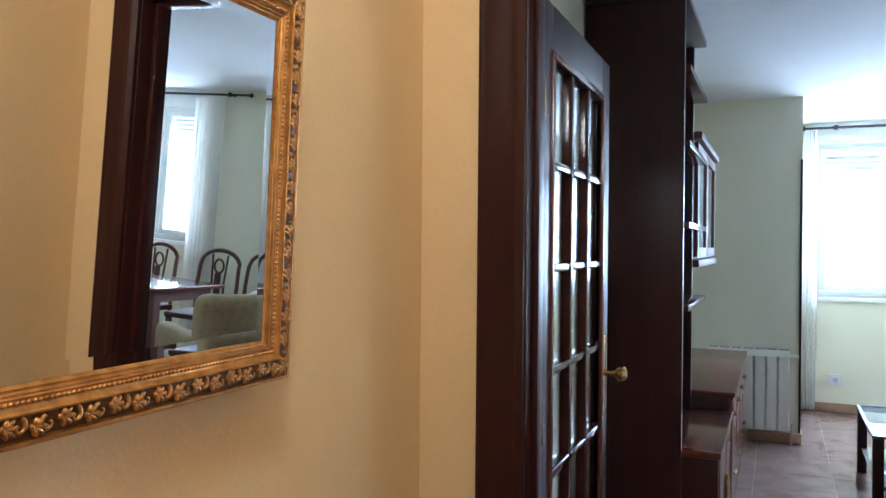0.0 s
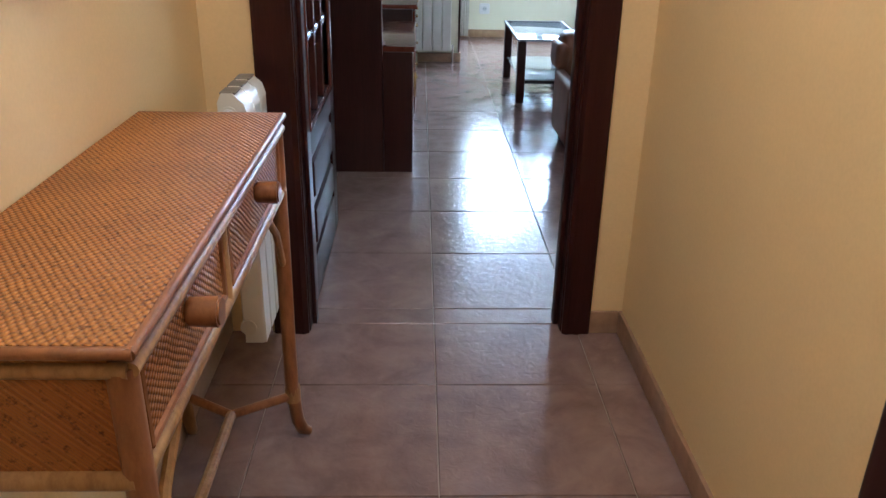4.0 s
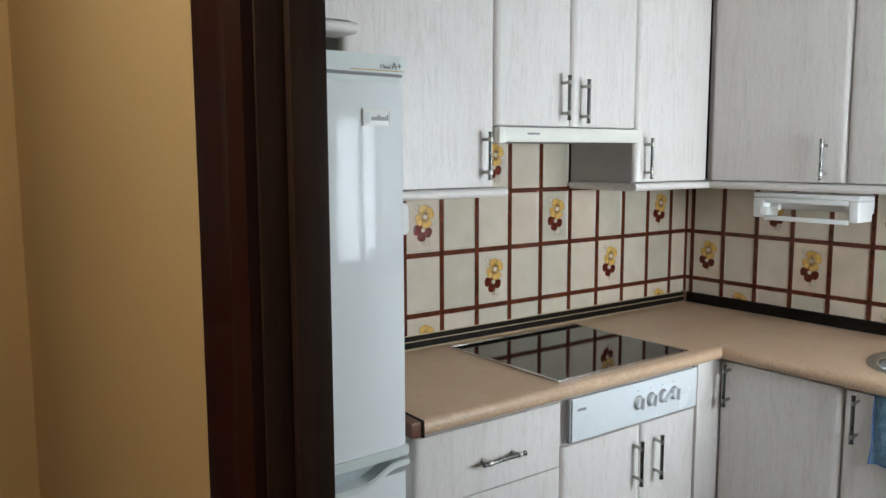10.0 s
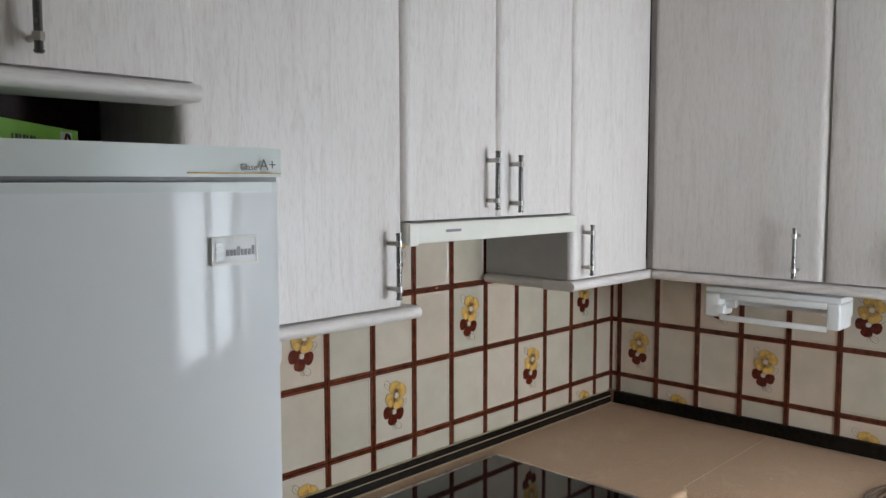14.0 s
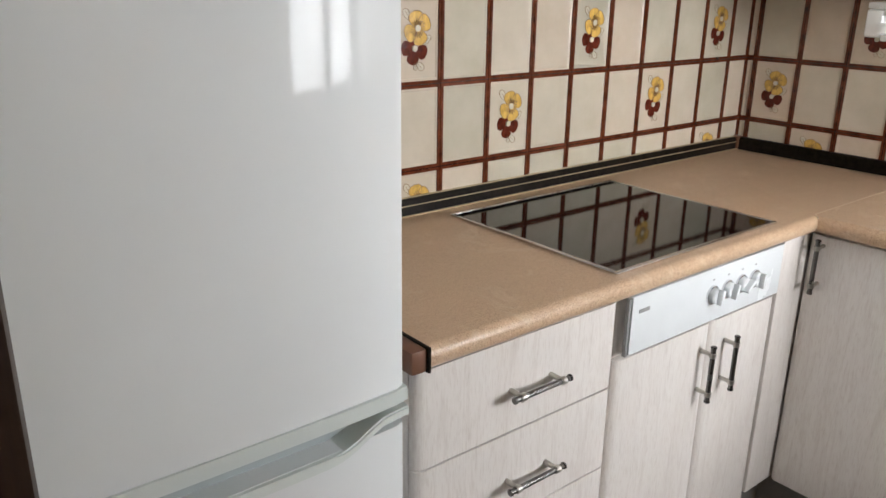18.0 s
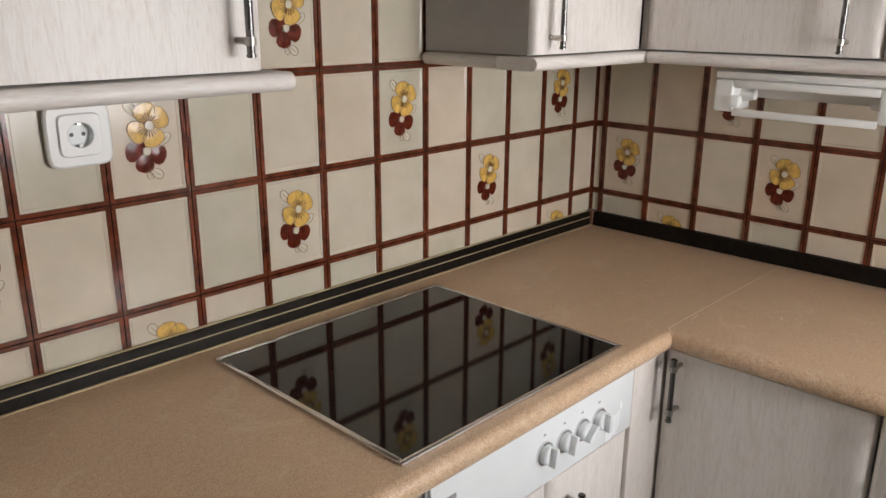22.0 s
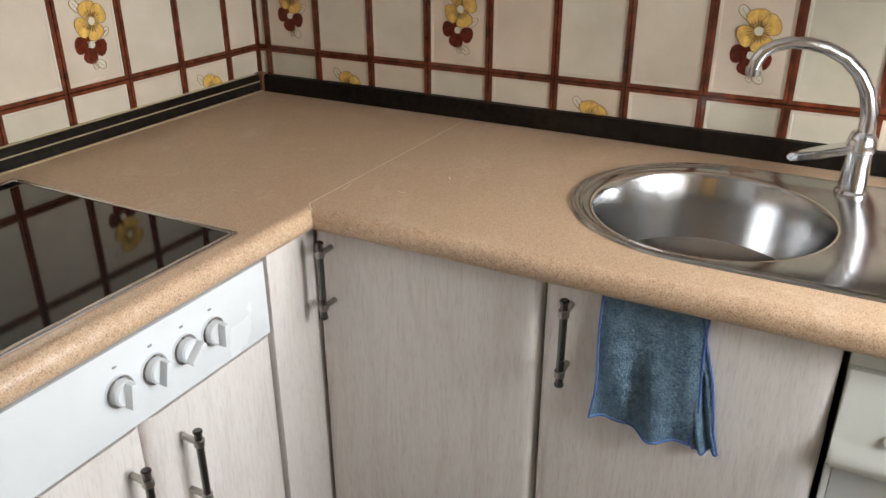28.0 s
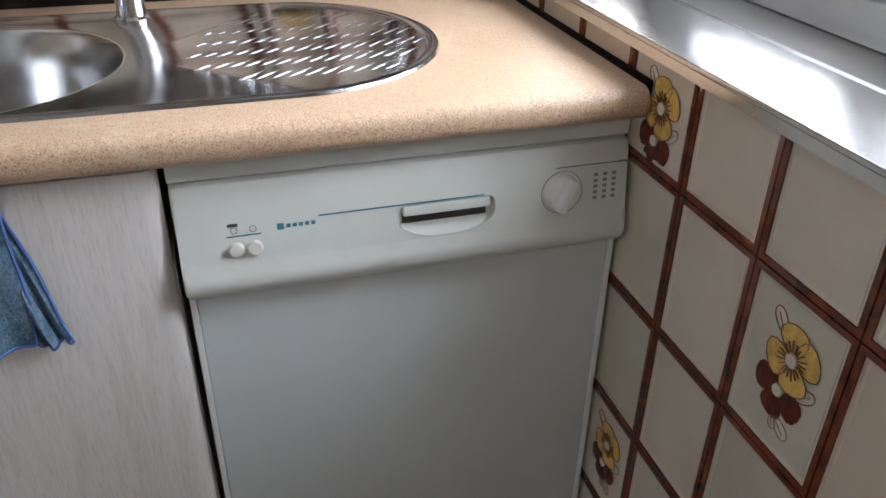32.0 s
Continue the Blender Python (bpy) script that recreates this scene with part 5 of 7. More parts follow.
for by in (1.530, 1.508):
    part("symbol", moved(tube([(0.004 * math.cos(t), 0.004 * math.sin(t), 0) for t in (2 * math.pi * i / 10 for i in range(10))], 0.0006, 5, True), on_panel(by, 0.762, 0.0005)), M["ink_grey"], cpn)
flat(0.008, 0.008, 0.001, 1.476, 0.7605, 0.0005, "ink_blue", "logo_mark", bev=0.003)
for i in range(5):
    flat(0.0050, 0.0046, 0.0008, 1.4665 - 0.0074 * i, 0.7605, 0.0005, "ink_blue", "logo_bar")
flat(0.21, 0.0016, 0.0008, 1.325, 0.7685, 0.0005, "ink_blue", "line")
def half_moon(w, top, low, n=14):
    """D-shaped outline: nearly straight above, bowed below, with round ends."""
    out = [(w * math.cos(math.pi * k / n), -low * math.sin(math.pi * k / n) ** 0.8) for k in range(n + 1)]
    return out + [(-w * 0.97, top * 0.7), (-w * 0.88, top), (w * 0.88, top), (w * 0.97, top * 0.7)]
GP = on_panel(1.268, 0.750)
cut(cpn, moved(prism(half_moon(0.064, 0.017, 0.029), "z", -0.017, 0.03), GP))
cpn.data.set_sharp_from_angle(angle=radians(35))
def grip_slope():
    """The scooped lower half of the grip, from its shaded slot out to the panel's face."""
    bm = bmesh.new()
    n = 14
    rows = []
    for q in (0.0, 0.35, 0.7, 1.0):
        rows.append([bm.verts.new((0.0637 * math.cos(math.pi * k / n) * (0.90 + 0.10 * q), -0.012 - (0.0167 * math.sin(math.pi * k / n) ** 0.8) * q, -0.0165 + 0.0160 * q ** 1.5)) for k in range(n + 1)])
    for p, r in zip(rows, rows[1:]):
        for k in range(n):
            bm.faces.new((p[k], p[k + 1], r[k + 1], r[k]))
    bmesh.ops.remove_doubles(bm, verts=bm.verts[:], dist=0.0002)
    return bm
part("grip_scoop", moved(grip_slope(), GP), M["dish_panel"], cpn, "smooth scooped grip")
# dark sheet that paints the shade in the pocket under the bar
part("grip_slot_shade", moved(box(-0.056, 0.056, -0.0135, 0.005, -0.0168, -0.0150), GP), M["ink"], cpn, "shade behind the grip bar, put in as a dark sheet")
part("grip_bar", moved(box(-0.0575, 0.0575, 0.0015, 0.0155, -0.0160, 0.0006, 0.0025, 3), GP), M["dish_panel"], cpn)
# grey ring standing in for the dial's shadow on the panel
part("dial_shade", moved(lathe([(0.0275, 0.0006), (0.0292, 0.0006), (0.0292, -0.002)], (0, 0, 0), 28), on_panel(1.112, 0.758)), M["ink_grey"], cpn, "shadow round the dial, put in as a grey ring")
dial = part("dial", moved(lathe([(0, 0.009), (0.020, 0.009), (0.0245, 0.005), (0.026, 0), (0.028, 0.0008), (0.028, -0.002)], (0, 0, 0), 28), on_panel(1.112, 0.758)), M["white_pvc"], cpn, "white programme dial")
part("dial_grip", moved(box(-0.007, 0.007, -0.023, 0.023, 0.007, 0.024, 0.005, 3), on_panel(1.112, 0.758) @ Matrix.Rotation(radians(-25), 4, "Z")), M["white_pvc"], dial)
flat(0.095, 0.0012, 0.0008, 1.075, 0.792, 0.0005, "ink_blue", "line")
for r in range(5):
    for c_ in range(3):
        flat(0.0055, 0.004, 0.0008, 1.064 - 0.013 * c_, 0.777 - 0.008 * r, 0.0005, "ink_grey", "mark")
flat(0.018, 0.003, 0.0008, 1.024, 0.792, 0.0005, "ink_grey", "mark")

# ---------------------------------------------------------------- paper roll holder under the wall cabinet
ph = thing("roll_holder", (3.86, 2.42, 1.33), "white plastic kitchen roll holder under the cabinet", "roll holder")
PY0, PY1 = 2.13, 2.505
part("back_plate", box(3.905, 3.915, PY0, PY1, 1.335, 1.396, 0.003), M["white_pvc"], ph)
part("top_plate", box(3.815, 3.915, PY0, PY1, 1.380, 1.3965, 0.004), M["white_pvc"], ph)
for y0, y1 in ((PY1 - 0.045, PY1), (PY0, PY0 + 0.035)):
    part("bracket", box(3.812, 3.905, y0, y1, 1.308, 1.379, 0.009, 3), M["white_pvc"], ph)
part("boss", box(3.806, 3.83, PY1 - 0.06, PY1 - 0.03, 1.318, 1.345, 0.008), M["white_pvc"], ph)
part("front_bar", box(3.812, 3.822, PY0 + 0.034, PY1 - 0.044, 1.300, 1.316, 0.004), M["white_pvc"], ph)
part("upper_bar", box(3.812, 3.822, PY0 + 0.034, PY1 - 0.044, 1.362, 1.379, 0.003), M["white_pvc"], ph)
part("spindle", cyl((3.86, PY1 - 0.046, 1.345), (3.86, PY1 - 0.075, 1.345), 0.016, 0.012), M["white_pvc"], ph)
part("spindle", cyl((3.86, PY0 + 0.036, 1.345), (3.86, PY0 + 0.06, 1.345), 0.016, 0.012), M["white_pvc"], ph)

# ---------------------------------------------------------------- wall socket by the hob
def socket(name, m, label):
    s = thing(name, tuple(m.translation), label, "socket")
    def ring(outer, inner, z0, z1, name, mat):
        """A flat plate with a round opening."""
        bm = bmesh.new()
        n = 48
        loops = []
        for rr, z in ((1.0, z0), (1.0, z1 - 0.003), (0.94, z1), (None, z1), (None, z0)):
            row = []
            for i in range(n):
                t = 2 * math.pi * i / n
                if rr is None:
                    p = (inner * math.cos(t), inner * math.sin(t))
                else:
                    c, d = math.cos(t), math.sin(t)
                    q = outer * rr / (abs(c) ** 7 + abs(d) ** 7) ** (1 / 7)
                    p = (q * c, q * d)
                row.append(bm.verts.new((p[0], p[1], z)))
            loops.append(row)
        for p, q in zip(loops, loops[1:]):
            for i in range(n):
                bm.faces.new((p[i], p[(i + 1) % n], q[(i + 1) % n], q[i]))
        return part(name, moved(bm, m), M[mat], s)
    ring(0.0515, 0.0215, 0.001, 0.012, "plate", "white_pvc")
    ring(0.0345, 0.0212, 0.012, 0.0165, "insert", "white_pvc")
    # the white well takes a greyer colour for the shade inside it
    part("shaded_well", moved(lathe([(0.0212, 0.0165), (0.0200, 0.0160), (0.0192, 0.0030), (0, 0.0030)], (0, 0, 0), 28), m), M["dish"], s)
    for u in (-0.0095, 0.0095):
        part("hole", moved(cyl((u, 0, 0.003), (u, 0, 0.0036), 0.0034, seg=10), m), M["ink"], s)
    for v in (-0.0175, 0.0175):
        part("clip", moved(box(-0.003, 0.003, v - 0.0016, v + 0.0016, 0.003, 0.013), m), M["handle_end"], s)
    return s
socket("wall_socket", Matrix.Translation((2.602, YW - 0.003, 1.329)) @ Matrix.Rotation(radians(90), 4, "X"), "white wall socket on the tiles under the cabinet")

# ---------------------------------------------------------------- boiler and pipes
bo = thing("boiler", (3.93, 1.28, 1.25), "white wall-hung gas boiler beside the cabinet", "boiler")
part("casing", box(3.76, XW - 0.002, 1.06, 1.505, 1.25, 2.02, 0.012, 3), M["white_pvc"], bo)
part("base_plate", box(3.78, XW - 0.01, 1.07, 1.495, 1.235, 1.249), M["kick"], bo)
part("flue", cyl((3.95, 1.28, 2.015), (3.95, 1.28, CEIL - 0.002), 0.05), M["white_pvc"], bo)
for y, r, mat in ((1.43, 0.011, "copper"), (1.325, 0.011, "copper"), (1.205, 0.011, "rod")):
    p = thing("pipe", (4.08, y, COUNTER), "dark painted pipe under the boiler", "pipe", "boiler pipes")
    part("tube", cyl((4.072, y, COUNTER + (0.001 if y > 1.3 else 0.055)), (4.072, y, 1.234), r, seg=12), M[mat], p)
    part("nut", cyl((4.072, y, 1.205), (4.072, y, 1.23), r + 0.007, seg=6), M["handle_end"], p)
    if y == 1.205:
        part("valve", cyl((4.05, y, 1.02), (4.095, y, 1.02), 0.018, seg=16, bev=0.003), M["chrome"], p)
        part("valve_lever", box(4.036, 4.046, y - 0.006, y + 0.006, 1.0, 1.045, 0.003), M["chrome"], p)
        part("elbow", tube([(4.072, y, COUNTER + 0.056), (4.068, y - 0.02, COUNTER + 0.054), (4.055, y - 0.10, COUNTER + 0.058), (4.045, YS + 0.055, COUNTER + 0.052), (4.02, YS + 0.038, COUNTER + 0.046), (3.98, YS + 0.034, COUNTER + 0.040), (3.945, YS + 0.034, COUNTER + 0.034)], 0.012, 10), M["upstand"], p)
        part("fitting", cyl((3.995, YS + 0.034, COUNTER + 0.040), (3.935, YS + 0.034, COUNTER + 0.032), 0.0195, seg=14, bev=0.003), M["upstand"], p, "black rubber pipe end")

# ---------------------------------------------------------------- window sill
si = thing("window_sill", ((WX0 + WX1) / 2, YS - 0.1, WZ0), "polished aluminium sill with a folded ridge under the window", "sill")
part("plate", box(WX0 + 0.001, WX1 - 0.001, YS - 0.324, YS + 0.010, WZ0 - 0.003, WZ0 + 0.004, 0.0015), M["alu"], si)
part("front_fold", box(WX0 + 0.001, WX1 - 0.001, YS + 0.0065, YS + 0.010, WZ0 - 0.016, WZ0 - 0.003), M["alu"], si)
RY = YS - 0.127
part("ridge", prism([(RY - 0.003, WZ0 + 0.004), (RY - 0.0012, WZ0 + 0.0062), (RY + 0.0012, WZ0 + 0.0062), (RY + 0.003, WZ0 + 0.004)], "x", WX0 + 0.002, WX1 - 0.002), M["chrome"], si)

# ---------------------------------------------------------------- hall: gilt mirror, leaning out at the top
MY0, MY1, MH, MLEAN = 1.45, 2.394, 0.585, 2.6
MM = Matrix.Translation((HX0 + 0.052, 0, 1.207)) @ Matrix.Rotation(radians(MLEAN), 4, "Y")
mi = thing("wall_mirror", (HX0 + 0.02, (MY0 + MY1) / 2, 1.212), "wall mirror in a carved and gilded antique frame", "mirror")
def frame_ring(y0, y1, z0, z1, prof):
    """Mitred frame: prof is pairs of inset and height."""
    bm = bmesh.new()
    rings = []
    for i, h in prof:
        rings.append([bm.verts.new((h, y, z)) for y, z in ((y0 + i, z0 + i), (y1 - i, z0 + i), (y1 - i, z1 - i), (y0 + i, z1 - i))])
    for a, b in zip(rings, rings[1:]):
        for k in range(4):
            bm.faces.new((a[k], a[(k + 1) % 4], b[(k + 1) % 4], b[k]))
    return bm
part("back_board", moved(box(-0.045, 0.006, MY0 + 0.01, MY1 - 0.01, 0.01, MH - 0.01), MM), M["gilt_dark"], mi)
part("outer_moulding", moved(frame_ring(MY0, MY1, 0, MH, [(0, 0.0), (0, 0.016), (0.002, 0.019), (0.006, 0.019), (0.008, 0.015)]), MM), M["gilt"], mi)
part("hollow", moved(frame_ring(MY0, MY1, 0, MH, [(0.008, 0.015), (0.015, 0.0185), (0.025, 0.0195), (0.032, 0.017)]), MM), M["gilt_dark"], mi)
part("inner_moulding", moved(frame_ring(MY0, MY1, 0, MH, [(0.032, 0.017), (0.033, 0.0225), (0.035, 0.0225), (0.038, 0.0190), (0.0425, 0.0172), (0.048, 0.0175), (0.050, 0.0185), (0.052, 0.0165), (0.054, 0.0165), (0.056, 0.0138), (0.059, 0.0138), (0.061, 0.0115), (0.063, 0.0110)]), MM), M["gilt"], mi)
def scroll_unit(s):
    """One repeat of the carving: a curled stem with a fan of leaf lobes; runs along y, stands out along x."""
    bits = []
    stem = []
    for k in range(13):
        t = k / 12
        r, a = 0.0095 * (1 - 0.72 * t), s * (0.3 + 5.2 * t)
        stem.append((0.003 + 0.002 * t, -0.012 + r * math.sin(a) * 0.95, s * 0.001 + r * math.cos(a)))
    bits.append(tube(stem, [0.0030 - 0.0012 * k / 12 for k in range(13)], 6))
    for k, (ang, ln) in enumerate(((-62, 0.012), (-32, 0.017), (-4, 0.019), (26, 0.016), (58, 0.011))):
        d = radians(ang)
        c = Vector((0.0032, 0.004 + 0.5 * ln * math.cos(d), s * -0.002 + 0.5 * ln * math.sin(d)))
        lobe = ball((0, 0, 0), 1.0, 8, (0.0032, ln * 0.55, 0.0031))
        bits.append(moved(lobe, Matrix.Translation(c) @ Matrix.Rotation(d, 4, "X")))
    bits.append(ball((0.0035, 0.003, s * -0.002), 0.0036, 8))
    return join(*bits)
proto = {}
for s in (1, -1):
    me = bpy.data.meshes.new("carved_scroll")
    b_ = scroll_unit(s)
    bmesh.ops.recalc_face_normals(b_, faces=b_.faces)
    b_.to_mesh(me)
    b_.free()
    me.materials.append(M["gilt_leaf"])
    for p in me.polygons:
        p.use_smooth = True
    proto[s] = me
def carve(m, side):
    ob = new("carved_scroll", proto[side])
    ob.parent = mi
    ob.matrix_parent_inverse = Matrix.Translation(-ORIGIN[mi.name])
    ob.matrix_basis = MM @ m
n_y, n_z = 26, 16
for k in range(n_y):
    y = MY0 + 0.034 + (MY1 - MY0 - 0.068) * (k + 0.5) / n_y
    carve(Matrix.Translation((0.0165, y, 0.021)), 1 if k % 2 else -1)
    carve(Matrix.Translation((0.0165, y, MH - 0.021)) @ Matrix.Rotation(radians(180), 4, "X"), 1 if k % 2 else -1)
for k in range(n_z):
    z = 0.034 + (MH - 0.068) * (k + 0.5) / n_z
    carve(Matrix.Translation((0.0165, MY0 + 0.021, z)) @ Matrix.Rotation(radians(-90), 4, "X"), 1 if k % 2 else -1)
    carve(Matrix.Translation((0.0165, MY1 - 0.021, z)) @ Matrix.Rotation(radians(90), 4, "X"), 1 if k % 2 else -1)
for yy in (MY0 + 0.02, MY1 - 0.02):
    for zz in (0.02, MH - 0.02):
        part("corner_leaf", moved(join(*[moved(ball((0, 0, 0), 1.0, 8, (0.004, 0.012, 0.0042)), Matrix.Rotation(radians(q), 4, "X") @ Matrix.Translation((0, 0.006, 0))) for q in (0, 60, 120, 180, 240, 300)]), MM @ Matrix.Translation((0.0185, yy, zz))), M["gilt_leaf"], mi)
# fine rope beading inside the carving
beads = []
ins = 0.0455
for u0, u1, at_ in ((MY0 + ins, MY1 - ins, lambda u: ((u, ins), (u, MH - ins))), (ins, MH - ins, lambda u: ((MY0 + ins, u), (MY1 - ins, u)))):
    cnt = int((u1 - u0) / 0.0068)
    for k in range(cnt + 1):
        for yy, zz in at_(u0 + (u1 - u0) * k / cnt):
            beads.append((yy, zz))
one = ball((0, 0, 0), 1.0, 6, (0.0026, 0.0036, 0.0022))
one.verts.ensure_lookup_table()
bv, bf = [v.co.copy() for v in one.verts], [[v.index for v in f.verts] for f in one.faces]
one.free()
rope = bpy.data.meshes.new("rope_bead")
tw_ = Matrix.Rotation(radians(35), 3, "X")
rope.from_pydata([tuple(MM @ (tw_ @ v + Vector((0.0180, yy, zz)))) for yy, zz in beads for v in bv], [], [[q + len(bv) * n for q in f] for n in range(len(beads)) for f in bf])
rope.materials.append(M["gilt"])
for p in rope.polygons:
    p.use_smooth = True
ro = new("rope_bead", rope)
ro.parent = mi
ro.matrix_parent_inverse = Matrix.Translation(-ORIGIN[mi.name])
tagged(ro, kind="stuff")
gl = bmesh.new()
gi, go = 0.063, 0.078
rv = []
for ins, hh in ((gi, 0.0105), (go, 0.0099)):
    rv.append([gl.verts.new((hh, yy, zz)) for yy, zz in ((MY0 + ins, ins), (MY1 - ins, ins), (MY1 - ins, MH - ins), (MY0 + ins, MH - ins))])
for k in range(4):
    gl.faces.new((rv[0][k], rv[0][(k + 1) % 4], rv[1][(k + 1) % 4], rv[1][k]))
gl.faces.new(rv[1])
part("mirror_glass", moved(gl, MM), M["mirror"], mi, smooth=False)

# ---------------------------------------------------------------- rattan console table
TX0, TX1, TY0, TY1, TZT = HX0 + 0.004, 0.638, 1.545, 2.50, 0.822
TYM = 1.972
ta = thing("console_table", ((TX0 + TX1) / 2, (TY0 + TY1) / 2, 0), "woven rattan console table with two drawers and cane legs", "table")
part("tabletop", box(TX0, TX1 - 0.006, TY0 + 0.006, TY1 - 0.006, TZT - 0.016, TZT, 0.003), M["rattan"], ta)
for p, q in (((TX1 - 0.004, TY0, TZT - 0.0085), (TX1 - 0.004, TY1, TZT - 0.0085)), ((TX0, TY0 + 0.004, TZT - 0.0085), (TX1, TY0 + 0.004, TZT - 0.0085)), ((TX0, TY1 - 0.004, TZT - 0.0085), (TX1, TY1 - 0.004, TZT - 0.0085))):
    part("edge_cane", cyl(p, q, 0.0075, seg=12), M["cane_red"], ta, "varnished cane edging")
for p, q in (((TX1 - 0.008, TY0 + 0.01, TZT - 0.032), (TX1 - 0.008, TY1 - 0.01, TZT - 0.032)), ((TX0, TY0 + 0.01, TZT - 0.032), (TX1 - 0.01, TY0 + 0.01, TZT - 0.032))):
    part("edge_cane", cyl(p, q, 0.009, seg=12), M["cane"], ta)
part("end_panel", box(TX0 + 0.01, TX1 - 0.03, TY0 + 0.010, TY0 + 0.022, 0.647, TZT - 0.02, 0.003), M["rattan"], ta, "woven rattan end panel")
part("end_panel", box(TX0 + 0.01, TX1 - 0.03, TY1 - 0.022, TY1 - 0.010, 0.647, TZT - 0.02, 0.003), M["rattan"], ta)
part("back_panel", box(TX0 + 0.004, TX0 + 0.014, TY0 + 0.022, TY1 - 0.022, 0.647, TZT - 0.02), M["rattan"], ta)
part("bottom_board", box(TX0 + 0.014, TX1 - 0.05, TY0 + 0.022, TY1 - 0.022, 0.647, 0.657), M["cane_red"], ta)
for a, b in ((TY0 + 0.045, TYM - 0.022), (TYM + 0.022, TY1 - 0.045)):
    dr = part("drawer_front", box(TX1 - 0.032, TX1 - 0.014, a, b, 0.672, TZT - 0.046, 0.003), M["rattan"], ta, "woven rattan drawer front")
    for p, q in (((TX1 - 0.014, a, 0.672), (TX1 - 0.014, b, 0.672)), ((TX1 - 0.014, a, TZT - 0.046), (TX1 - 0.014, b, TZT - 0.046)), ((TX1 - 0.014, a, 0.672), (TX1 - 0.014, a, TZT - 0.046)), ((TX1 - 0.014, b, 0.672), (TX1 - 0.014, b, TZT - 0.046))):
        part("beading", cyl(p, q, 0.006, seg=8), M["cane_red"], dr)
    m_ = (a + b) / 2
    part("knob", cyl((TX1 - 0.014, m_, 0.742), (TX1 + 0.030, m_, 0.742), 0.019, 0.021, seg=18, bev=0.003), M["cane_red"], dr, "turned wooden knob")
part("front_rail", cyl((TX1 - 0.02, TY0 + 0.02, 0.652), (TX1 - 0.02, TY1 - 0.02, 0.652), 0.014, seg=12), M["cane"], ta)
part("front_stile", cyl((TX1 - 0.018, TYM, 0.655), (TX1 - 0.018, TYM, TZT - 0.03), 0.012, seg=12), M["cane"], ta)
part("end_rail", cyl((TX0 + 0.01, TY0 + 0.014, 0.652), (TX1 - 0.02, TY0 + 0.014, 0.652), 0.014, seg=12), M["cane"], ta)
part("end_rail", cyl((TX0 + 0.01, TY1 - 0.014, 0.652), (TX1 - 0.02, TY1 - 0.014, 0.652), 0.014, seg=12), M["cane"], ta)
for x, sx in ((TX0 + 0.02, 0), (TX1 - 0.02, 1)):
    for y, sy in ((TY0 + 0.018, -1), (TY1 - 0.018, 1)):
        pts = [(x, y, TZT - 0.03), (x, y, 0.5), (x, y - sy * 0.006, 0.30), (x, y - sy * 0.004, 0.16), (x + 0.006 * sx, y + sy * 0.006, 0.06), (x + 0.016 * sx, y + sy * 0.018, 0.022), (x + 0.03 * sx, y + sy * 0.026, 0.011)]
        part("leg", tube(pts, [0.017, 0.017, 0.016, 0.016, 0.016, 0.015, 0.011], 12), M["cane_red" if sx else "cane"], ta)
        part("binding", cyl((x, y, 0.12), (x, y, 0.16), 0.019, seg=12), M["cane"], ta)
part("stretcher", tube([(TX0 + 0.02, TY1 - 0.02, 0.135), ((TX0 + TX1) / 2, TY1 - 0.10, 0.135), (TX1 - 0.02, TY1 - 0.02, 0.135)], 0.011, 10), M["cane_red"], ta)
part("stretcher", tube([(TX0 + 0.02, TY0 + 0.02, 0.135), ((TX0 + TX1) / 2, TY0 + 0.10, 0.135), (TX1 - 0.02, TY0 + 0.02, 0.135)], 0.011, 10), M["cane_red"], ta)
part("long_stretcher", cyl(((TX0 + TX1) / 2, TY0 + 0.10, 0.135), ((TX0 + TX1) / 2, TY1 - 0.10, 0.135), 0.012, seg=10), M["cane"], ta)
for sy, y in ((1, TY1 - 0.05), (-1, TY0 + 0.05)):
    part("brace", tube([(TX1 - 0.02, y + sy * 0.03, 0.47), (TX1 - 0.02, y - sy * 0.03, 0.58), (TX1 - 0.02, y - sy * 0.11, 0.642)], 0.008, 8), M["cane"], ta)

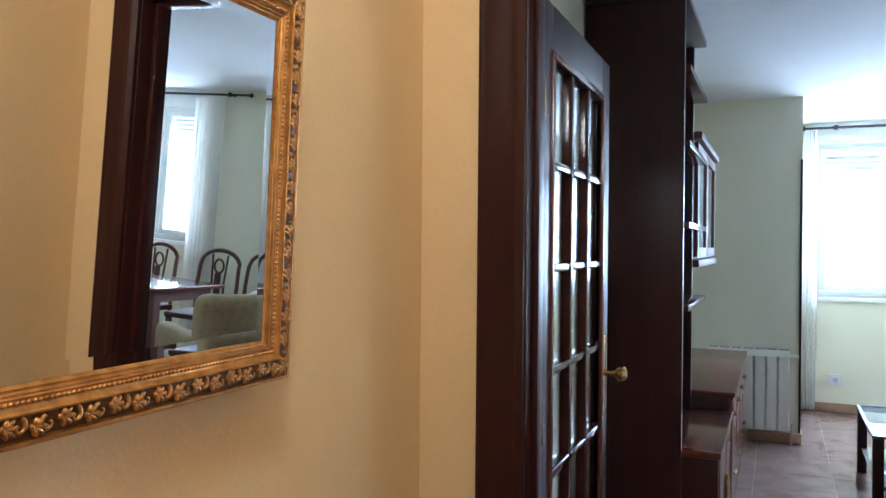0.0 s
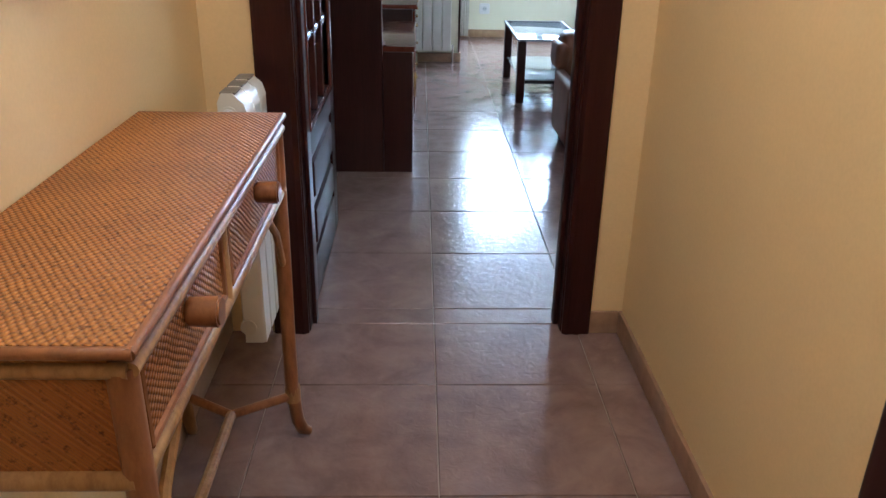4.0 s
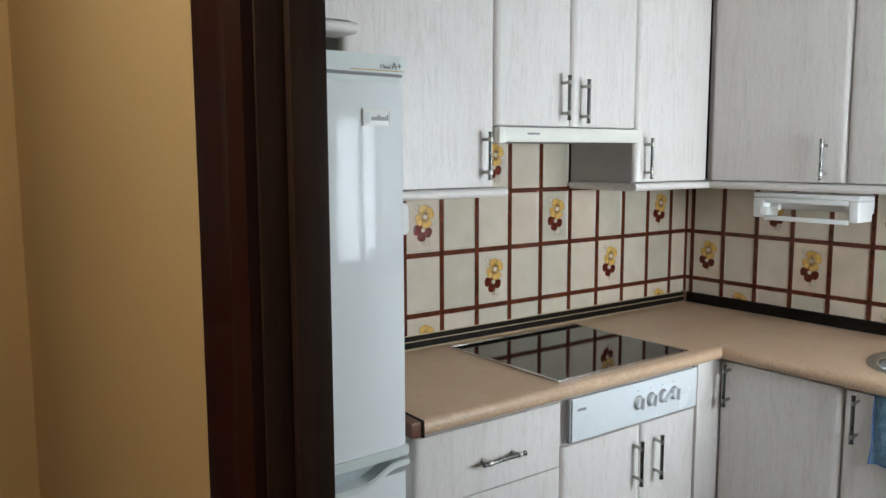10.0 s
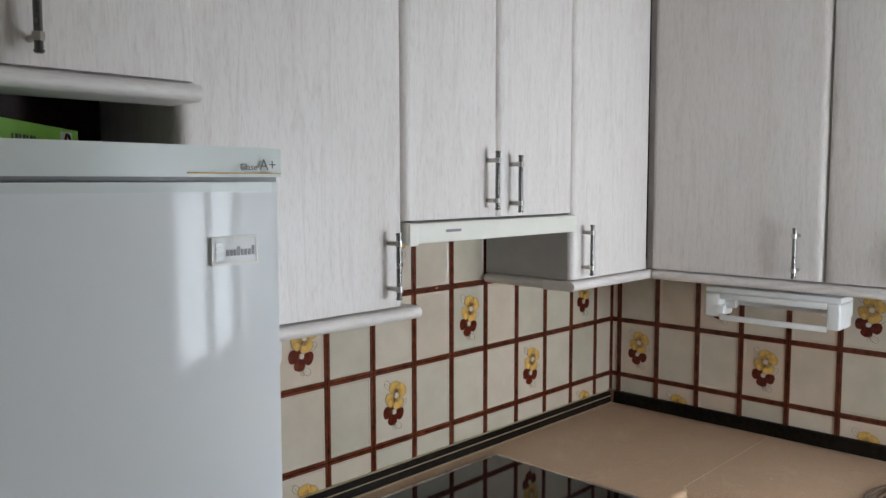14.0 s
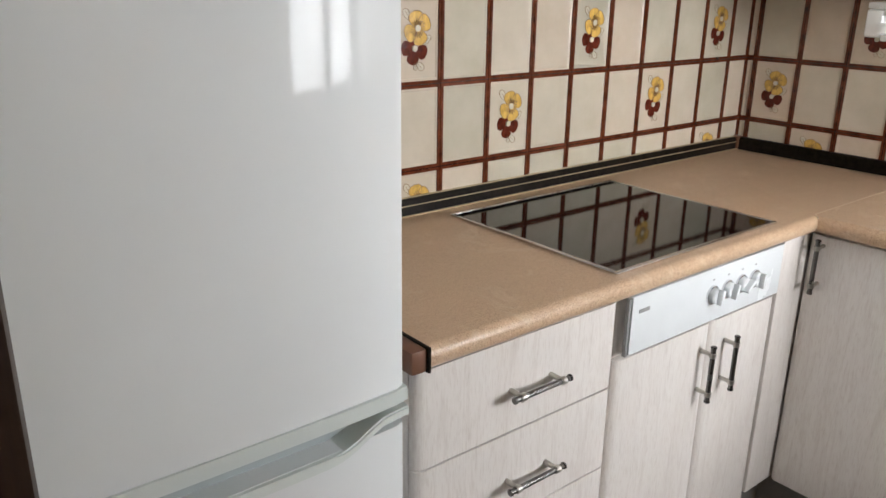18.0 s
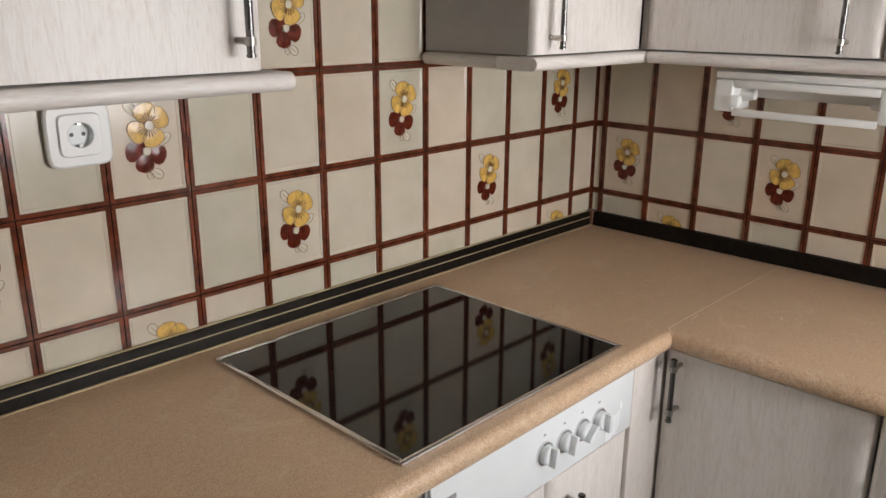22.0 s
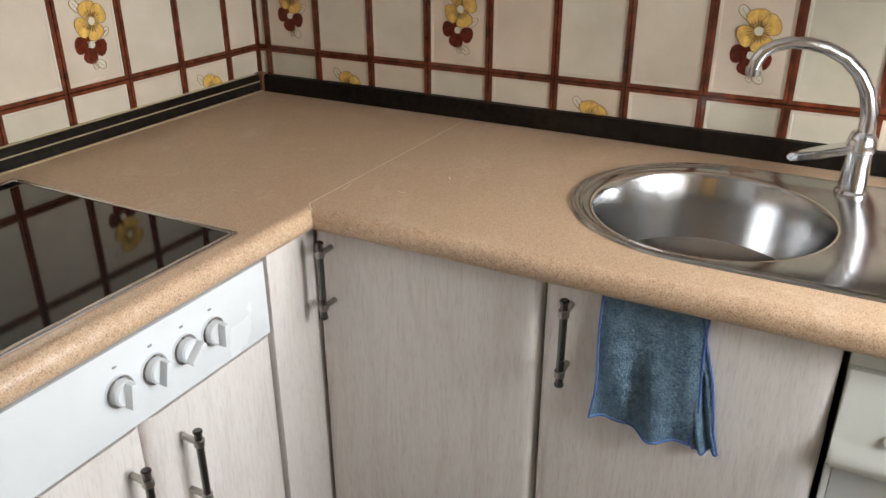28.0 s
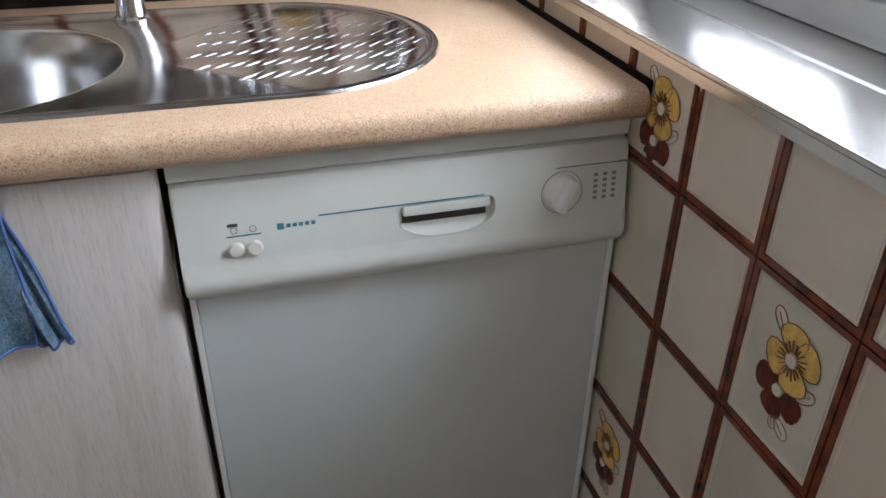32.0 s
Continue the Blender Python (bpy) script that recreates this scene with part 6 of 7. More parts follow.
# ---------------------------------------------------------------- radiators
def radiator(name, at, n, label, pitch=0.08, height=0.58, turn=0, valve=1, off=0.0):
    """Aluminium column radiator, sections along its own x, back at y = 0."""
    r = thing(name, (0, 0, 0), label, "radiator")
    for k in range(n):
        x = k * pitch
        prof = [(x + 0.003, 0.035), (x + 0.003, 0.080), (x + 0.008, 0.088), (x + pitch - 0.008, 0.088), (x + pitch - 0.003, 0.080), (x + pitch - 0.003, 0.035)]
        bm = prism([(a, -b) for a, b in prof], "z", 0, height - 0.05)
        s = part("section", bm, M["radiator"], r)
        top = prism([(-0.088, height - 0.05), (-0.080, height - 0.022), (-0.055, height), (-0.03, height), (-0.02, height - 0.02), (-0.02, height - 0.05)], "x", x + 0.003, x + pitch - 0.003)
        part("section_top", top, M["radiator"], s)
        # flat dark patches paint the shaded openings in the solid top
        for q in range(2):
            part("grille", box(x + 0.009 + 0.033 * q, x + 0.038 + 0.033 * q, -0.062, -0.026, height - 0.003, height + 0.001), M["kick"], s)
        part("core", cyl((x + pitch / 2, -0.045, 0.03), (x + pitch / 2, -0.045, height - 0.04), 0.022, seg=10), M["radiator"], s)
    part("header_pipe", cyl((0, -0.045, height - 0.05), (n * pitch, -0.045, height - 0.05), 0.021, seg=12), M["radiator"], r)
    part("header_pipe", cyl((0, -0.045, 0.045), (n * pitch, -0.045, 0.045), 0.021, seg=12), M["radiator"], r)
    e = n * pitch
    part("plug", cyl((0, -0.045, height - 0.05), (-0.012, -0.045, height - 0.05), 0.016, seg=12, bev=0.003), M["white_pvc"], r)
    if valve:
        part("valve", cyl((e, -0.045, height - 0.05), (e + 0.06, -0.045, height - 0.05), 0.016, 0.019, seg=14, bev=0.003), M["radiator"], r, "round end valve")
        part("tail", cyl((e + 0.012, -0.045, 0.045), (e + 0.012, -0.045, -0.12), 0.009, seg=10), M["chrome"], r)
    for x in (0.5 * e,):
        part("bracket", box(x - 0.01, x + 0.01, -0.036, off - 0.001, 0.30, 0.33), M["radiator"], r)
    r.matrix_basis = Matrix.Translation(at) @ Matrix.Rotation(radians(turn), 4, "Z")
    return r
radiator("radiator", (0.437, 2.665, 0.17), 3, "ivory column radiator on the hall wall beside the doorway", 0.08, 0.65, 90, 1, 0.10)

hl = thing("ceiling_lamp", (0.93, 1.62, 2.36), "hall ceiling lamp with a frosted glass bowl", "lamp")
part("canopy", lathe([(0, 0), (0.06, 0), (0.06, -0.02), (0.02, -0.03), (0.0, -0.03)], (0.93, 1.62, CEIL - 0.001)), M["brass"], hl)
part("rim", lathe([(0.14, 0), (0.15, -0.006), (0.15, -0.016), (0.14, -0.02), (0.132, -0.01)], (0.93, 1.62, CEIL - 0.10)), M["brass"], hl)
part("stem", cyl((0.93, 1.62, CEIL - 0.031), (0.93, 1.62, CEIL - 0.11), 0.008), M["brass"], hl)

# ---------------------------------------------------------------- living room: mahogany wall unit
wu = thing("wall_unit", (0.6, 5.1, 0), "dark mahogany wall unit with open shelves and low cupboards", "wall unit")
UXB = LX0 + 0.01
part("side_panel", box(UXB, 0.745, 4.62, 4.655, 0.0, 2.40, 0.003), M["mahogany"], wu)
part("side_panel", box(UXB, 0.70, 5.46, 5.49, 0.61, 2.40, 0.003), M["mahogany"], wu)
part("top_board", box(UXB, 0.755, 4.60, 5.50, 2.401, 2.43, 0.004), M["mahogany"], wu)
part("back_board", box(UXB, UXB + 0.01, 4.656, 5.459, 0.61, 2.40), M["mahogany"], wu)
for z in (1.165, 1.50, 1.825, 2.13):
    part("shelf", box(UXB + 0.01, 0.765, 4.657, 5.458, z - 0.012, z + 0.012, 0.003), M["mahogany_top"], wu, "shelf with a bright front edge")
part("cupboard", box(UXB, 0.872, 4.657, 5.49, 0.06, 0.585, 0.004), M["mahogany"], wu)
part("side_panel", box(0.7465, 0.885, 4.622, 4.655, 0.0, 0.585, 0.003), M["mahogany"], wu)
part("cupboard_top", join(box(UXB, 0.895, 4.6565, 5.49, 0.586, 0.612, 0.004), box(0.7465, 0.895, 4.618, 4.6575, 0.5865, 0.6115, 0.004)), M["mahogany_top"], wu, "red mahogany cupboard top")
for a, b in ((4.68, 5.07), (5.09, 5.48)):
    d_ = part("cupboard_door", box(0.8725, 0.888, a, b, 0.08, 0.57, 0.004), M["mahogany_top"], wu)
    part("handle", box(0.888, 0.902, b - 0.03 if a < 5 else a + 0.02, b - 0.02 if a < 5 else a + 0.03, 0.28, 0.40, 0.004), M["brass"], d_)
part("plinth", box(UXB, 0.86, 4.657, 5.49, 0.0, 0.058), M["mahogany"], wu)

sb = thing("sideboard", (0.6, 6.3, 0), "red mahogany sideboard with drawers beside the wall unit", "sideboard")
part("body", box(UXB, 0.878, 5.50, 7.2, 0.05, 0.675, 0.004), M["mahogany"], sb)
part("top", box(UXB, 0.905, 5.495, 7.22, 0.676, 0.70, 0.005), M["mahogany_top"], sb, "red mahogany top")
part("plinth", box(UXB, 0.86, 5.52, 7.18, 0.0, 0.049), M["mahogany"], sb)
for k in range(4):
    a = 5.52 + 0.42 * k
    for z0, z1 in ((0.07, 0.44), (0.455, 0.66)):
        d_ = part("drawer_front", box(0.8785, 0.893, a, a + 0.405, z0, z1, 0.004), M["mahogany_top"], sb)
        part("handle", box(0.893, 0.908, a + 0.16, a + 0.245, (z0 + z1) / 2 - 0.006, (z0 + z1) / 2 + 0.006, 0.004), M["brass"], d_)

sc = thing("wall_cabinet", (0.55, 6.2, 1.3), "cherry wall cabinet with glazed doors above the sideboard", "cabinet")
part("body", box(UXB, 0.70, 5.52, 6.7, 1.35, 1.95, 0.004), M["cherry"], sc)
part("cornice", box(UXB, 0.74, 5.50, 6.72, 1.951, 1.99, 0.01), M["cherry"], sc)
part("lower_rail", box(UXB, 0.73, 5.50, 6.72, 1.31, 1.349, 0.008), M["cherry"], sc)
for a in (5.53, 6.12):
    f_ = part("glazed_door", join(box(0.7005, 0.72, a, a + 0.05, 1.36, 1.94, 0.004), box(0.7005, 0.72, a + 0.52, a + 0.57, 1.36, 1.94, 0.004), box(0.7005, 0.72, a + 0.05, a + 0.52, 1.36, 1.41, 0.004), box(0.7005, 0.72, a + 0.05, a + 0.52, 1.89, 1.94, 0.004)), M["cherry"], sc)
    part("pane", box(0.706, 0.71, a + 0.05, a + 0.52, 1.41, 1.89), M["frost"], f_)

radiator("radiator", (0.62, 7.62, 0.105), 7, "white column radiator under the cream wall", 0.08, 0.575, 0)

solo("corner_guard", box(BX - 0.012, BX + 0.004, 7.62 - 0.016, 7.62 - 0.0005, 0.08, 2.05, 0.004), M["mahogany"], "dark wooden guard on the wall corner", "trim")

solo("corner_guard", box(EX - 0.012, EX + 0.004, EY - 0.016, EY - 0.0005, 0.08, 2.05, 0.004), M["mahogany"], "dark wooden guard on the wall corner", "trim")
# ---------------------------------------------------------------- coffee table
ct = thing("coffee_table", (1.95, 6.5, 0), "low glass coffee table with dark legs and a glass shelf", "table")
CX0, CX1, CY0, CY1 = 1.565, 2.0, 6.13, 7.04
for x in (CX0, CX1 - 0.055):
    for y in (CY0, CY1 - 0.055):
        part("leg", box(x, x + 0.055, y, y + 0.055, 0.0, 0.405, 0.005), M["mahogany"], ct)
part("tabletop", box(CX0 + 0.014, CX1 - 0.014, CY0 + 0.014, CY1 - 0.014, 0.402, 0.412, 0.003), M["sheen_glass"], ct, "glass top with its reflected light put in as a pale colour")
part("rim", join(box(CX0 - 0.005, CX1 + 0.005, CY0 - 0.005, CY0 + 0.014, 0.4085, 0.4195, 0.003), box(CX0 - 0.005, CX1 + 0.005, CY1 - 0.014, CY1 + 0.005, 0.4085, 0.4195, 0.003), box(CX0 - 0.005, CX0 + 0.014, CY0 + 0.014, CY1 - 0.014, 0.4085, 0.4195, 0.003), box(CX1 - 0.014, CX1 + 0.005, CY0 + 0.014, CY1 - 0.014, 0.4085, 0.4195, 0.003)), M["rod"], ct, "dark metal rim")
part("shelf", box(CX0 + 0.02, CX1 - 0.02, CY0 + 0.02, CY1 - 0.02, 0.15, 0.158, 0.002), M["sheen_glass"], ct)
for y in (CY0 + 0.012, CY1 - 0.032):
    part("shelf_rail", box(CX0 + 0.055, CX1 - 0.055, y, y + 0.02, 0.13, 0.149), M["rod"], ct)

# ---------------------------------------------------------------- brown leather armchair
def puffy(x0, x1, y0, y1, z0, z1, r):
    return box(x0, x1, y0, y1, z0, z1, r, 4)
ac = thing("armchair", (2.15, 4.9, 0), "brown leather recliner with a padded back and arms", "armchair")
part("base", puffy(1.700, 2.520, 4.50, 5.34, 0.04, 0.34, 0.05), M["leather"], ac)
part("seat_cushion", puffy(1.760, 2.500, 4.70, 5.16, 0.341, 0.48, 0.06), M["leather"], ac)
part("backrest", puffy(2.250, 2.580, 4.62, 5.22, 0.42, 0.76, 0.09), M["leather"], ac)
part("arm", puffy(1.690, 2.450, 5.17, 5.38, 0.30, 0.60, 0.08), M["leather"], ac)
part("arm", puffy(1.690, 2.450, 4.46, 4.67, 0.30, 0.60, 0.08), M["leather"], ac)
part("footrest", puffy(1.645, 1.730, 4.69, 5.15, 0.10, 0.42, 0.04), M["leather"], ac)
part("arm_roll", puffy(1.655, 1.760, 5.16, 5.39, 0.40, 0.55, 0.05), M["leather"], ac)
for x in (1.76, 2.45):
    for y in (4.56, 5.28):
        part("foot", cyl((x, y, 0), (x, y, 0.045), 0.025), M["ink"], ac)

ac.scale.x, ac.location.x = 0.76, 2.03

# ---------------------------------------------------------------- curtains and rods
def curtain(name, x0, x1, y, z0, z1, label, waves=9, amp=0.03):
    bm = bmesh.new()
    n = waves * 10
    rows = []
    for j in range(13):
        v = j / 12
        rows.append([bm.verts.new((x0 + (x1 - x0) * k / n + 0.006 * math.sin(3 * v + k * 0.11), y + amp * (0.6 + 0.4 * v) * math.sin(2 * math.pi * waves * k / n + 0.5 * math.sin(2.2 * v + k * 0.05)), z1 + (z0 - z1) * v)) for k in range(n + 1)])
    for a, b in zip(rows, rows[1:]):
        for k in range(n):
            bm.faces.new((a[k], a[k + 1], b[k + 1], b[k]))
    return solo(name, bm, M["curtain"], label, "curtain", "sheer curtains")
def rod(x0, x1, z, y, wall=LY1):
    r = thing("curtain_rod", ((x0 + x1) / 2, y, z), "dark iron curtain rod above the window", "curtain rod")
    part("pole", cyl((x0, y, z), (x1, y, z), 0.011, seg=12), M["rod"], r)
    for x in (x0, x1):
        part("finial", ball((x, y, z), 0.022, 14), M["rod"], r)
    k = x0 + 0.25
    while k < x1:
        part("bracket", join(box(k - 0.008, k + 0.008, y, wall - 0.001, z - 0.008, z + 0.008), cyl((k, y, z - 0.02), (k, y, z + 0.02), 0.018, seg=12)), M["rod"], r)
        k += 0.88
    return r
rod(BX + 0.04, 3.25, 2.445, LY1 - 0.09)
curtain("curtain", BX + 0.03, 1.40, LY1 - 0.09, 0.02, 2.435, "sheer white curtain drawn beside the window", 6, 0.028)
curtain("curtain", 2.88, 3.22, LY1 - 0.09, 0.02, 2.435, "sheer white curtain drawn beside the window", 7, 0.03)
rod(4.4, 6.1, 2.445, EY - 0.09, EY)
curtain("curtain", 4.70, 5.04, EY - 0.09, 0.02, 2.435, "sheer white curtain drawn beside the window", 8, 0.03)
curtain("curtain", 5.85, 6.08, EY - 0.09, 0.02, 2.435, "sheer white curtain drawn beside the window", 8, 0.03)
socket("wall_socket", Matrix.Translation((1.56, LY1 - 0.001, 0.275)) @ Matrix.Rotation(radians(90), 4, "X"), "white wall socket below the window")

# ---------------------------------------------------------------- ceiling lamp
cl_ = thing("ceiling_lamp", (1.94, 5.35, 2.3), "chrome ceiling lamp with frosted glass bowls", "lamp")
part("canopy", lathe([(0, 0), (0.06, 0), (0.065, -0.02), (0.02, -0.045), (0, -0.045)], (1.94, 5.35, CEIL - 0.001)), M["chrome"], cl_)
part("arm", cyl((1.70, 5.35, CEIL - 0.06), (2.18, 5.35, CEIL - 0.06), 0.012), M["chrome"], cl_)
part("stem", cyl((1.94, 5.35, CEIL - 0.045), (1.94, 5.35, CEIL - 0.06), 0.02), M["chrome"], cl_)
for x in (1.72, 2.16):
    part("bowl", lathe([(0.02, 0.0), (0.06, -0.012), (0.085, -0.04), (0.09, -0.07), (0.085, -0.072), (0.078, -0.045), (0.05, -0.02)], (x, 5.35, CEIL - 0.07)), M["frost"], cl_)
    part("cup", lathe([(0, 0.02), (0.022, 0.015), (0.024, -0.01), (0, -0.012)], (x, 5.35, CEIL - 0.072)), M["chrome"], cl_)

# ---------------------------------------------------------------- what the mirror shows: sofa, lamp, dining set
so = thing("sofa", (2.75, 6.8, 0), "white floral cotton sofa with loose cushions", "sofa")
part("base", puffy(2.36, 3.16, 6.20, 7.42, 0.05, 0.30, 0.05), M["floral"], so)
part("backrest", puffy(2.92, 3.20, 6.20, 7.42, 0.25, 0.80, 0.09), M["floral"], so)
part("arm", puffy(2.34, 3.14, 7.26, 7.50, 0.20, 0.62, 0.10), M["floral"], so)
part("arm", puffy(2.34, 3.14, 6.12, 6.34, 0.20, 0.62, 0.09), M["floral"], so)
for a in (6.35, 6.81):
    part("seat_cushion", puffy(2.33, 2.95, a, a + 0.445, 0.301, 0.45, 0.06), M["floral"], so)
    part("back_cushion", moved(puffy(-0.10, 0.10, -0.225, 0.225, 0.0, 0.46, 0.095), Matrix.Translation((2.86, a + 0.225, 0.45)) @ Matrix.Rotation(radians(12), 4, "Y")), M["floral"], so)
part("skirt", box(2.38, 3.14, 6.18, 7.46, 0.0, 0.06), M["floral"], so)
so.location.x += 0.12
st2 = thing("side_table", (2.95, 8.45, 0), "small pale wooden side table in the window bay", "table")
part("tabletop", box(2.68, 3.20, 8.22, 8.68, 0.60, 0.625, 0.005), M["white_wall"], st2)
for x in (2.70, 3.14):
    for y in (8.24, 8.62):
        part("leg", box(x, x + 0.04, y, y + 0.04, 0, 0.5995, 0.004), M["white_wall"], st2)
LAX, LAY = 2.98, 8.42
la = thing("table_lamp", (LAX, LAY, 0.626), "aged bronze table lamp with a cream shade", "lamp")
part("foot", lathe([(0, 0), (0.085, 0), (0.085, 0.014), (0.05, 0.03), (0.022, 0.05), (0.02, 0.07)], (LAX, LAY, 0.626)), M["bronze"], la)
part("stem", lathe([(0.02, 0.07), (0.05, 0.11), (0.055, 0.15), (0.03, 0.21), (0.018, 0.24), (0.03, 0.26), (0.018, 0.28), (0.014, 0.42), (0.03, 0.44), (0.012, 0.46), (0.012, 0.56), (0, 0.56)], (LAX, LAY, 0.626)), M["bronze"], la)
part("shade", lathe([(0.055, 0.72), (0.10, 0.62), (0.16, 0.50), (0.158, 0.50), (0.098, 0.62), (0.053, 0.72)], (LAX, LAY, 0.626)), M["shade"], la)

dt = thing("dining_table", (4.55, 6.33, 0), "red-brown wooden dining table", "table")
part("tabletop", box(3.90, 5.20, 5.93, 6.73, 0.72, 0.75, 0.008), M["mahogany_top"], dt)
part("apron", box(3.98, 5.12, 6.01, 6.65, 0.63, 0.7195), M["cherry"], dt)
for x in (3.98, 5.05):
    for y in (6.01, 6.58):
        part("leg", prism([(x, y), (x + 0.07, y), (x + 0.07, y + 0.07), (x, y + 0.07)], "z", 0, 0.6295), M["cherry"], dt)

def dining_chair():
    c = thing("dining_chair", (0, 0, 0), "dark red wooden dining chair with an arched back", "chair", "chairs round the table")
    part("seat", box(-0.22, 0.22, -0.21, 0.22, 0.43, 0.475, 0.015, 3), M["cherry"], c)
    for x in (-0.19, 0.19):
        part("front_leg", box(x - 0.02, x + 0.02, 0.16, 0.20, 0, 0.43, 0.004), M["cherry"], c)
        part("rear_leg", tube([(x, -0.24, 0.012), (x, -0.20, 0.44)], 0.018, 8), M["cherry"], c)
    arch = [(-0.19, -0.20, 0.44), (-0.195, -0.22, 0.70), (-0.19, -0.24, 0.85)] + [(0.19 * math.sin(radians(a)), -0.255, 0.87 + 0.13 * math.cos(radians(a))) for a in range(-80, 81, 20)] + [(0.19, -0.24, 0.85), (0.195, -0.22, 0.70), (0.19, -0.20, 0.44)]
    part("back_arch", tube(arch, 0.018, 8), M["cherry"], c)
    for x in (-0.075, 0.075):
        part("splat", tube([(x, -0.20, 0.47), (x * 0.8, -0.23, 0.72), (x, -0.25, 0.96)], 0.010, 8), M["cherry"], c)
    part("splat", box(-0.03, 0.03, -0.225, -0.212, 0.47, 0.80, 0.005), M["cherry"], c)
    part("splat_ring", moved(tube([(0.045 * math.cos(t), 0, 0.06 * math.sin(t)) for t in (2 * math.pi * k / 16 for k in range(16))], 0.010, 8, True), Matrix.Translation((0, -0.235, 0.86))), M["cherry"], c)
    for z in (0.2,):
        part("stretcher", cyl((-0.19, -0.19, z), (-0.19, 0.18, z), 0.011), M["cherry"], c)
        part("stretcher", cyl((0.19, -0.19, z), (0.19, 0.18, z), 0.011), M["cherry"], c)
    return c
dc = dining_chair()
dc.matrix_basis = pose(4.20, 6.82, 0, 0, 0, 172)
copy_thing(dc, pose(3.84, 6.98, 0, 0, 0, 178))
copy_thing(dc, pose(4.85, 6.75, 0, 0, 0, 180))
copy_thing(dc, pose(5.50, 6.30, 0, 0, 0, 90))

oa = thing("armchair", (2.95, 5.62, 0), "beige-olive upholstered armchair with a rounded back", "armchair")
def turned(bm):
    return moved(bm, Matrix.Translation((2.95, 5.62, 0)) @ Matrix.Rotation(radians(-60), 4, "Z"))
part("seat", turned(puffy(-0.33, 0.33, -0.3, 0.36, 0.12, 0.44, 0.07)), M["olive"], oa)
part("backrest", turned(puffy(-0.36, 0.36, -0.40, -0.18, 0.14, 0.88, 0.10)), M["olive"], oa)
part("arm", turned(puffy(-0.40, -0.26, -0.3, 0.34, 0.12, 0.62, 0.06)), M["olive"], oa)
part("arm", turned(puffy(0.26, 0.40, -0.3, 0.34, 0.12, 0.62, 0.06)), M["olive"], oa)
for x in (-0.28, 0.28):
    for y in (-0.25, 0.28):
        part("foot", turned(cyl((x, y, 0), (x, y, 0.121), 0.022)), M["cherry"], oa)
au = thing("air_conditioner", (3.78, 7.55, 2.0), "white wall-mounted air conditioner", "air conditioner")
part("casing", box(3.40, 4.16, EY - 0.20, EY - 0.001, 2.06, 2.33, 0.03, 3), M["white_pvc"], au)
part("louvre", box(3.46, 4.10, EY - 0.205, EY - 0.17, 2.065, 2.09, 0.004), M["dish"], au)

# ---------------------------------------------------------------- glazed wall tiles
TW, TH, G = 0.150, 0.200, 0.0075
def tile_mesh(name, w, h, t=0.008, rim=0.006):
    """A tile facing -y, its base at the lower left corner, with a raised soft edge."""
    bm = bmesh.new()
    def ring(i, y):
        return [bm.verts.new((x, y, z)) for x, z in ((i, i), (w - i, i), (w - i, h - i), (i, h - i))]
    rs = [ring(0, 0), ring(0.0, -t * 0.7), ring(0.002, -t), ring(rim + 0.003, -t), ring(rim + 0.0055, -t * 0.86)]
    for a, b in zip(rs, rs[1:]):
        for k in range(4):
            bm.faces.new((a[k], a[(k + 1) % 4], b[(k + 1) % 4], b[k]))
    bm.faces.new(rs[-1])
    bmesh.ops.recalc_face_normals(bm, faces=bm.faces)
    me = bpy.data.meshes.new(name)
    bm.to_mesh(me)
    bm.free()
    me.materials.append(M["tile"])
    return me

def petal(cx, cz, ang, ln, wd, y):
    bm = bmesh.new()
    n = 12
    c, s = math.cos(ang), math.sin(ang)
    pts = []
    for k in range(n):
        a = 2 * math.pi * k / n
        u = ln * (0.5 + 0.5 * math.cos(a))
        v = wd * 0.5 * math.sin(a) * (0.78 + 0.22 * math.cos(a)) * 1.2
        pts.append((cx + c * u - s * v, cz + s * u + c * v))
    lo = [bm.verts.new((p[0], y, p[1])) for p in pts]
    mid = bm.verts.new((sum(p[0] for p in pts) / n, y - 0.0009, sum(p[1] for p in pts) / n))
    for k in range(n):
        bm.faces.new((lo[k], lo[(k + 1) % n], mid))
    return bm

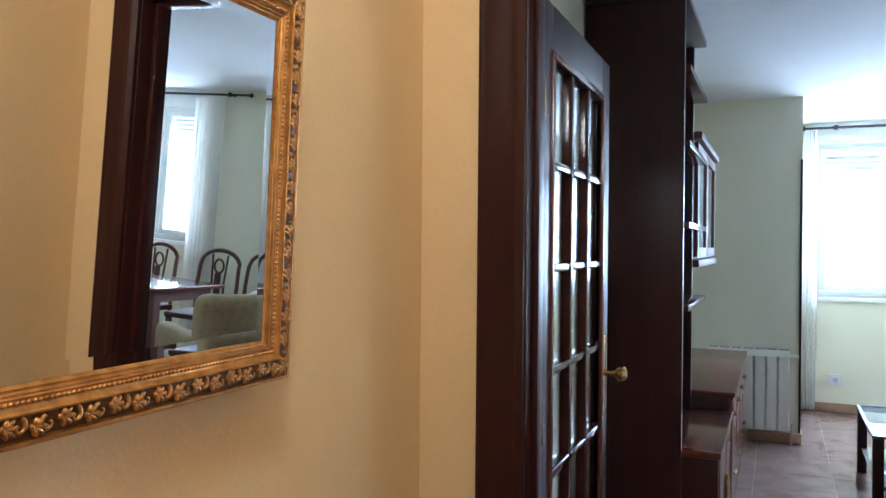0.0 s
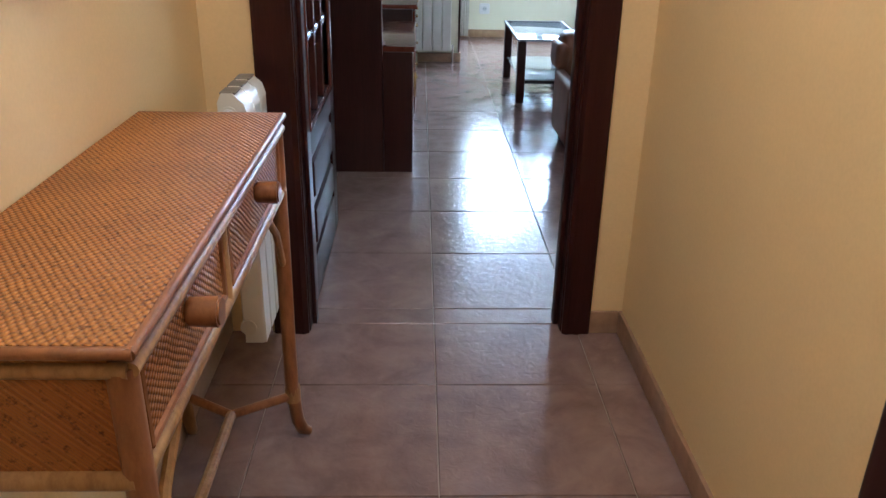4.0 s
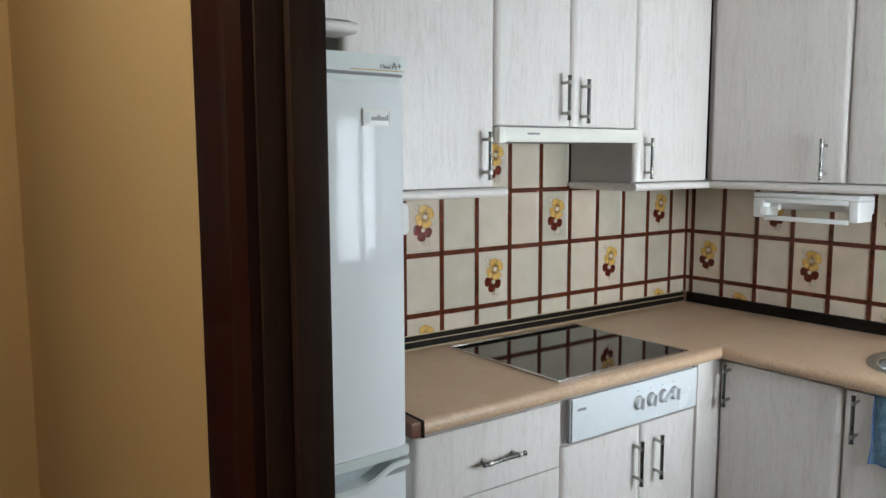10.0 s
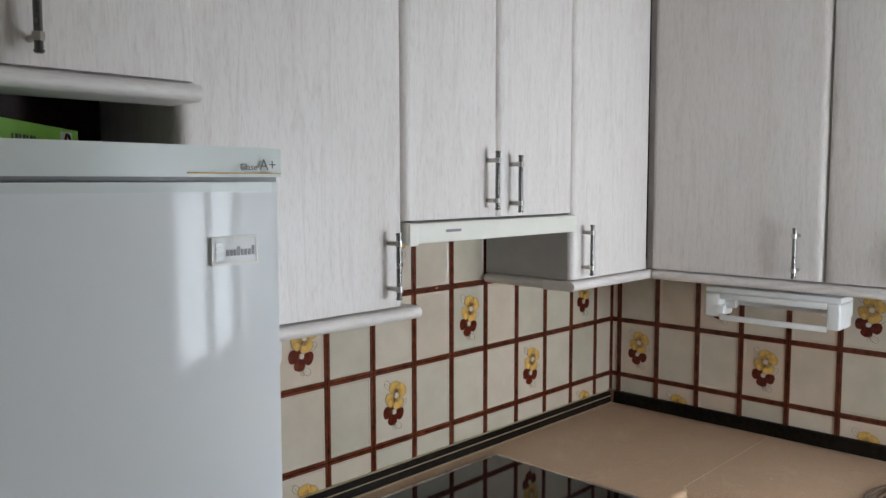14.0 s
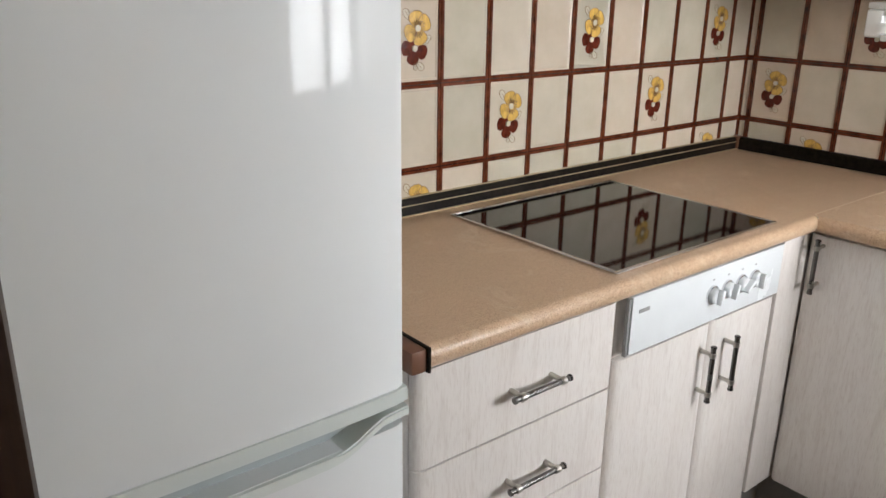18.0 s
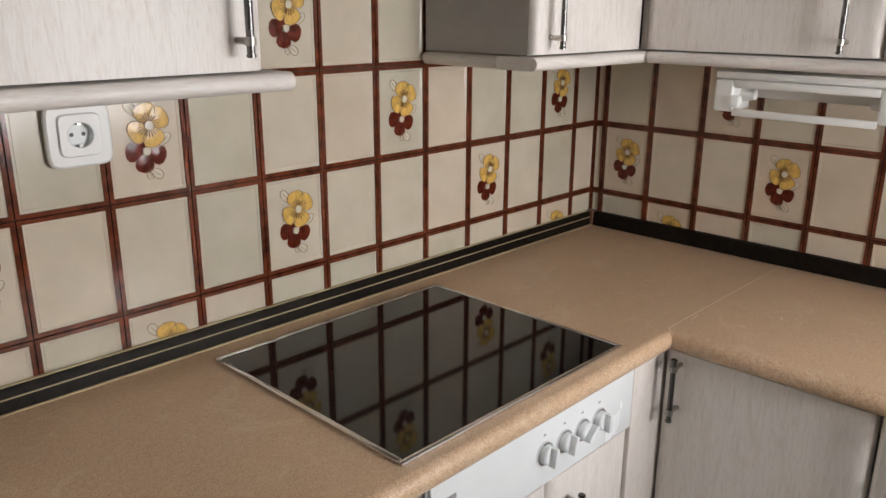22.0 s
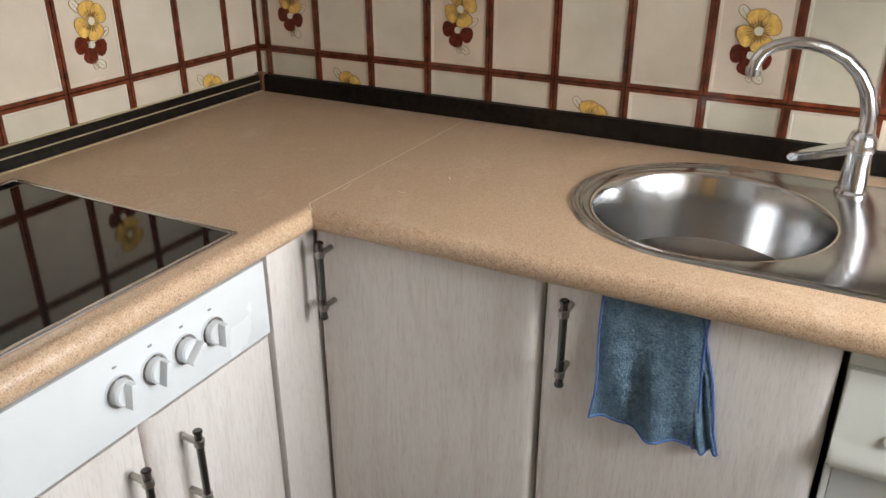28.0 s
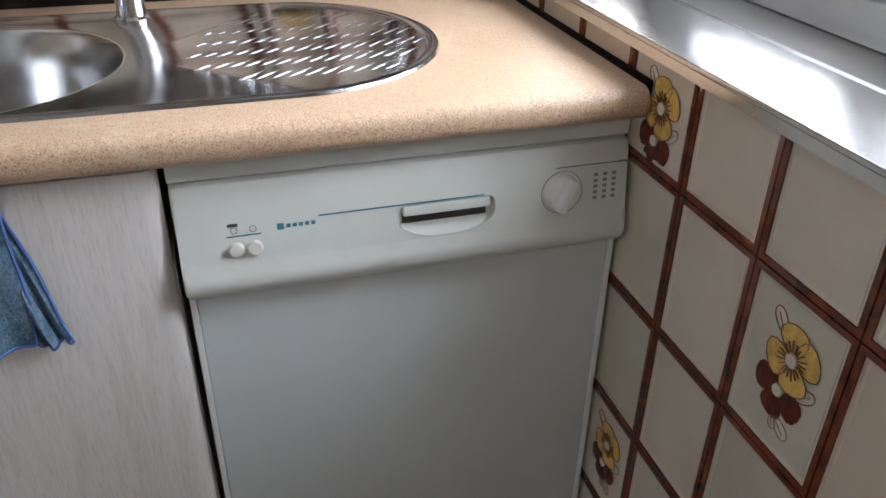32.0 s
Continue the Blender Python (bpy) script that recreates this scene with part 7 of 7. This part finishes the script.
def flower_meshes(low=-1.0):
    """Relief meshes of the two blossoms on one tile: yellow above, maroon below, pale leaves."""
    y = -0.0072
    out = {}
    fy, fr_, ln, pale = [], [], [], []
    cx, cz = 0.082, 0.126
    mx, mz = 0.0745, 0.082
    for i, a in enumerate((100, 178, 258, 338)):
        r = radians(a)
        fr_.append(petal(mx + 0.005 * math.cos(r), mz + 0.005 * math.sin(r), r, 0.033, 0.036, y - 0.0002 * i))
    for k, a in enumerate((102, 30, 288, 205)):
        r = radians(a)
        lift = y - 0.0010 - 0.0002 * k
        fy.append(petal(cx + 0.004 * math.cos(r), cz + 0.004 * math.sin(r), r, 0.035, 0.042, lift))
        rim = [v.co.copy() for v in fy[-1].verts][:12]
        ln.append(tube([(v.x, lift - 0.0003, v.z) for v in rim], 0.0006, 4, True))
        for d in (-36, -18, 0, 18, 36):
            q = radians(a + d)
            ln.append(box(0.0, 0.013 - abs(d) * 0.0001, lift - 0.0022, lift - 0.0008, -0.0006, 0.0006))
            ln[-1].transform(Matrix.Translation((cx + 0.009 * math.cos(q), 0, cz + 0.009 * math.sin(q))) @ Matrix.Rotation(-q, 4, "Y"))
    pale.append(cyl((cx, y, cz), (cx, y - 0.0040, cz), 0.0075, seg=14))
    pale.append(cyl((mx, y, mz), (mx, y - 0.0032, mz), 0.0070, seg=14))
    for a, ux, uz, l, wd in ((128, 0.064, 0.143, 0.032, 0.018), (40, 0.096, 0.088, 0.032, 0.015), (-35, 0.078, 0.050, 0.028, 0.017), (-70, 0.074, 0.048, 0.016, 0.011)):
        r = radians(a)
        p = petal(ux, uz, r, l, wd, y + 0.0004)
        rim = [v.co.copy() for v in p.verts][:12]
        pale.append(p)
        ln.append(tube([(v.x, y - 0.0002, v.z) for v in rim], 0.0006, 4, True))
        ln.append(tube([(ux, y - 0.0008, uz), (ux + l * 0.8 * math.cos(r), y - 0.0008, uz + l * 0.8 * math.sin(r))], 0.0005, 4))
    def mk(name, bms, mat):
        bm = join(*bms)
        if low > 0:
            bmesh.ops.bisect_plane(bm, geom=bm.verts[:] + bm.edges[:] + bm.faces[:], plane_co=(0, 0, low), plane_no=(0, 0, -1), clear_outer=True)
            bm.transform(Matrix.Translation((0, 0, -low)))
        me = bpy.data.meshes.new(name)
        bm.to_mesh(me)
        bm.free()
        me.materials.append(M[mat])
        return me
    return [mk("blossom", fy, "petal_y"), mk("lower_blossom", fr_, "petal_r"), mk("outline", ln, "petal_line"), mk("centre", pale, "petal_pale")]

FLOWER = flower_meshes()
TILES = {}
def wall_tiles(wall, at, cols, rows, flowers, cells_skip=()):
    """Tiles on a wall. at(u): matrix of a tile frame at level place u; cols: (u0, u1) pairs; rows: (z0, z1, key)."""
    rims = []
    for ci, (u0, u1) in enumerate(cols):
        for z0, z1, rk in rows:
            if (ci, rk) in cells_skip:
                continue
            w, h = abs(u1 - u0) - G, (z1 - z0) - G
            if w < 0.01 or h < 0.01:
                continue
            key = (round(w, 4), round(h, 4))
            if key not in TILES:
                TILES[key] = tile_mesh("tile", w, h)
            m = at(u0) @ Matrix.Translation((G / 2, 0, z0 + G / 2))
            ob = new("tile", TILES[key])
            ob.matrix_world = m
            ob.parent = wall
            for a, b, c, d in ((-G * 0.36, w + G * 0.36, -G * 0.36, G * 0.62), (-G * 0.36, w + G * 0.36, h - G * 0.62, h + G * 0.36)):
                rims.append(moved(box(a, b, -0.0105, 0.0, c, d), m))
            for a, b in ((-G * 0.36, G * 0.62), (w - G * 0.62, w + G * 0.36)):
                rims.append(moved(box(a, b, -0.0105, 0.0, G * 0.62, h - G * 0.62), m))
            if (ci, rk) in flowers:
                low = 0.2 - (z1 - z0)
                full = low < 0.01
                low = 0.045 if rk == 4 else low
                for me in (FLOWER if full else flower_meshes(low)):
                    f = new(me.name, me)
                    f.matrix_world = m @ Matrix.Translation((-G / 2, 0, -G / 2))
                    f.parent = ob
                    f.matrix_parent_inverse = m.inverted()
    r = part("tile_rims", join(*rims), M["tile_rim"], wall, "glazed dark brown rims between the tiles", False)
    tagged(r, kind="stuff")

H0 = 1.005
def north_at(u):
    return Matrix.Translation((u, YW + 0.0075, 0))
def east_at(u):
    return Matrix.Translation((XW + 0.0075, u, 0)) @ Matrix.Rotation(radians(-90), 4, "Z")
def south_at(u):
    return Matrix.Translation((u, YS - 0.0075, 0)) @ Matrix.Rotation(radians(180), 4, "Z")
wall_n = bpy.data.objects["wall_kitchen_north"]
wall_e = bpy.data.objects["wall_kitchen_east"]
wall_s = bpy.data.objects["wall_kitchen_south"]
V1 = 3.992
ncols = [(V1, XW)] + [(V1 - TW * (k + 1), V1 - TW * k) for k in range(12)]
nrows = [(COUNTER + 0.02, H0, 0), (H0, H0 + TH, 1), (H0 + TH, H0 + 2 * TH, 2), (H0 + 2 * TH, H0 + 3 * TH, 3)]
nfl = {(3, 1), (7, 1), (11, 1), (1, 2), (5, 2), (9, 2), (7, 3), (1, 0), (9, 0), (3, 3)}
nskip = {(c, 3) for c in list(range(0, 4)) + list(range(9, 13))}
wall_tiles(wall_n, north_at, ncols, nrows, nfl, nskip)
Y1 = 2.964
ecols = [(YW, Y1)] + [(Y1 - TW * k, Y1 - TW * (k + 1)) for k in range(13)]
ecols = [(a, max(b, YS)) for a, b in ecols if a > YS + 0.01]
erows = nrows[:3] + [nrows[3]] + [(H0 + 3 * TH, H0 + 4 * TH, 4), (H0 + 4 * TH, H0 + 5 * TH, 5), (H0 + 5 * TH, H0 + 6 * TH, 6)]
efl = {(1, 1), (4, 1), (8, 1), (3, 2), (6, 2), (10, 2), (2, 0), (6, 0), (11, 0)}
eskip = {(c, r) for c in range(0, 9) for r in (3, 4, 5, 6)}
wall_tiles(wall_e, east_at, ecols, erows, efl, eskip)
S1 = 3.40
scols = [(S1 + TW * (4 - k), S1 + TW * (3 - k)) for k in range(-1, 16)]
scols = [(min(a, XW), b) for a, b in scols if b < XW - 0.02]
srows = [(0.0, 0.2, 0), (0.2, 0.4, 1), (0.4, 0.6, 2), (0.6, 0.8, 3), (0.8, WZ0 - 0.004, 4)]
sfl = {(4, 1), (6, 3), (4, 4)}
wall_tiles(wall_s, south_at, scols, srows, sfl)
# plain tiles of the reveal side that the window leaves
wall_tiles(wall_s, south_at, [(XW, WX1 + 0.001)], [(COUNTER + 0.052, H0, 0), (H0, H0 + TH, 1), (H0 + TH, H0 + 2 * TH, 2), (H0 + 2 * TH, H0 + 3 * TH, 3)], set())
urows = [(WZ0 - 0.004, 1.0, 0)] + [(1.0 + TH * k, 1.2 + TH * k, k + 1) for k in range(7)] + [(2.4, CEIL, 8)]
ucols = [(WX0 - TW * k, max(WX0 - TW * (k + 1), KX0)) for k in range(9)]
wall_tiles(wall_s, south_at, ucols, urows, {(2, 2), (5, 4), (1, 5), (4, 1)})
wall_tiles(wall_s, south_at, [(WX0 + TW * (k + 1), WX0 + TW * k) for k in range(8)], [(WZ1, 2.0, 5), (2.0, 2.2, 6), (2.2, 2.4, 7), (2.4, CEIL, 8)], {(2, 6), (5, 7)})

# ---------------------------------------------------------------- floor tiles and planks
def slab_mesh(name, w, d, mat, bev=0.0015):
    bm = bmesh.new()
    def ring(i, z):
        return [bm.verts.new((x, y, z)) for x, y in ((i, i), (w - i, i), (w - i, d - i), (i, d - i))]
    rs = [ring(0, -0.004), ring(0, -bev), ring(bev, 0)]
    for a, b in zip(rs, rs[1:]):
        for k in range(4):
            bm.faces.new((a[k], a[(k + 1) % 4], b[(k + 1) % 4], b[k]))
    bm.faces.new(rs[-1])
    bmesh.ops.recalc_face_normals(bm, faces=bm.faces)
    me = bpy.data.meshes.new(name)
    bm.to_mesh(me)
    bm.free()
    me.materials.append(mat)
    return me
SLABS = {}
def lay(floor, name, x0, x1, y0, y1, ox, oy, px, py, joint, mat, stagger=0.0):
    made = 0
    r = 0
    y = oy - py * math.ceil((oy - y0) / py)
    while y < y1 - 0.02:
        off = stagger * ((r * 37) % 5) / 5 * px
        x = ox + off - px * math.ceil((ox + off - x0) / px)
        while x < x1 - 0.02:
            a, b, c, d = max(x, x0), min(x + px, x1), max(y, y0), min(y + py, y1)
            if b - a > 0.02 and d - c > 0.02:
                key = (name, round(b - a - joint, 4), round(d - c - joint, 4))
                if key not in SLABS:
                    SLABS[key] = slab_mesh(name, key[1], key[2], mat)
                ob = new(name, SLABS[key])
                ob.location = (a + joint / 2, c + joint / 2, 0)
                ob.parent = floor
                made += 1
            x += px
        y += py
        r += 1
    return made
lay(floor_hall, "floor_tile", HX0, HX1, HY0, YE1 - 0.05, 0.968, 2.73, 0.45, 0.45, 0.003, M["floor_tile"])
lay(floor_living, "floor_tile", LX0, LX1, YE1 - 0.05, LY1, 0.968, 3.18, 0.45, 0.45, 0.003, M["floor_tile"])
lay(floor_kitchen, "floor_plank", HX1 + 0.06, XW - 0.02, YS, YW, 1.66, 0.985, 1.20, 0.185, 0.0012, M["vinyl"], 1.0)

# ---------------------------------------------------------------- outside
structure("ground", box(-60, 60, -60, 80, -9.2, -9.0), M["brick_far"], "pale paved ground far below", "ground", False)
def facade(name, x0, x1, y, depth, z1, label):
    b = thing(name, ((x0 + x1) / 2, y, -9.0), label, "building")
    part("wall", box(x0, x1, min(y, y + depth), max(y, y + depth), -8.99, z1), M["brick_far"], b)
    s = -1 if depth > 0 else 1
    z = -8
    while z < z1 - 2:
        x = x0 + 1.2
        while x < x1 - 1.5:
            part("window", box(x, x + 1.3, y + s * 0.06, y - s * 0.1, z + 0.9, z + 2.2, 0.02), M["dish"], b)
            x += 3.2
        z += 3.0
    return b
facade("apartment_building", -14, 22, -26, -10, 5, "pale rendered apartment building across the yard")
